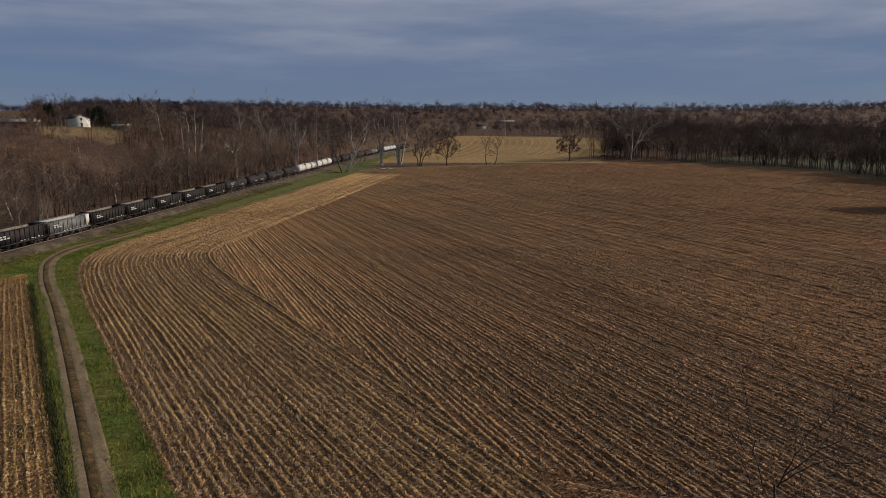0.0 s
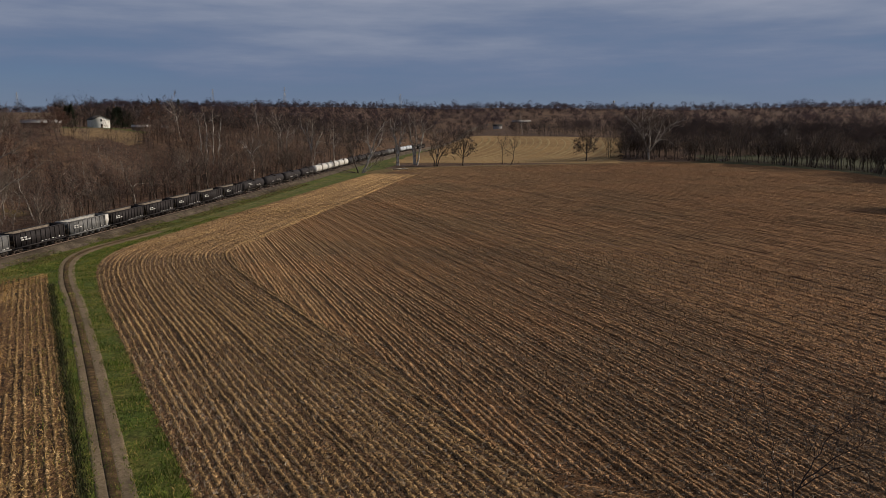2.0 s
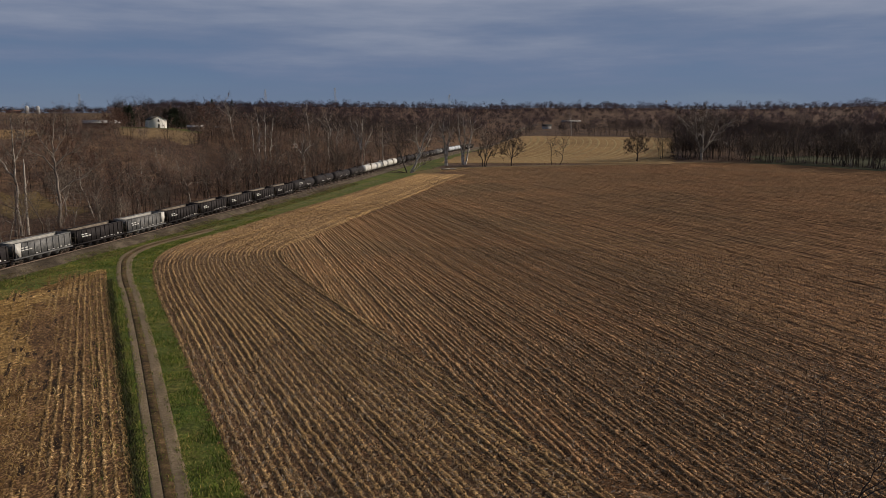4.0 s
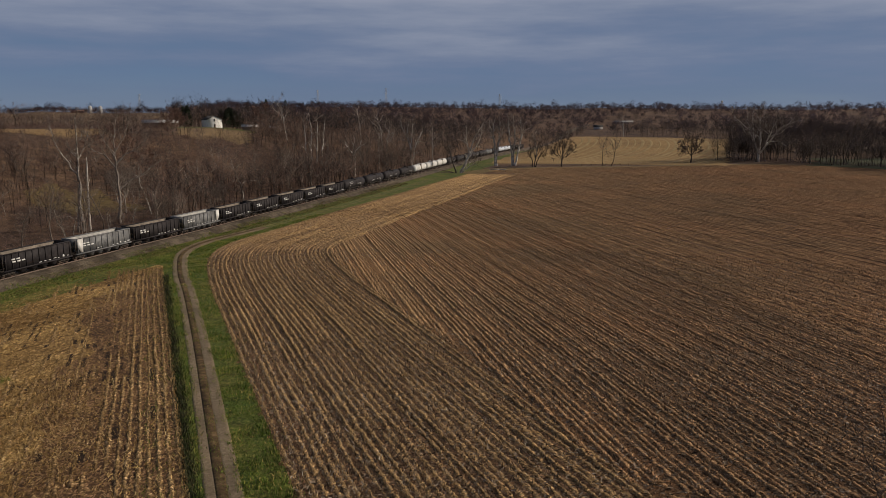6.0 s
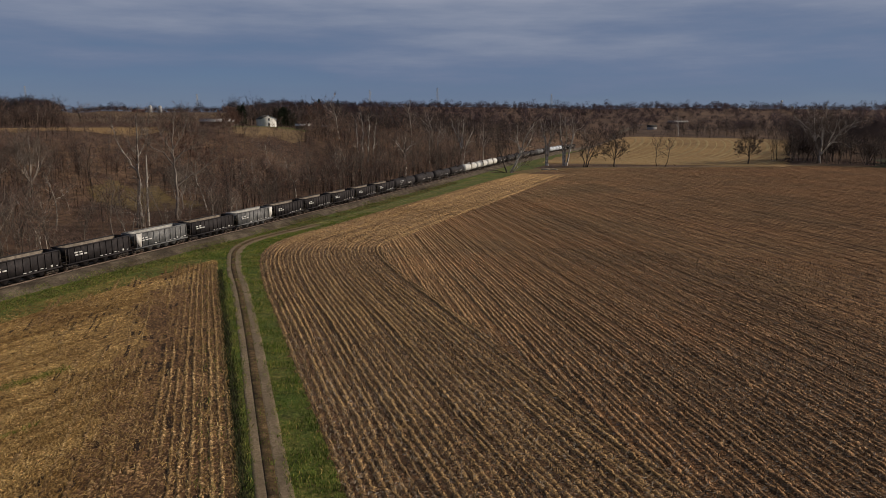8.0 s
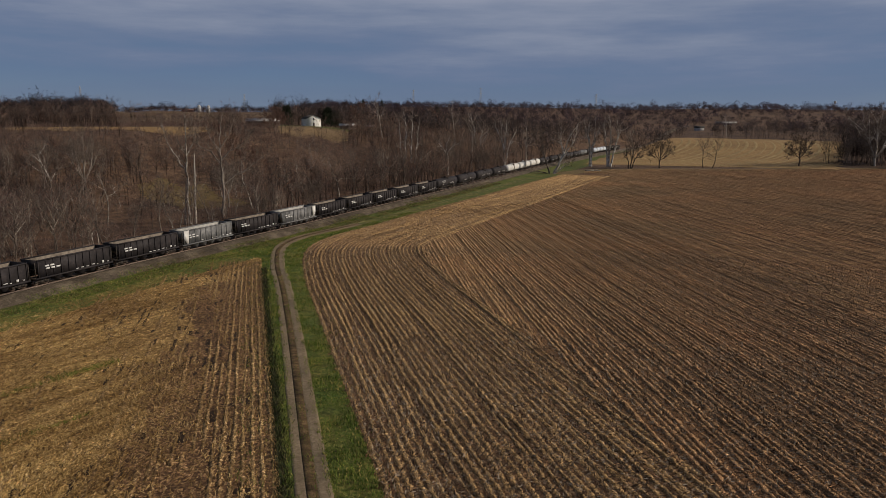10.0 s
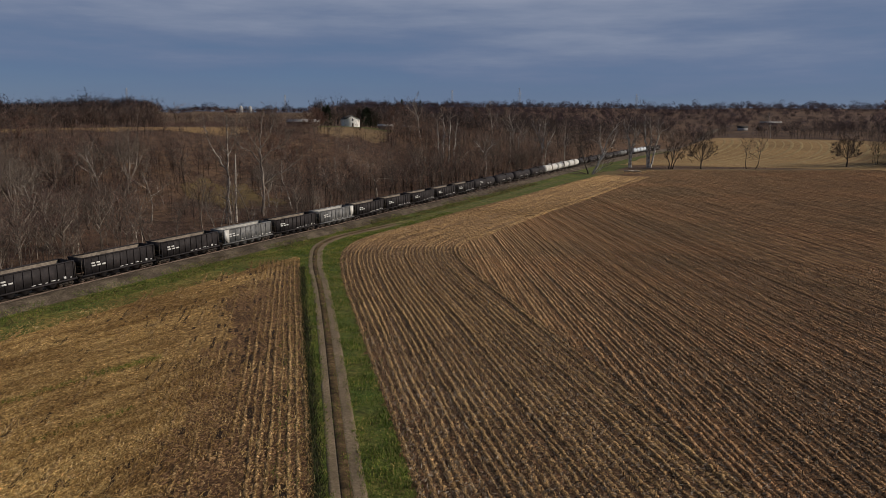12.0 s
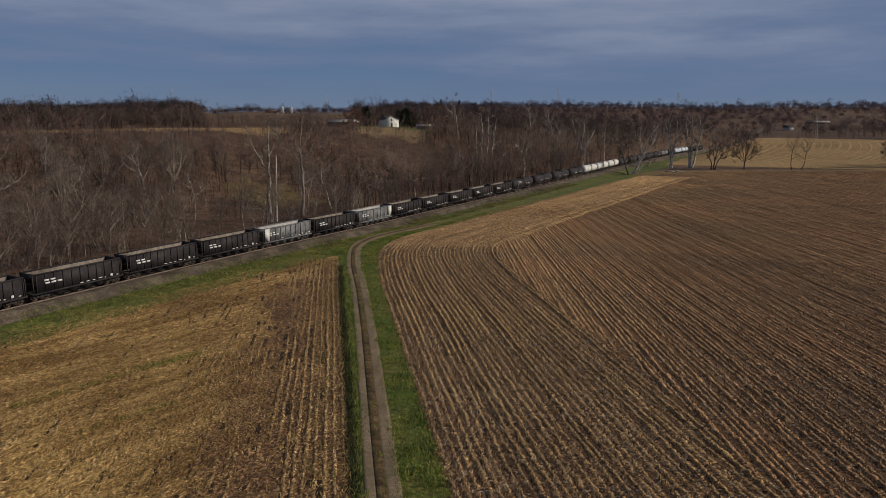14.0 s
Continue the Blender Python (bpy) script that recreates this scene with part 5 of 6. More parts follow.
def hill_strip(x, y):
    az, r = polar_of(x, y)
    return (az > 33.3) & (az < 56) & (r > 372 + 8 * np.sin(az)) & (r < 416)


def hill_field(x, y):
    az, r = polar_of(x, y)
    return (az > 28.5) & (az < 39.4 + (r - 700) * 0.001) & (r > 620) & (r < 1500)


def far_field(x, y):
    az, r = polar_of(x, y)
    return (x > track_x(y) + 10) & (az > -12.2) & (r > 446 + 0.5 * np.abs(az)) & (y > 436) & (r < 700)


def east_meadow(x, y):
    az, r = polar_of(x, y)
    return (az < -17.5) & (az > -60) & (r < 530) & (x > 140)


def clear_sight(x, y):
    """Low growth only, in front of the clearings and the fields on the slope."""
    az, r = polar_of(x, y)
    return ((az > 21.4) & (az < 31.2) & (r > 285) & (r < 380)) | ((az > 28.2) & (az < 31) & (r < 446) & (r > 300)) | ((az > 28.5) & (az < 39.4) & (r > 416) & (r < 640)) | ((az > 30.2) & (az < 41.5) & (r > 158) & (r < 228)) | ((az > 33.0) & (az < 56) & (r > 290) & (r < 374))


def scatter(n, az0, az1, r0, r1, rng, power=2.0):
    u = rng.random(n)
    r = (r0**power + u * (r1**power - r0**power)) ** (1 / power)
    a = np.radians(rng.uniform(az0, az1, n))
    return -np.sin(a) * r, np.cos(a) * r


def farm_view(x, y):
    """Open ground before the far house and the far barn."""
    az, r = polar_of(x, y)
    return ((az > -3.8) & (az < -2.0) & (r > 690) & (r < 945)) | ((az > -5.7) & (az < -3.8) & (r > 940) & (r < 1095))


def open_land(x, y):
    near_track = (x > track_x(y) - 10) & (x < track_x(y) + 12) & (y < 720)
    fields = inside_poly(FIELD_POLY, x, y) | far_field(x, y)
    return ~(near_track | fields | farm_view(x, y) | clearing(x, y) | house_lot(x, y) | ((polar_of(x, y)[0] > 23.0) & (polar_of(x, y)[0] < 29.0) & (np.hypot(x, y) > 430) & (np.hypot(x, y) < 466)) | hill_strip(x, y) | hill_field(x, y))


rng = np.random.default_rng(8)
trees_mid = [template(40 + i, 9.0 + 1.7 * (i % 4), 15, 300, 0.024, 1.0, False, 0.2, 0.34) for i in range(8)]
shrubs = [template(60 + i, 3.0, 0, 30, 0.024, 1.7, True) for i in range(4)]
trees_far = [template(80 + i, 8.5 + 1.3 * i, 0, 84, 0.48, 1.55, False, 1.0, 0.38 + 0.04 * (i % 3)) for i in range(6)]
trees_back = [template(85 + i, 9.5 + 1.2 * i, 4, 100, 0.18, 1.5, False, 0.6, 0.34) for i in range(6)]
trees_edge = [template(90 + i, 9.0 + 1.2 * i, 5, 112, 0.055, 1.05, False, 0.45, 0.30 + 0.03 * (i % 3)) for i in range(6)]
trees_slope = [template(95 + i, 9.0 + 1.2 * i, 4, 76, 0.17, 1.2, False, 0.6, 0.33 + 0.03 * (i % 3)) for i in range(6)]
trees_dense = [template(100 + i, 12.5 + 1.5 * i, 8, 230, 0.065, 1.15, False, 0.45, 0.30) for i in range(4)]
x, y = scatter(8400, 2, 64, 120, 480, rng, 1.6)
keep = (x < track_x(y) - 14) & open_land(x, y) & (~clear_sight(x, y) | ((polar_of(x, y)[0] > 33) & (rng.random(len(x)) < 0.14)))
density = np.array([noise.noise((a * 0.018, b * 0.018, 3.0)) for a, b in zip(x, y)])
keep &= (density > -0.25) & (rng.random(len(x)) < np.where(np.hypot(x, y) < 260, 0.62, 0.9))
near = np.hypot(x, y) < 205
forest("near_woodland", np.stack([x, y], 1)[keep & near], trees_mid, M_WOODTWIG, "bare brown woodland close behind the railway", rng, 0.55, 1.15, M_BRANCH)
forest("woodland", np.stack([x, y], 1)[keep & ~near], trees_edge, M_WOODTWIG, "dense bare brown woodland covering the valley slope", rng, 0.5, 1.1, None, 0.0, True)
x, y = scatter(4200, 21, 58, 165, 640, rng, 1.5)
az, r = polar_of(x, y)
keep = (x < track_x(y) - 14) & open_land(x, y) & clear_sight(x, y) & ~((az > 30.2) & (r < 240) & (rng.random(len(x)) < 0.8)) & ~((az > 33) & (r > 346) & (r < 380)) & ~((r > 366) & (az < 31.2) & (rng.random(len(x)) < 0.3))
forest("young_wood", np.stack([x, y], 1)[keep], trees_edge, M_WOODTWIG, "young bare woodland below the open slopes", rng, 0.4, 0.8)
x, y = scatter(6000, 4, 64, 105, 470, rng, 1.3)
keep = (x < track_x(y) - 11) & (open_land(x, y) | (clearing(x, y) & (rng.random(len(x)) < 0.3)))
forest("brushwood", np.stack([x, y], 1)[keep], shrubs, M_WOODTWIG, "tangled bare brush under the woodland trees", rng, 0.5, 1.5)
x, y = scatter(4300, -36, 57, 790, 1950, rng, 0.8)
keep = open_land(x, y) & ~clear_sight(x, y) & ~east_meadow(x, y) & ((x < track_x(y) - 14) | (np.hypot(x, y) > 695) | (polar_of(x, y)[0] < -12.2))
forest("hill_woods", np.stack([x, y], 1)[keep], trees_far, M_FARTWIG, "bare woods covering the distant hills, tinted mauve for haze", rng, 0.7, 1.3, M_FARTWIG, 0.45, True)
x, y = scatter(3000, -36, 57, 1480, 1830, rng, 1.0)
keep = open_land(x, y) & ~((polar_of(x, y)[0] > 32.4) & (polar_of(x, y)[0] < 36) & (np.hypot(x, y) < 1560))
ridge_trees = [template(110 + i, 7.0 + i, 0, 32, 0.95, 1.9, False, 1.0, 0.5) for i in range(5)]
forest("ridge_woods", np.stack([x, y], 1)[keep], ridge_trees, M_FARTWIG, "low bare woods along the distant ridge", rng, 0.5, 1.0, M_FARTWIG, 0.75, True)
x, y = scatter(2600, 21, 58, 280, 640, rng, 1.4)
keep = (x < track_x(y) - 14) & open_land(x, y) & clear_sight(x, y)
forest("slope_brush", np.stack([x, y], 1)[keep], shrubs, M_WOODTWIG, "bushy bare brush on the valley slope", rng, 0.9, 1.7)
x, y = scatter(4100, -12.2, 56, 455, 830, rng, 1.3)
keep = open_land(x, y) & ~clear_sight(x, y) & ((x < track_x(y) - 14) | (np.hypot(x, y) > 695))
forest("slope_woods", np.stack([x, y], 1)[keep], trees_slope, M_NEARTWIG, "grey-brown bare woods on the valley slope", rng, 0.6, 1.3, M_NEARTWIG, 0.4, True)
x, y = scatter(1800, -36, -11.9, 462, 820, rng, 1.3)
keep = open_land(x, y) & ~east_meadow(x, y) & (polar_of(x, y)[1] > 508)
forest("east_woods", np.stack([x, y], 1)[keep], trees_back, M_EASTTWIG, "bare woods beyond the east field edge, darkened as backlit", rng, 0.9, 1.45, M_EASTTWIG, 0.35, True)
p = np.concatenate([offsets(WOOD_EDGE, d) for d in (-5, -12, -20, -30)])
p = np.repeat(p, 3, 0) + rng.normal(0, 3.5, (len(p) * 3, 2))
p = p[~inside_poly(FIELD_POLY, p[:, 0], p[:, 1])]
p = p[(polar_of(p[:, 0], p[:, 1])[0] < -17) | (polar_of(p[:, 0], p[:, 1])[1] > 506)]
forest("edge_wood", p, trees_dense, M_EASTTWIG, "dense bare trees along the wooded edge, darkened as backlit", rng, 0.75, 1.25, None, 0.5, True)
forest("east_grove", np.repeat(np.array([(150, 222), (156, 217), (148, 215), (158, 212), (154, 219), (160, 217), (151, 218), (156, 213)], float), 7, 0) + rng.normal(0, 2.2, (56, 2)), trees_dense, M_EASTTWIG, "small grove of bare trees in the field, darkened as backlit", rng, 1.1, 1.4, None, 0.0, True)
# brush at the foot of the wooded edge
p = np.concatenate([offsets(WOOD_EDGE, d) for d in (-1, -4, -8, -13, -20)])
p = np.repeat(p, 5, 0) + rng.normal(0, 2.2, (len(p) * 5, 2))
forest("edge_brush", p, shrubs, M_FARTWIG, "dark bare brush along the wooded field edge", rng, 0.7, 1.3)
p = np.concatenate([np.stack([rng.uniform(-46, 40, 70), np.zeros(70)], 1)])
p[:, 1] = np.interp(p[:, 0], [-46, -35, -25, 2, 40], [366, 412, 419, 424, 436]) + rng.normal(1, 1.5, 70)
forest("hedge_brush", p, shrubs, M_WOODTWIG, "low bare brush along the far field edge", rng, 0.3, 0.8)

# sheets of open land on the slopes and beyond the trees
tagged(drape("far_field", far_field, -70, 190, 430, 700, 5, 0.12, M_TAN), "tan stubble field on a gentle rise", "field", kind="structure")
tagged(drape("woodland_clearing", clearing, -220, -110, 170, 260, 2, 0.10, M_MEADOW), "dull grassy clearing in the woodland", "meadow", kind="structure")
tagged(drape("hill_stubble", hill_strip, -350, -190, 200, 350, 5, 0.12, M_TAN), "tan stubble strip on the hillside", "field", kind="structure")
tagged(drape("house_lot", house_lot, -225, -130, 330, 436, 3, 0.12, M_HILL), "tan mown slope below the white house", "field", kind="structure")
def house_lawn(x, y):
    az, r = polar_of(x, y)
    return (az > 23.0) & (az < 29.0) & (r >= 434) & (r < 466)


tagged(drape("house_lawn", house_lawn, -230, -160, 375, 432, 4, 0.10, M_GRASS), "dull green lawn round the white house", "grass", kind="structure")
tagged(drape("hill_field", hill_field, -960, -290, 480, 1330, 20, 0.3, M_HILL), "dull brown field on the distant hill", "field", kind="structure")
tagged(drape("east_meadow", lambda x, y: east_meadow(x, y) & ~inside_poly(FIELD_POLY, x, y), 140, 480, 200, 560, 8, 0.10, M_PASTURE), "green meadow seen through the trees, darkened as tree shade", "meadow", kind="structure")
tagged(drape("far_verge", lambda x, y: (x > track_x(y) + 4) & (x < track_x(y) + 14 - (y - 440) * 0.02), -70, 30, 440, 800, 3, 0.16, M_GRASS), "green grass strip beside the far railway", "grass", kind="structure")
g = Geo()
for k in range(34):
    t = np.linspace(0, 1, 26)
    px = -40 + 6.2 * k + 46 * t + 26 * np.sin(2.6 * t)
    py = 455 + 5 * np.sin(k) + 225 * t
    line = np.stack([px, py], 1)
    ok = far_field(px, py) & far_field(px + 2, py)
    for seg in [line[a:b] for a, b in zip(*[iter(np.flatnonzero(np.diff(np.concatenate([[0], ok.astype(int), [0]]))))] * 2) if b - a > 2]:
        w = 0.9 + 0.4 * math.sin(k * 1.7)
        ribbon(g, seg, [(-w, 0.16), (0, 0.32), (w, 0.16)], zfun=lambda o: land(o[:, 0], o[:, 1]))
tagged(g.object("straw_swath", M_SWATH), "curving pale swaths of straw on the far field", "crop residue", kind="stuff")
g = Geo()
ribbon(g, curve(FAR_EDGE[:8], 4.0), [(-7, 0.0), (-3, 0.06), (3, 0.06), (6, 0.0)])
tagged(g.object("field_margin", M_MEADOW), "strip of dry grass along the far field edge", "grass", kind="structure")


# ---- rows of stubble ----
def pathnoise(n, k, rng):
    w = rng.normal(0, 1, n + 2 * k)
    w = np.convolve(w, np.ones(k) / math.sqrt(k), "same")[k:-k]
    return w[:n]


def row_strip(g, line, rng, half=0.20, high=0.13, fill=1.0):
    """A low ragged ridge of cut stalks and husks along a line; finer where it lies near."""
    if len(line) < 3:
        return
    s = np.concatenate([[0], np.cumsum(np.hypot(*np.diff(line, axis=0).T))])
    r = np.hypot(line[:, 0], line[:, 1])
    step = np.interp(r, [60, 110, 170, 400], [0.28, 0.5, 1.1, 2.2])
    u = [0.0]
    while u[-1] < s[-1]:
        u.append(u[-1] + float(np.interp(u[-1], s, step)))
    u = np.array(u)
    line = np.stack([np.interp(u, s, line[:, 0]), np.interp(u, s, line[:, 1])], 1)
    n = len(line)
    t = np.gradient(line, axis=0)
    t /= np.hypot(t[:, 0], t[:, 1])[:, None] + 1e-9
    nrm = np.stack([t[:, 1], -t[:, 0]], 1)
    r = np.hypot(line[:, 0], line[:, 1])
    rough = np.interp(r, [70, 150, 260], [0.8, 0.5, 0.3])
    high = high * np.interp(r, [60, 85, 110, 160], [0.76, 0.84, 0.82, 0.78])
    half = half * np.interp(r, [70, 120, 200], [1.0, 1.05, 0.88])
    mid = line + nrm * (pathnoise(n, 2, rng) * 0.035 + pathnoise(n, 40, rng) * 0.05)[:, None]
    full = np.clip(0.95 + 0.13 * pathnoise(n, 5, rng) + 0.20 * pathnoise(n, 34, rng) + rng.normal(0, 0.15), 0.35, 1.5) * fill
    wl, wr = (half * full**0.5 * np.clip(1 + 0.30 * rough * rng.normal(0, 1, n), 0.3, 1.8) for _ in range(2))
    z = high * full * np.clip(0.95 + 0.28 * rough * rng.normal(0, 1, n), 0.1, 2.0)
    near = r.min() < 80
    cols = (-1, -0.5, 0, 0.5, 1) if near else (-1, 0, 1)
    v = []
    for c in cols:
        side = wl if c < 0 else wr
        zz = np.full(n, 0.012) if abs(c) == 1 else (z + 0.02 if c == 0 else z * np.clip(0.62 + 0.3 * rng.normal(0, 1, n), 0.1, 1.3) + 0.015)
        v.append(np.column_stack([mid + nrm * (c * side)[:, None], zz]))
    k = len(cols)
    a = (np.arange(n - 1)[:, None] * k + np.arange(k - 1)[None]).ravel()
    g.put(np.stack(v, 1).reshape(-1, 3), np.stack([a, a + k, a + k + 1, a + 1], 1)[:, ::-1])


def pieces(line, keep):
    """Splits a line where keep fails."""
    edges = np.flatnonzero(np.diff(np.concatenate([[0], keep.astype(int), [0]])))
    return [line[a:b] for a, b in zip(edges[::2], edges[1::2]) if b - a > 3]


ROW = 0.76
HEAD = 24.2   # width of the headland, metres
ROW_AZ = radians(22.5)


def edge_distance(x, y):
    """How far a place lies from the field's western edge."""
    e = edge_line[::2]
    out = np.full(len(x), 1e9)
    for a in range(0, len(x), 4000):
        dx = x[a:a + 4000, None] - e[None, :, 0]
        dy = y[a:a + 4000, None] - e[None, :, 1]
        out[a:a + 4000] = np.sqrt((dx * dx + dy * dy).min(1))
    return out


rng = np.random.default_rng(21)
row_points = []
for k in range(int(HEAD / ROW)):
    head = Geo()
    line = offsets(edge_line, 0.35 + ROW * k)
    s = np.concatenate([[0], np.cumsum(np.hypot(*np.diff(line, axis=0).T))])
    u = np.arange(0, s[-1], 0.8)
    line = np.stack([np.interp(u, s, line[:, 0]), np.interp(u, s, line[:, 1])], 1)
    ok = (edge_distance(line[:, 0], line[:, 1]) > 0.3 + ROW * k - 0.35) & (line[:, 1] > 20)
    for seg in pieces(line, ok):
        seg = seg + pathnoise(len(seg), 30, rng)[:, None] * 0.03
        row_strip(head, seg, rng, 0.25, 0.135 * rng.uniform(0.6, 1.3), 0.8 if k % 4 == 3 else 1.0)
        row_points.append(seg)
    head.object("headland_row", M_HEAD, parent=field_brown)
def headland(x, y):
    """The strip of the field that is worked along its edge."""
    inside = inside_poly(FIELD_POLY, x, y)
    out = np.zeros(x.shape, bool)
    out[inside] = edge_distance(x[inside], y[inside]) < HEAD - 0.6
    return out & (y > 30) & (y < 372)


cover = drape("headland_cover", headland, -72, 20, 28, 372, 0.9, 0.024, M_HEADSOIL)
tagged(cover, "matted husks and leaves over the headland soil", "field", kind="structure")
d = np.array([-math.sin(ROW_AZ), math.cos(ROW_AZ)])
nrm = np.array([math.cos(ROW_AZ), math.sin(ROW_AZ)])
for k in range(-70, 460):
    w = 10 + ROW * k + (0.20, 0.07, -0.05, -0.19)[k % 4]   # cut four rows at a time
    t = np.concatenate([np.arange(28, 150, 0.8), np.arange(150, 520, 1.6)])
    line = nrm * w + d * t[:, None]
    ok = inside_poly(FIELD_POLY, line[:, 0], line[:, 1])
    if not ok.any():
        continue
    az, r = polar_of(line[:, 0], line[:, 1])
    ok &= (az < 35) & (az > -36)
    ok &= edge_distance(line[:, 0], line[:, 1]) > HEAD - 0.2 - 1.6 * rng.random() + np.clip(pathnoise(len(line), 6, rng), -1, 2) * np.interp(line[:, 1], [150, 300], [0.2, 1.6])
    ok &= line[:, 1] - 54 + 0.386 * line[:, 0] > 0
    one = Geo()
    for seg in pieces(line, ok):
        row_strip(one, seg, rng, 0.26, 0.19)
        row_points.append(seg)
    if one.n:
        one.object("stubble_row", M_STRAW, parent=field_brown)
for k in range(1, 26):
    ends = Geo()
    t = np.arange(-30, 70, 0.8)
    line = np.array([0, 54.0]) + np.array([0.933, -0.36]) * t[:, None] + np.array([-0.36, -0.933]) * ROW * k
    line = line + np.stack([0 * t, 0.25 * np.sin(t * 0.21 + 0.2 * k)], 1)
    ok = inside_poly(FIELD_POLY, line[:, 0], line[:, 1]) & (edge_distance(line[:, 0], line[:, 1]) > HEAD) & (np.hypot(line[:, 0], line[:, 1]) > 34)
    for seg in pieces(line, ok):
        row_strip(ends, seg, rng, 0.26, 0.17)
        row_points.append(seg)
    if ends.n:
        ends.object("end_row", M_STRAW, parent=field_brown)
# barer soil under the standing rows of the golden field
left_line = curve([(27.6, -46), (-24.3, 43.8), (-61.0, 106.5), (-69.6, 121.3)], 0.8)
strip = left_line[(left_line[:, 1] > 24) & (left_line[:, 1] < 120)]
w = np.clip(12.5 + 1.8 * pathnoise(len(strip), 20, rng) + 0.7 * pathnoise(len(strip), 4, rng), 4, 19) * np.clip((121 - strip[:, 1]) / 22, 0.08, 1)
g = Geo()
t = np.gradient(strip, axis=0)
t /= np.hypot(t[:, 0], t[:, 1])[:, None]
out = np.stack([-t[:, 1], t[:, 0]], 1)
rim = [np.column_stack([strip + out * (0.25 + (w - 0.25) * f)[:, None], np.full(len(strip), 0.026)]) for f in (0.0, 0.5, 1.0)]
v = np.stack(rim, 1)
a = (np.arange(len(strip) - 1)[:, None] * 3 + np.arange(2)[None]).ravel()
g.put(v.reshape(-1, 3), np.stack([a, a + 3, a + 4, a + 1], 1))
tagged(g.object("bare_strip", M_BARE), "strip of bare reddish soil under the standing stubble", "soil", kind="structure")
# rows in the golden field, along its edge by the lane
gold_points = []
for k in range(58):
    gold = Geo()
    line = offsets(left_line, -0.4 - ROW * k)
    ok = inside_poly(LEFT_POLY, line[:, 0], line[:, 1]) & (line[:, 1] > 24)
    if k > 5:
        ok &= pathnoise(len(line), 14, rng) > min((k - 14) * 0.10, 0.8)
    for seg in pieces(line, ok):
        row_strip(gold, seg, rng, 0.2 if k < 16 else 0.24, 0.12 if k < 10 else 0.09)
        gold_points.append(seg)
    if gold.n:
        gold.object("golden_row", M_GOLD, parent=field_gold)
# short gaps of dark soil between the rows
gaps = Geo()
for k in range(2, 52):
    line = offsets(left_line, -0.4 - ROW * (k + 0.5))
    ok = inside_poly(LEFT_POLY, line[:, 0], line[:, 1]) & (line[:, 1] > 24)
    patch = np.array([noise.noise((a * 0.07, b * 0.07, 4.0)) for a, b in line])
    ok &= pathnoise(len(line), 3, rng) + 2.2 * patch > 0.75 + 0.018 * k
    edges = np.flatnonzero(np.diff(np.concatenate([[0], ok.astype(int), [0]])))
    for a, b in zip(edges[::2], edges[1::2]):
        if b - a > 1:
            seg = line[a:b] + rng.normal(0, 0.06, (b - a, 2))
            w = 0.13 + 0.10 * rng.random()
            ribbon(gaps, seg, [(-w, 0.030), (0, 0.034), (w, 0.030)])
tagged(gaps.object("soil_gaps", M_DARKSOIL), "short dark gaps of bare soil between golden rows", "soil", kind="stuff")


def litter(x, y, rng, long, wide, rise, z0=0.03):
    """Loose blades and husks lying on the ground."""
    n = len(x)
    a = rng.normal(1.1, 0.75, n) + 1.2 * np.sin(0.05 * x + 0.8) * np.cos(0.06 * y)
    ln, w = long * rng.uniform(0.4, 1.3, n), wide * rng.uniform(0.5, 1.4, n)
    up = rise * rng.random(n) ** 2
    ca, sa = np.cos(a), np.sin(a)
    z = z0 + rng.random(n) * 0.10
    p = np.stack([x - ca * ln / 2, y - sa * ln / 2, z], 1)
    q = np.stack([x + ca * ln / 2, y + sa * ln / 2, z + up * ln], 1)
    s = np.stack([-sa * w / 2, ca * w / 2, rng.normal(0, 0.3, n) * w], 1)
    v = np.stack([p - s, p + s, q + s, q - s], 1).reshape(-1, 3)
    return v, np.arange(4 * n).reshape(-1, 4)


def stubs(segs, rng, gap, high, rmax, flare=0.05):
    """Cut stalks standing along the rows."""
    P = np.concatenate(segs)
    r = np.hypot(P[:, 0], P[:, 1])
    P = P[(r < rmax) & (r > 38)]
    P = np.repeat(P, max(1, int(0.8 / gap)), 0)
    n = len(P)
    P = P + rng.normal(0, 0.16, (n, 2))
    h = high * rng.uniform(0.4, 1.5, n)
    a = rng.uniform(0, np.pi, n)
    w = 0.022 * rng.uniform(0.6, 1.4, n)
    s = np.stack([np.cos(a) * w, np.sin(a) * w, 0 * a], 1)
    b = np.column_stack([P, np.full(n, 0.0)])
    t = np.column_stack([P + rng.normal(0, 0.35, (n, 2)) * h[:, None], h])
    v = np.stack([b - s, b + s, t + s, t - s], 1).reshape(-1, 3)
    return v, np.arange(4 * n).reshape(-1, 4)


def view_scatter(n, az0, az1, r0, r1, inside, power=1.0):
    x, y = scatter(n, az0, az1, r0, r1, rng, power)
    k = inside(x, y)
    return x[k], y[k]


g = Geo()
x, y = view_scatter(80000, -34, 34, 42, 150, lambda x, y: inside_poly(FIELD_POLY, x, y), 0.9)
g.put(*litter(x, y, rng, 0.22, 0.030, 0.5))
x, y = view_scatter(50000, -34, 34, 42, 88, lambda x, y: inside_poly(FIELD_POLY, x, y), 1.0)
g.put(*litter(x, y, rng, 0.25, 0.042, 0.7, 0.08))
tagged(g.object("field_litter", M_FLECK), "pale husks and leaves scattered between the rows", "crop residue", kind="stuff")
g = Geo()
x, y = view_scatter(330000, 2, 36, 60, 400, lambda x, y: inside_poly(FIELD_POLY, x, y), 1.0)
away = edge_distance(x, y)
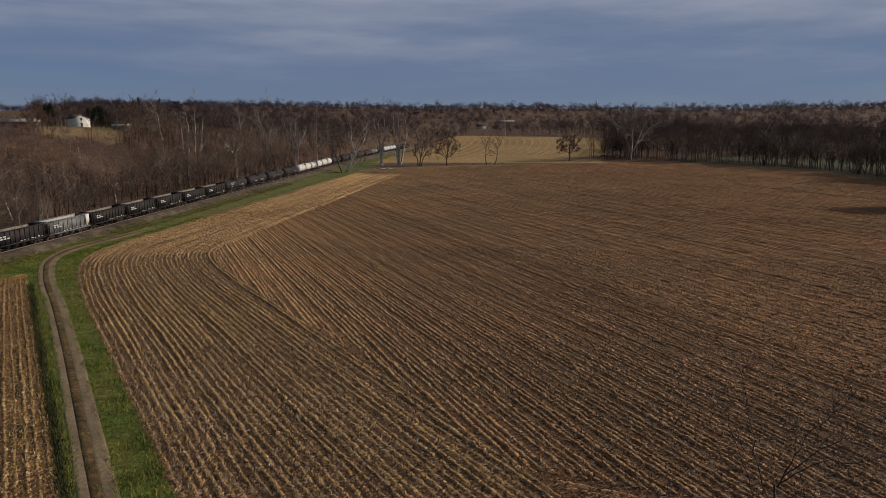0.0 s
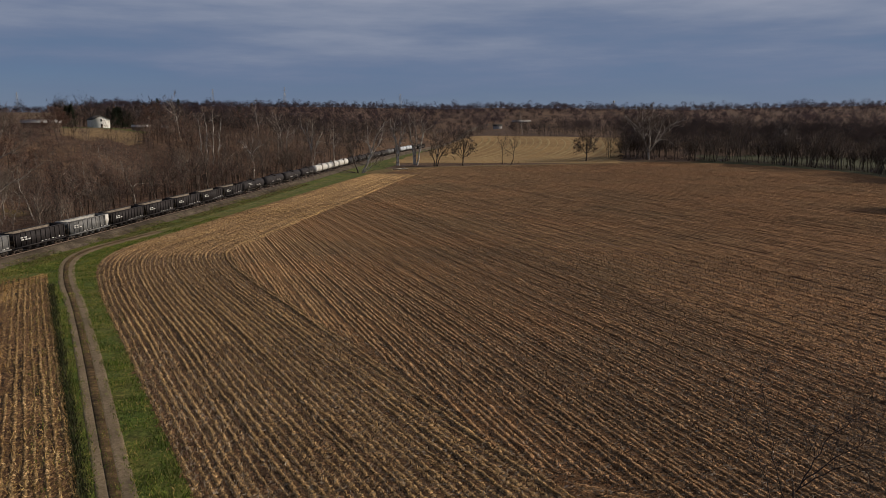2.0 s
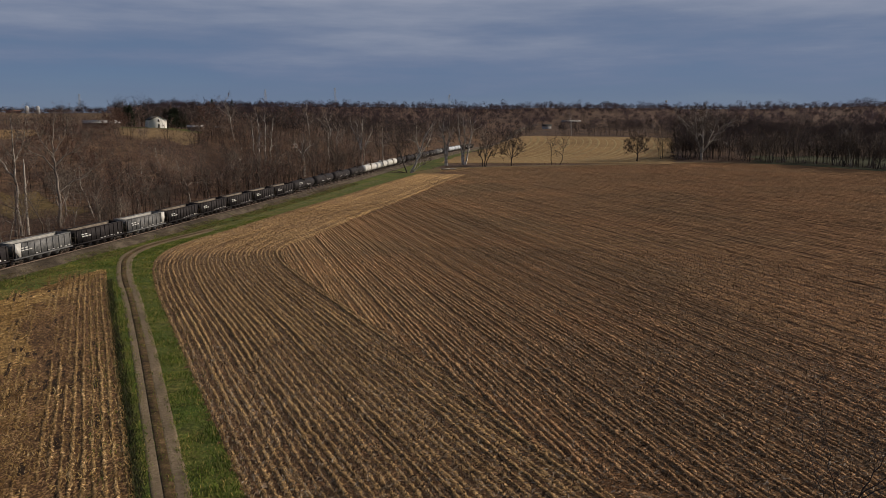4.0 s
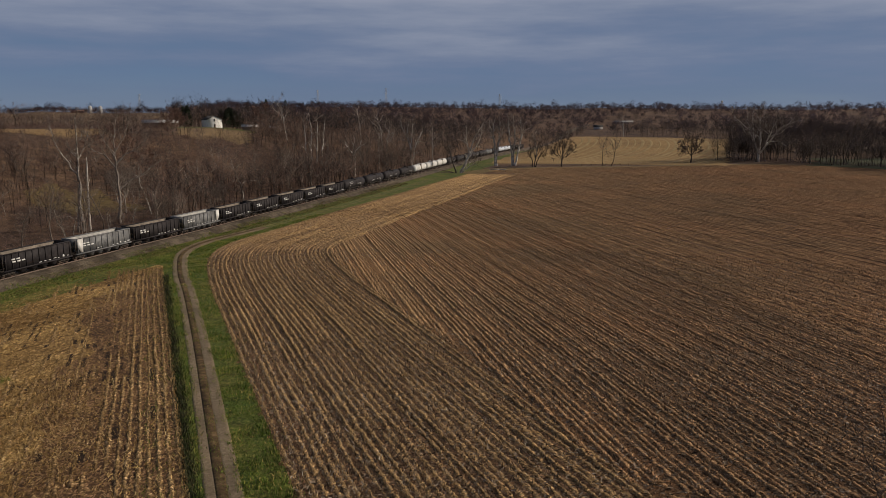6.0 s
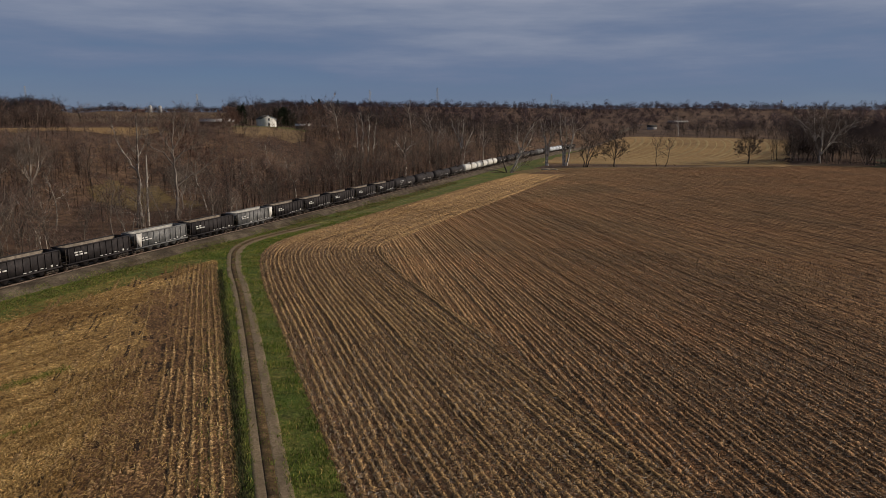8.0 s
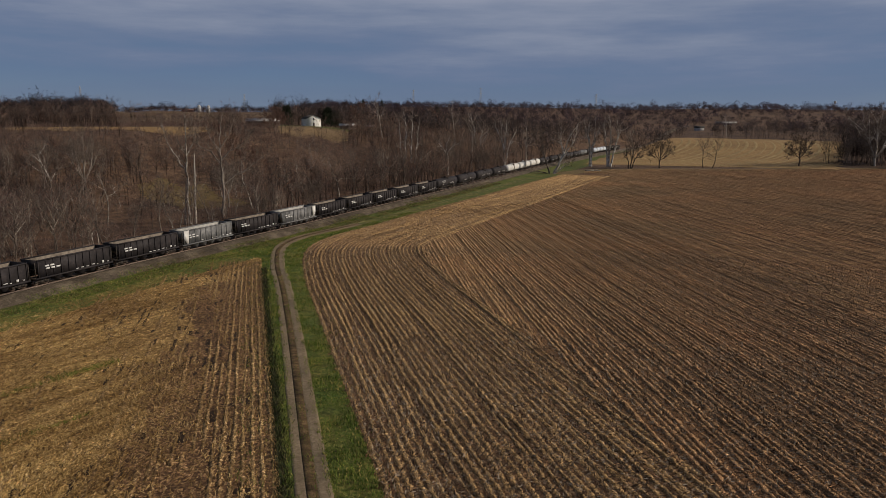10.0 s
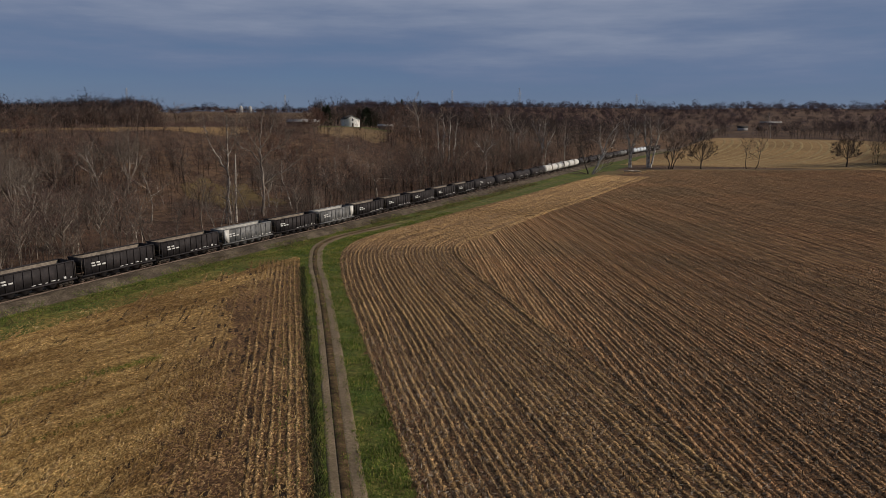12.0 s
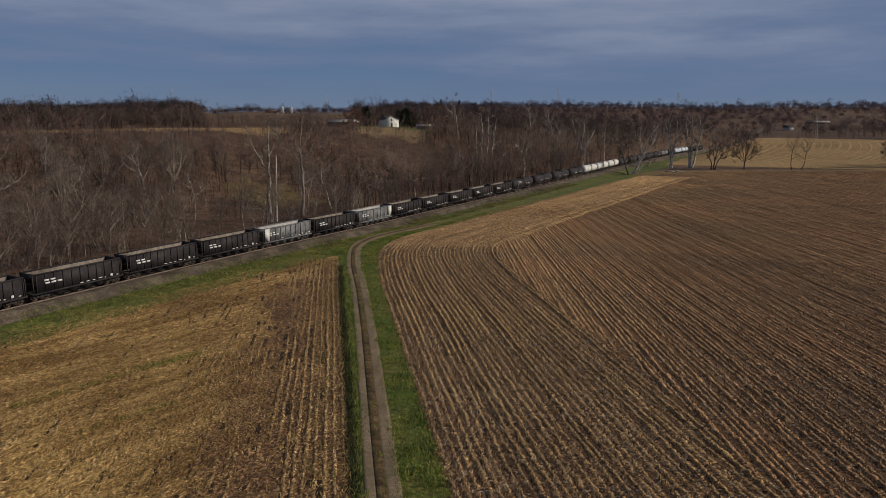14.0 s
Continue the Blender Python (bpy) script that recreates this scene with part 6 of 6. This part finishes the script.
lie = np.array([noise.noise((a * 0.09, b * 0.09, 2.0)) for a, b in zip(x, y)])
k = (away < HEAD + 1) & (rng.random(len(x)) < np.interp(np.hypot(x, y), [65, 110, 190, 330], [0.25, 1.0, 1.0, 0.1]) * np.clip(0.8 + 0.9 * lie + (y - 110) * 0.008, 0.15, 1.0) * np.clip((HEAD + 1 - away) / 4, 0.2, 1))
x, y = x[k], y[k]
size = np.clip(np.hypot(x, y) / 110, 0.8, 1.5)
g.put(*litter(x, y, rng, 0.26 * size, 0.036 * size, 0.6, 0.06))
tagged(g.object("headland_litter", M_HEADFLECK), "tan husks and leaves covering the field's headland", "crop residue", kind="stuff")
g = Geo()
P = np.concatenate(row_points)
rr = np.hypot(P[:, 0], P[:, 1])
P = P[(rr < 150) & (rng.random(len(P)) < np.clip((75 / rr) ** 1.5, 0, 1))]
P = P[rng.integers(0, len(P), 70000)] + rng.normal(0, 0.24, (70000, 2))
g.put(*litter(P[:, 0], P[:, 1], rng, 0.20, 0.030, 0.8, 0.09))
g.put(*stubs(row_points, rng, 0.4, 0.30, 150))
tagged(g.object("corn_residue", M_FLECK), "pale husks and cut stalks scattered over the field", "crop residue", kind="stuff")
g = Geo()
x, y = view_scatter(220000, 24, 54, 42, 150, lambda x, y: inside_poly(LEFT_POLY, x, y), 0.9)
away = (x + 24.3) * -0.866 - (y - 43.8) * 0.5   # metres from the lane-side edge
patchy = np.array([noise.noise((a * 0.06, b * 0.06, 5.0)) for a, b in zip(x, y)])
k = rng.random(len(x)) < np.clip(0.28 + (away - 7) / 13 + 0.8 * patchy, 0.15, 1.0)
x, y = x[k], y[k]
g.put(*litter(x, y, rng, 0.30, 0.028, 0.6))
g.put(*stubs(gold_points, rng, 0.27, 0.34, 140))
tagged(g.object("golden_residue", M_GOLDFLECK), "golden husks and broken stalks lying flat", "crop residue", kind="stuff")


def blades(x, y, z, rng, high, wide):
    n = len(x)
    a = rng.uniform(0, np.pi, n)
    h, w = high * rng.uniform(0.4, 1.5, n), wide * rng.uniform(0.6, 1.4, n)
    b = np.stack([x, y, z], 1)
    s = np.stack([np.cos(a) * w, np.sin(a) * w, 0 * a], 1)
    t = b + np.stack([rng.normal(0, 0.45, n) * h, rng.normal(0, 0.45, n) * h, h], 1)
    return np.stack([b - s, b + s, t], 1).reshape(-1, 3), np.arange(3 * n).reshape(-1, 3)


g = Geo()
n = 120000
u = rng.random(n) ** 1.5 * (len(lane_line[lane_line[:, 1] < 200]) - 60) + 58
off = rng.choice([-1, 1], n) * (0.98 + 4.8 * rng.random(n) ** 1.15)
off = np.where(rng.random(n) < 0.05, rng.uniform(-0.42, 0.42, n), off)
i = u.astype(int)
t = np.gradient(lane_line, axis=0)[i]
t /= np.hypot(t[:, 0], t[:, 1])[:, None]
p = lane_line[i] + np.stack([t[:, 1], -t[:, 0]], 1) * off[:, None] + t * rng.uniform(-0.6, 0.6, n)[:, None] + rng.normal(0, 0.1, (n, 2))
keep = ~(inside_poly(FIELD_POLY, p[:, 0], p[:, 1]) & (rng.random(n) < 0.93)) & ~(inside_poly(LEFT_POLY, p[:, 0], p[:, 1]) & (rng.random(n) < 0.9))
p = p[keep]
patch = np.array([0.5 + noise.noise((a * 0.35, b * 0.35, 0)) for a, b in p])
v, f = blades(p[:, 0], p[:, 1], np.full(len(p), 0.01), rng, 0.26, 0.028)
v[2::3, 2] *= 0.35 + patch
g.put(v, f)
weeds = Geo()
n = 10000
i = rng.integers(85, len(left_line) - 10, n)
q = left_line[i] + rng.normal(0, 0.25, (n, 2)) + np.array([0.866, 0.5]) * rng.uniform(0.0, 0.45, n)[:, None]
weeds.put(*blades(q[:, 0], q[:, 1], np.full(n, 0.0), rng, 0.36, 0.035))
tagged(weeds.object("dark_weeds", M_WEED), "dark green-brown weeds along the golden field's edge", "weeds", kind="stuff")
for x0, y0, x1, y1, wide, count in ((-60.4, 45.0, -55.2, 63.8, 0.35, 900), (-57.3, 57.5, -54.9, 64.8, 0.55, 800), (-50.0, 43.0, -47.2, 51.8, 0.3, 350)):
    patch = Geo()
    u, v = rng.random(count), rng.normal(0, wide, count)
    qx, qy = x0 + (x1 - x0) * u, y0 + (y1 - y0) * u
    ln = math.hypot(x1 - x0, y1 - y0)
    qx, qy = qx - (y1 - y0) / ln * v, qy + (x1 - x0) / ln * v
    patch.put(*blades(qx, qy, np.full(count, 0.02), rng, 0.20, 0.028))
    tagged(patch.object("weed_patch", M_BLADE), "patch of green weeds growing through golden residue", "weeds", kind="stuff")
tagged(g.object("lane_grass", M_BLADE), "tufts of green grass beside the lane", "grass", kind="stuff")
g = Geo()
n = 60000
i = rng.integers(60, 190, n)
t = np.gradient(track_line, axis=0)[i]
t /= np.hypot(t[:, 0], t[:, 1])[:, None]
p = track_line[i] + t * rng.uniform(-1, 1, n)[:, None] + np.stack([t[:, 1], -t[:, 0]], 1) * rng.uniform(4.8, 12.5, n)[:, None]
lane_dist = np.full(len(p), 99.0)
for a, b in lane_line[100:]:
    lane_dist = np.minimum(lane_dist, np.hypot(p[:, 0] - a, p[:, 1] - b))
keep = ~inside_poly(LEFT_POLY, p[:, 0], p[:, 1]) & ~inside_poly(FIELD_POLY, p[:, 0], p[:, 1]) & ((lane_dist > 1.3) | (p[:, 1] > 168 + rng.normal(0, 6, len(p))) & (rng.random(len(p)) < 0.6))
p = p[keep]
g.put(*blades(p[:, 0], p[:, 1], np.interp(np.abs(p[:, 0] - track_x(p[:, 1])), [3.8, 5.5, 8, 11], [0.46, 0.28, 0.11, 0.03]), rng, 0.22, 0.035))
n = 30000
i = rng.integers(96, 230, n)
t = np.gradient(track_line, axis=0)[i]
t /= np.hypot(t[:, 0], t[:, 1])[:, None]
off = 5.0 - 2.2 * rng.random(n) ** 2
p = track_line[i] + t * rng.uniform(-1, 1, n)[:, None] + np.stack([t[:, 1], -t[:, 0]], 1) * off[:, None]
ok = np.array([noise.noise((a * 0.12, b * 0.12, 9.0)) for a, b in p]) > -0.1
p, off = p[ok], off[ok]
g.put(*blades(p[:, 0], p[:, 1], np.interp(off, [2.3, 4.1, 5.5], [1.26, 0.38, 0.28]), rng, 0.24, 0.03))
dry = Geo()
n = 46000
i = rng.integers(40, 260, n)
t = np.gradient(track_line, axis=0)[i]
t /= np.hypot(t[:, 0], t[:, 1])[:, None]
off = rng.uniform(2.9, 7.5, n)
p = track_line[i] + t * rng.uniform(-1, 1, n)[:, None] + np.stack([t[:, 1], -t[:, 0]], 1) * off[:, None]
ok = np.array([noise.noise((a * 0.10, b * 0.10, 6.0)) for a, b in p]) > 0.35 - 0.12 * off
p, off = p[ok], off[ok]
dry.put(*blades(p[:, 0], p[:, 1], np.interp(off, [2.3, 4.1, 5.5, 8], [1.26, 0.40, 0.29, 0.11]), rng, 0.24, 0.035))
tagged(dry.object("dry_bank_grass", M_DRYBLADE), "dull dry grass creeping up the railway bank", "grass", kind="stuff")
tagged(g.object("bank_grass", M_BLADE), "short green grass below the railway bank", "grass", kind="stuff")


# ---- buildings and far objects ----
def house(name, label, az, r, wide, deep, eave, ridge, wall, roof, along=False, windows=2, turn=0.0):
    """A gabled building with its gable (or, along, its long side) to the fields."""
    x, y = polar(az, r)
    root = tagged(new(name), label, "house" if windows else "barn")
    root.matrix_basis = pose(x, y, ground_at(x, y) - 0.3, 0, 0, az + turn + (90 if along else 0))
    w, d = wide / 2, deep / 2
    g = Geo()
    g.put([(-w, -d, 0), (w, -d, 0), (w, -d, eave), (0, -d, ridge), (-w, -d, eave), (-w, d, 0), (w, d, 0), (w, d, eave), (0, d, ridge), (-w, d, eave)],
          [(0, 1, 2, 4), (6, 5, 9, 7), (1, 6, 7, 2), (5, 0, 4, 9)])
    g.f3.append(np.array([(4, 2, 3), (7, 9, 8)]))
    g.m3.append(np.zeros(2, int))
    g.object("wall", wall, parent=root)
    for s in (-1, 1):
        g = Geo()
        e = 0.45
        k = (ridge - eave) / w
        p = [(0, -d - e, ridge + 0.05), (s * (w + e), -d - e, eave - e * k + 0.05), (s * (w + e), d + e, eave - e * k + 0.05), (0, d + e, ridge + 0.05)]
        g.put(p + [(a, b, c + 0.18) for a, b, c in p], [(0, 1, 2, 3), (4, 7, 6, 5), (0, 4, 5, 1), (1, 5, 6, 2), (2, 6, 7, 3), (3, 7, 4, 0)])
        g.object("roof", roof, parent=root)
    for i in range(windows):
        for z in ((1.1, 3.7) if eave > 4 else (1.1,)):
            cx = (i + 0.5) / windows * wide - w
            fr = Geo().box(cx - 0.55, -d - 0.06, z - 0.08, cx + 0.55, -d + 0.02, z + 1.38).object("window", M_SIDING, parent=root)
            Geo().box(cx - 0.45, -d - 0.075, z, cx + 0.45, -d - 0.05, z + 1.3).object("pane", M_GLASS, parent=fr)
    if windows:
        g = Geo().box(-0.5, -d - 0.07, 0, 0.5, -d + 0.02, 2.1)
        g.object("door", M_BARN, parent=root)
    else:
        Geo().box(-1.6, -d - 0.07, 0, 1.6, -d + 0.02, 2.8).object("door", M_ROOF, parent=root)
    return root


house("white_house", "white two-storey gabled house on the slope", 25.9, 456, 8.8, 10, 4.7, 6.7, M_SIDING, M_ROOF, windows=1, turn=18)
house("long_barn", "long low barn with pale metal roof", 29.4, 452, 9, 19, 3.0, 4.4, M_BARN, M_METALROOF, along=True, windows=0)
house("white_shed", "low shed with pale roof beside the house", 23.2, 448, 5, 9, 2.6, 3.6, M_BARN, M_METALROOF, along=True, windows=0)
house("small_shed", "small pale-roofed shed among bare trees", 21.5, 470, 4, 5, 2.6, 3.6, M_BARN, M_METALROOF, along=True, windows=0)
house("far_house", "distant pale house among the woods", -2.9, 930, 7, 11, 3.4, 5.4, M_METALROOF, M_ROOF, along=True, windows=2)
house("far_barn", "distant long barn with pale roof on the hill", -4.7, 1080, 8, 26, 2.4, 4.2, M_BARN, M_METALROOF, along=True, windows=0)
house("hill_barn", "distant dull red farm barn on the skyline", 34.7, 1520, 9, 22, 3.5, 6, M_REDROOF, M_REDROOF, along=True, windows=0)
for az in (33.25, 33.9):
    x, y = polar(az, 1510)
    s = tagged(new("silo"), "pale round farm silo on the skyline", "silo", "silos of the hill farm")
    s.location = (x, y, ground_at(x, y) - 0.5)
    Geo().rod((0, 0, 0), (0, 0, 12), 3.4, 3.4, 20).object("silo_wall", M_GALV, parent=s)
    g = Geo()
    g.rod((0, 0, 12), (0, 0, 14.0), 3.4, 1.6, 20)
    g.rod((0, 0, 14.0), (0, 0, 14.8), 1.6, 0.3, 20)
    g.object("dome", M_METALROOF, parent=s)


def pylon(az, r, high):
    x, y = polar(az, r)
    s = tagged(new("pylon"), "distant steel lattice power pylon on the ridge", "pylon", "pylons on the ridge")
    s.location = (x, y, ground_at(x, y) - 0.5)
    s.rotation_euler = (0, 0, radians(az + 25))
    g = Geo()
    base, top = 3.2, 0.6
    for sx in (-1, 1):
        for sy in (-1, 1):
            g.rod((sx * base, sy * base, 0), (sx * top, sy * top, high), 0.22, 0.16, 4)
    for k in range(7):
        a, b = high * k / 7, high * (k + 1) / 7
        wa, wb = base + (top - base) * k / 7, base + (top - base) * (k + 1) / 7
        for sy in (-1, 1):
            g.rod((-wa, sy * wa, a), (wb, sy * wb, b), 0.1, 0.1, 3)
            g.rod((wa, sy * wa, a), (-wb, sy * wb, b), 0.1, 0.1, 3)
    g.object("tower", M_GALV, parent=s)
    for z, w in ((0.72, 6.0), (0.85, 5.0), (0.97, 4.0)):
        g = Geo()
        g.rod((-w, 0, high * z), (w, 0, high * z), 0.16, 0.16, 4)
        g.object("cross_arm", M_GALV, parent=s)
    return s


for az, r, h in ((13.1, 1750, 44), (18.2, 1800, 42), (30.7, 1850, 46), (41.6, 1800, 42), (4.5, 1800, 36)):
    pylon(az, r, h)
x, y = polar(-11.5, 1900)
s = tagged(new("water_tower"), "distant pale water tower above the woods", "water tower")
s.location = (x, y, ground_at(x, y))
s.scale = (0.62, 0.62, 0.72)
g = Geo()
g.rod((0, 0, 0), (0, 0, 30), 1.0, 0.9, 10)
g.object("stem", M_GALV, parent=s)
g = Geo()
for a, b, c, e in ((28, 30.5, 1.0, 4.2), (30.5, 34, 4.2, 4.2), (34, 36, 4.2, 0.6)):
    g.rod((0, 0, a), (0, 0, b), c, e, 16)
g.object("tank", M_SIDING, parent=s)


def conifer(seed, height, label):
    rng = np.random.default_rng(seed)
    root = tagged(new("conifer_tree"), label, "tree")
    Geo().rod((0, 0, -0.2), (0, 0, height), height * 0.02, 0.03, 7).object("trunk", M_BARK, parent=root)
    g = Geo()
    n = 1500
    t = rng.random(n) ** 0.8
    rad = (1 - t) ** 0.7 * height * 0.27 * rng.uniform(0.25, 1.0, n)
    a = rng.uniform(0, 2 * np.pi, n)
    p = np.stack([np.cos(a) * rad, np.sin(a) * rad, 0.8 + t * (height - 0.8)], 1)
    o = np.stack([np.cos(a), np.sin(a), rng.uniform(-0.5, 0.2, n)], 1) * rng.uniform(0.5, 1.1, n)[:, None]
    w = np.stack([-np.sin(a), np.cos(a), rng.normal(0, 0.3, n)], 1) * 0.28
    g.put(np.stack([p - w, p + w, p + o], 1).reshape(-1, 3), np.arange(3 * n).reshape(-1, 3))
    g.object("crown", M_CONIFER, parent=root)
    return root


fir = conifer(4, 12, "dark green conifer beside the white house")
for az, r, s in ((27.55, 468, 1.05), (27.85, 476, 1.0), (24.85, 470, 0.95), (24.5, 474, 1.0), (24.2, 478, 0.9), (24.65, 482, 1.05), (25.2, 484, 0.95), (23.9, 484, 0.8), (28.3, 520, 1.0), (16.4, 900, 1.3), (22.0, 1500, 1.5), (20.6, 1520, 1.4)):
    plant(fir, *polar(az, r), az * 10, s)

g = Geo()
g.rod((-4.2, 0, 0.34), (0.5, 0.3, 0.36), 0.34, 0.30, 9)
g.rod((0.5, 0.3, 0.36), (4.0, 0.1, 0.33), 0.30, 0.2, 9)
g.rod((1.2, 0.3, 0.4), (2.2, 1.4, 0.9), 0.13, 0.05, 6)
log = tagged(g.object("fallen_log", M_LOG), "bleached fallen log lying at the field edge", "log")
log.matrix_world = pose(-30.7, 388, 0.0, 0, 0, 8)
r = np.random.default_rng(77)
g = Geo()
for k in range(7):
    p = np.array([0.0, r.normal(0, 0.5), 0.25])
    d = np.array([-1.0, r.normal(0, 0.28), 0.06 + 0.05 * k])
    w = 0.16 - 0.012 * k
    for i in range(5):
        q = p + d / np.linalg.norm(d) * r.uniform(1.3, 2.4)
        q[2] = max(q[2], 0.12)
        g.rod(p, q, w, w * 0.75, 6, i == 4)
        if i > 1:
            g.rod(q, q + np.array([-r.uniform(0.6, 1.6), r.normal(0, 0.8), r.uniform(0.1, 0.8)]), w * 0.5, 0.015, 4)
        p, w = q, w * 0.75
        d = d + r.normal(0, 0.22, 3) * np.array([0.4, 1, 0.5])
limb = tagged(g.object("fallen_branch", M_BARK), "dark fallen branches lying on the grass bank", "branch")
limb.matrix_world = pose(-50.5, 362.0, 0.0, 0, 0, 20)


# ---- sleepers, the ones nearest the lane as pieces ----
bm_s = Geo().box(-1.3, -0.11, -0.26, 1.3, 0.11, -0.145).mesh("sleeper", M_SLEEPER)
s_len = np.concatenate([[0], np.cumsum(np.hypot(*np.diff(track_line, axis=0).T))])
a0 = float(np.interp(55, track_line[:, 1], s_len))
rest = Geo()
for k in range(760):
    a = a0 + 0.56 * k
    px, py = np.interp(a, s_len, track_line[:, 0]), np.interp(a, s_len, track_line[:, 1])
    qx, qy = np.interp(a + 1, s_len, track_line[:, 0]), np.interp(a + 1, s_len, track_line[:, 1])
    yaw = math.atan2(-(qx - px), qy - py)
    z = float(bed_z(np.array([py]))[0])
    if k < 290:
        ob = new("sleeper", bm_s)
        ob.parent = rails
        ob.location, ob.rotation_euler = (px, py, z), (0, 0, yaw)
    else:
        c, s = math.cos(yaw), math.sin(yaw)
        v = [(px + c * u - s * w, py + s * u + c * w, z + h) for h in (-0.26, -0.145) for w in (-0.11, 0.11) for u in (-1.3, 1.3)]
        rest.put(v, [(0, 2, 3, 1), (4, 5, 7, 6), (0, 1, 5, 4), (2, 6, 7, 3), (0, 4, 6, 2), (1, 3, 7, 5)])
tagged(rest.object("far_sleepers", M_SLEEPER, parent=rails), "row of dark timber sleepers", kind="stuff")
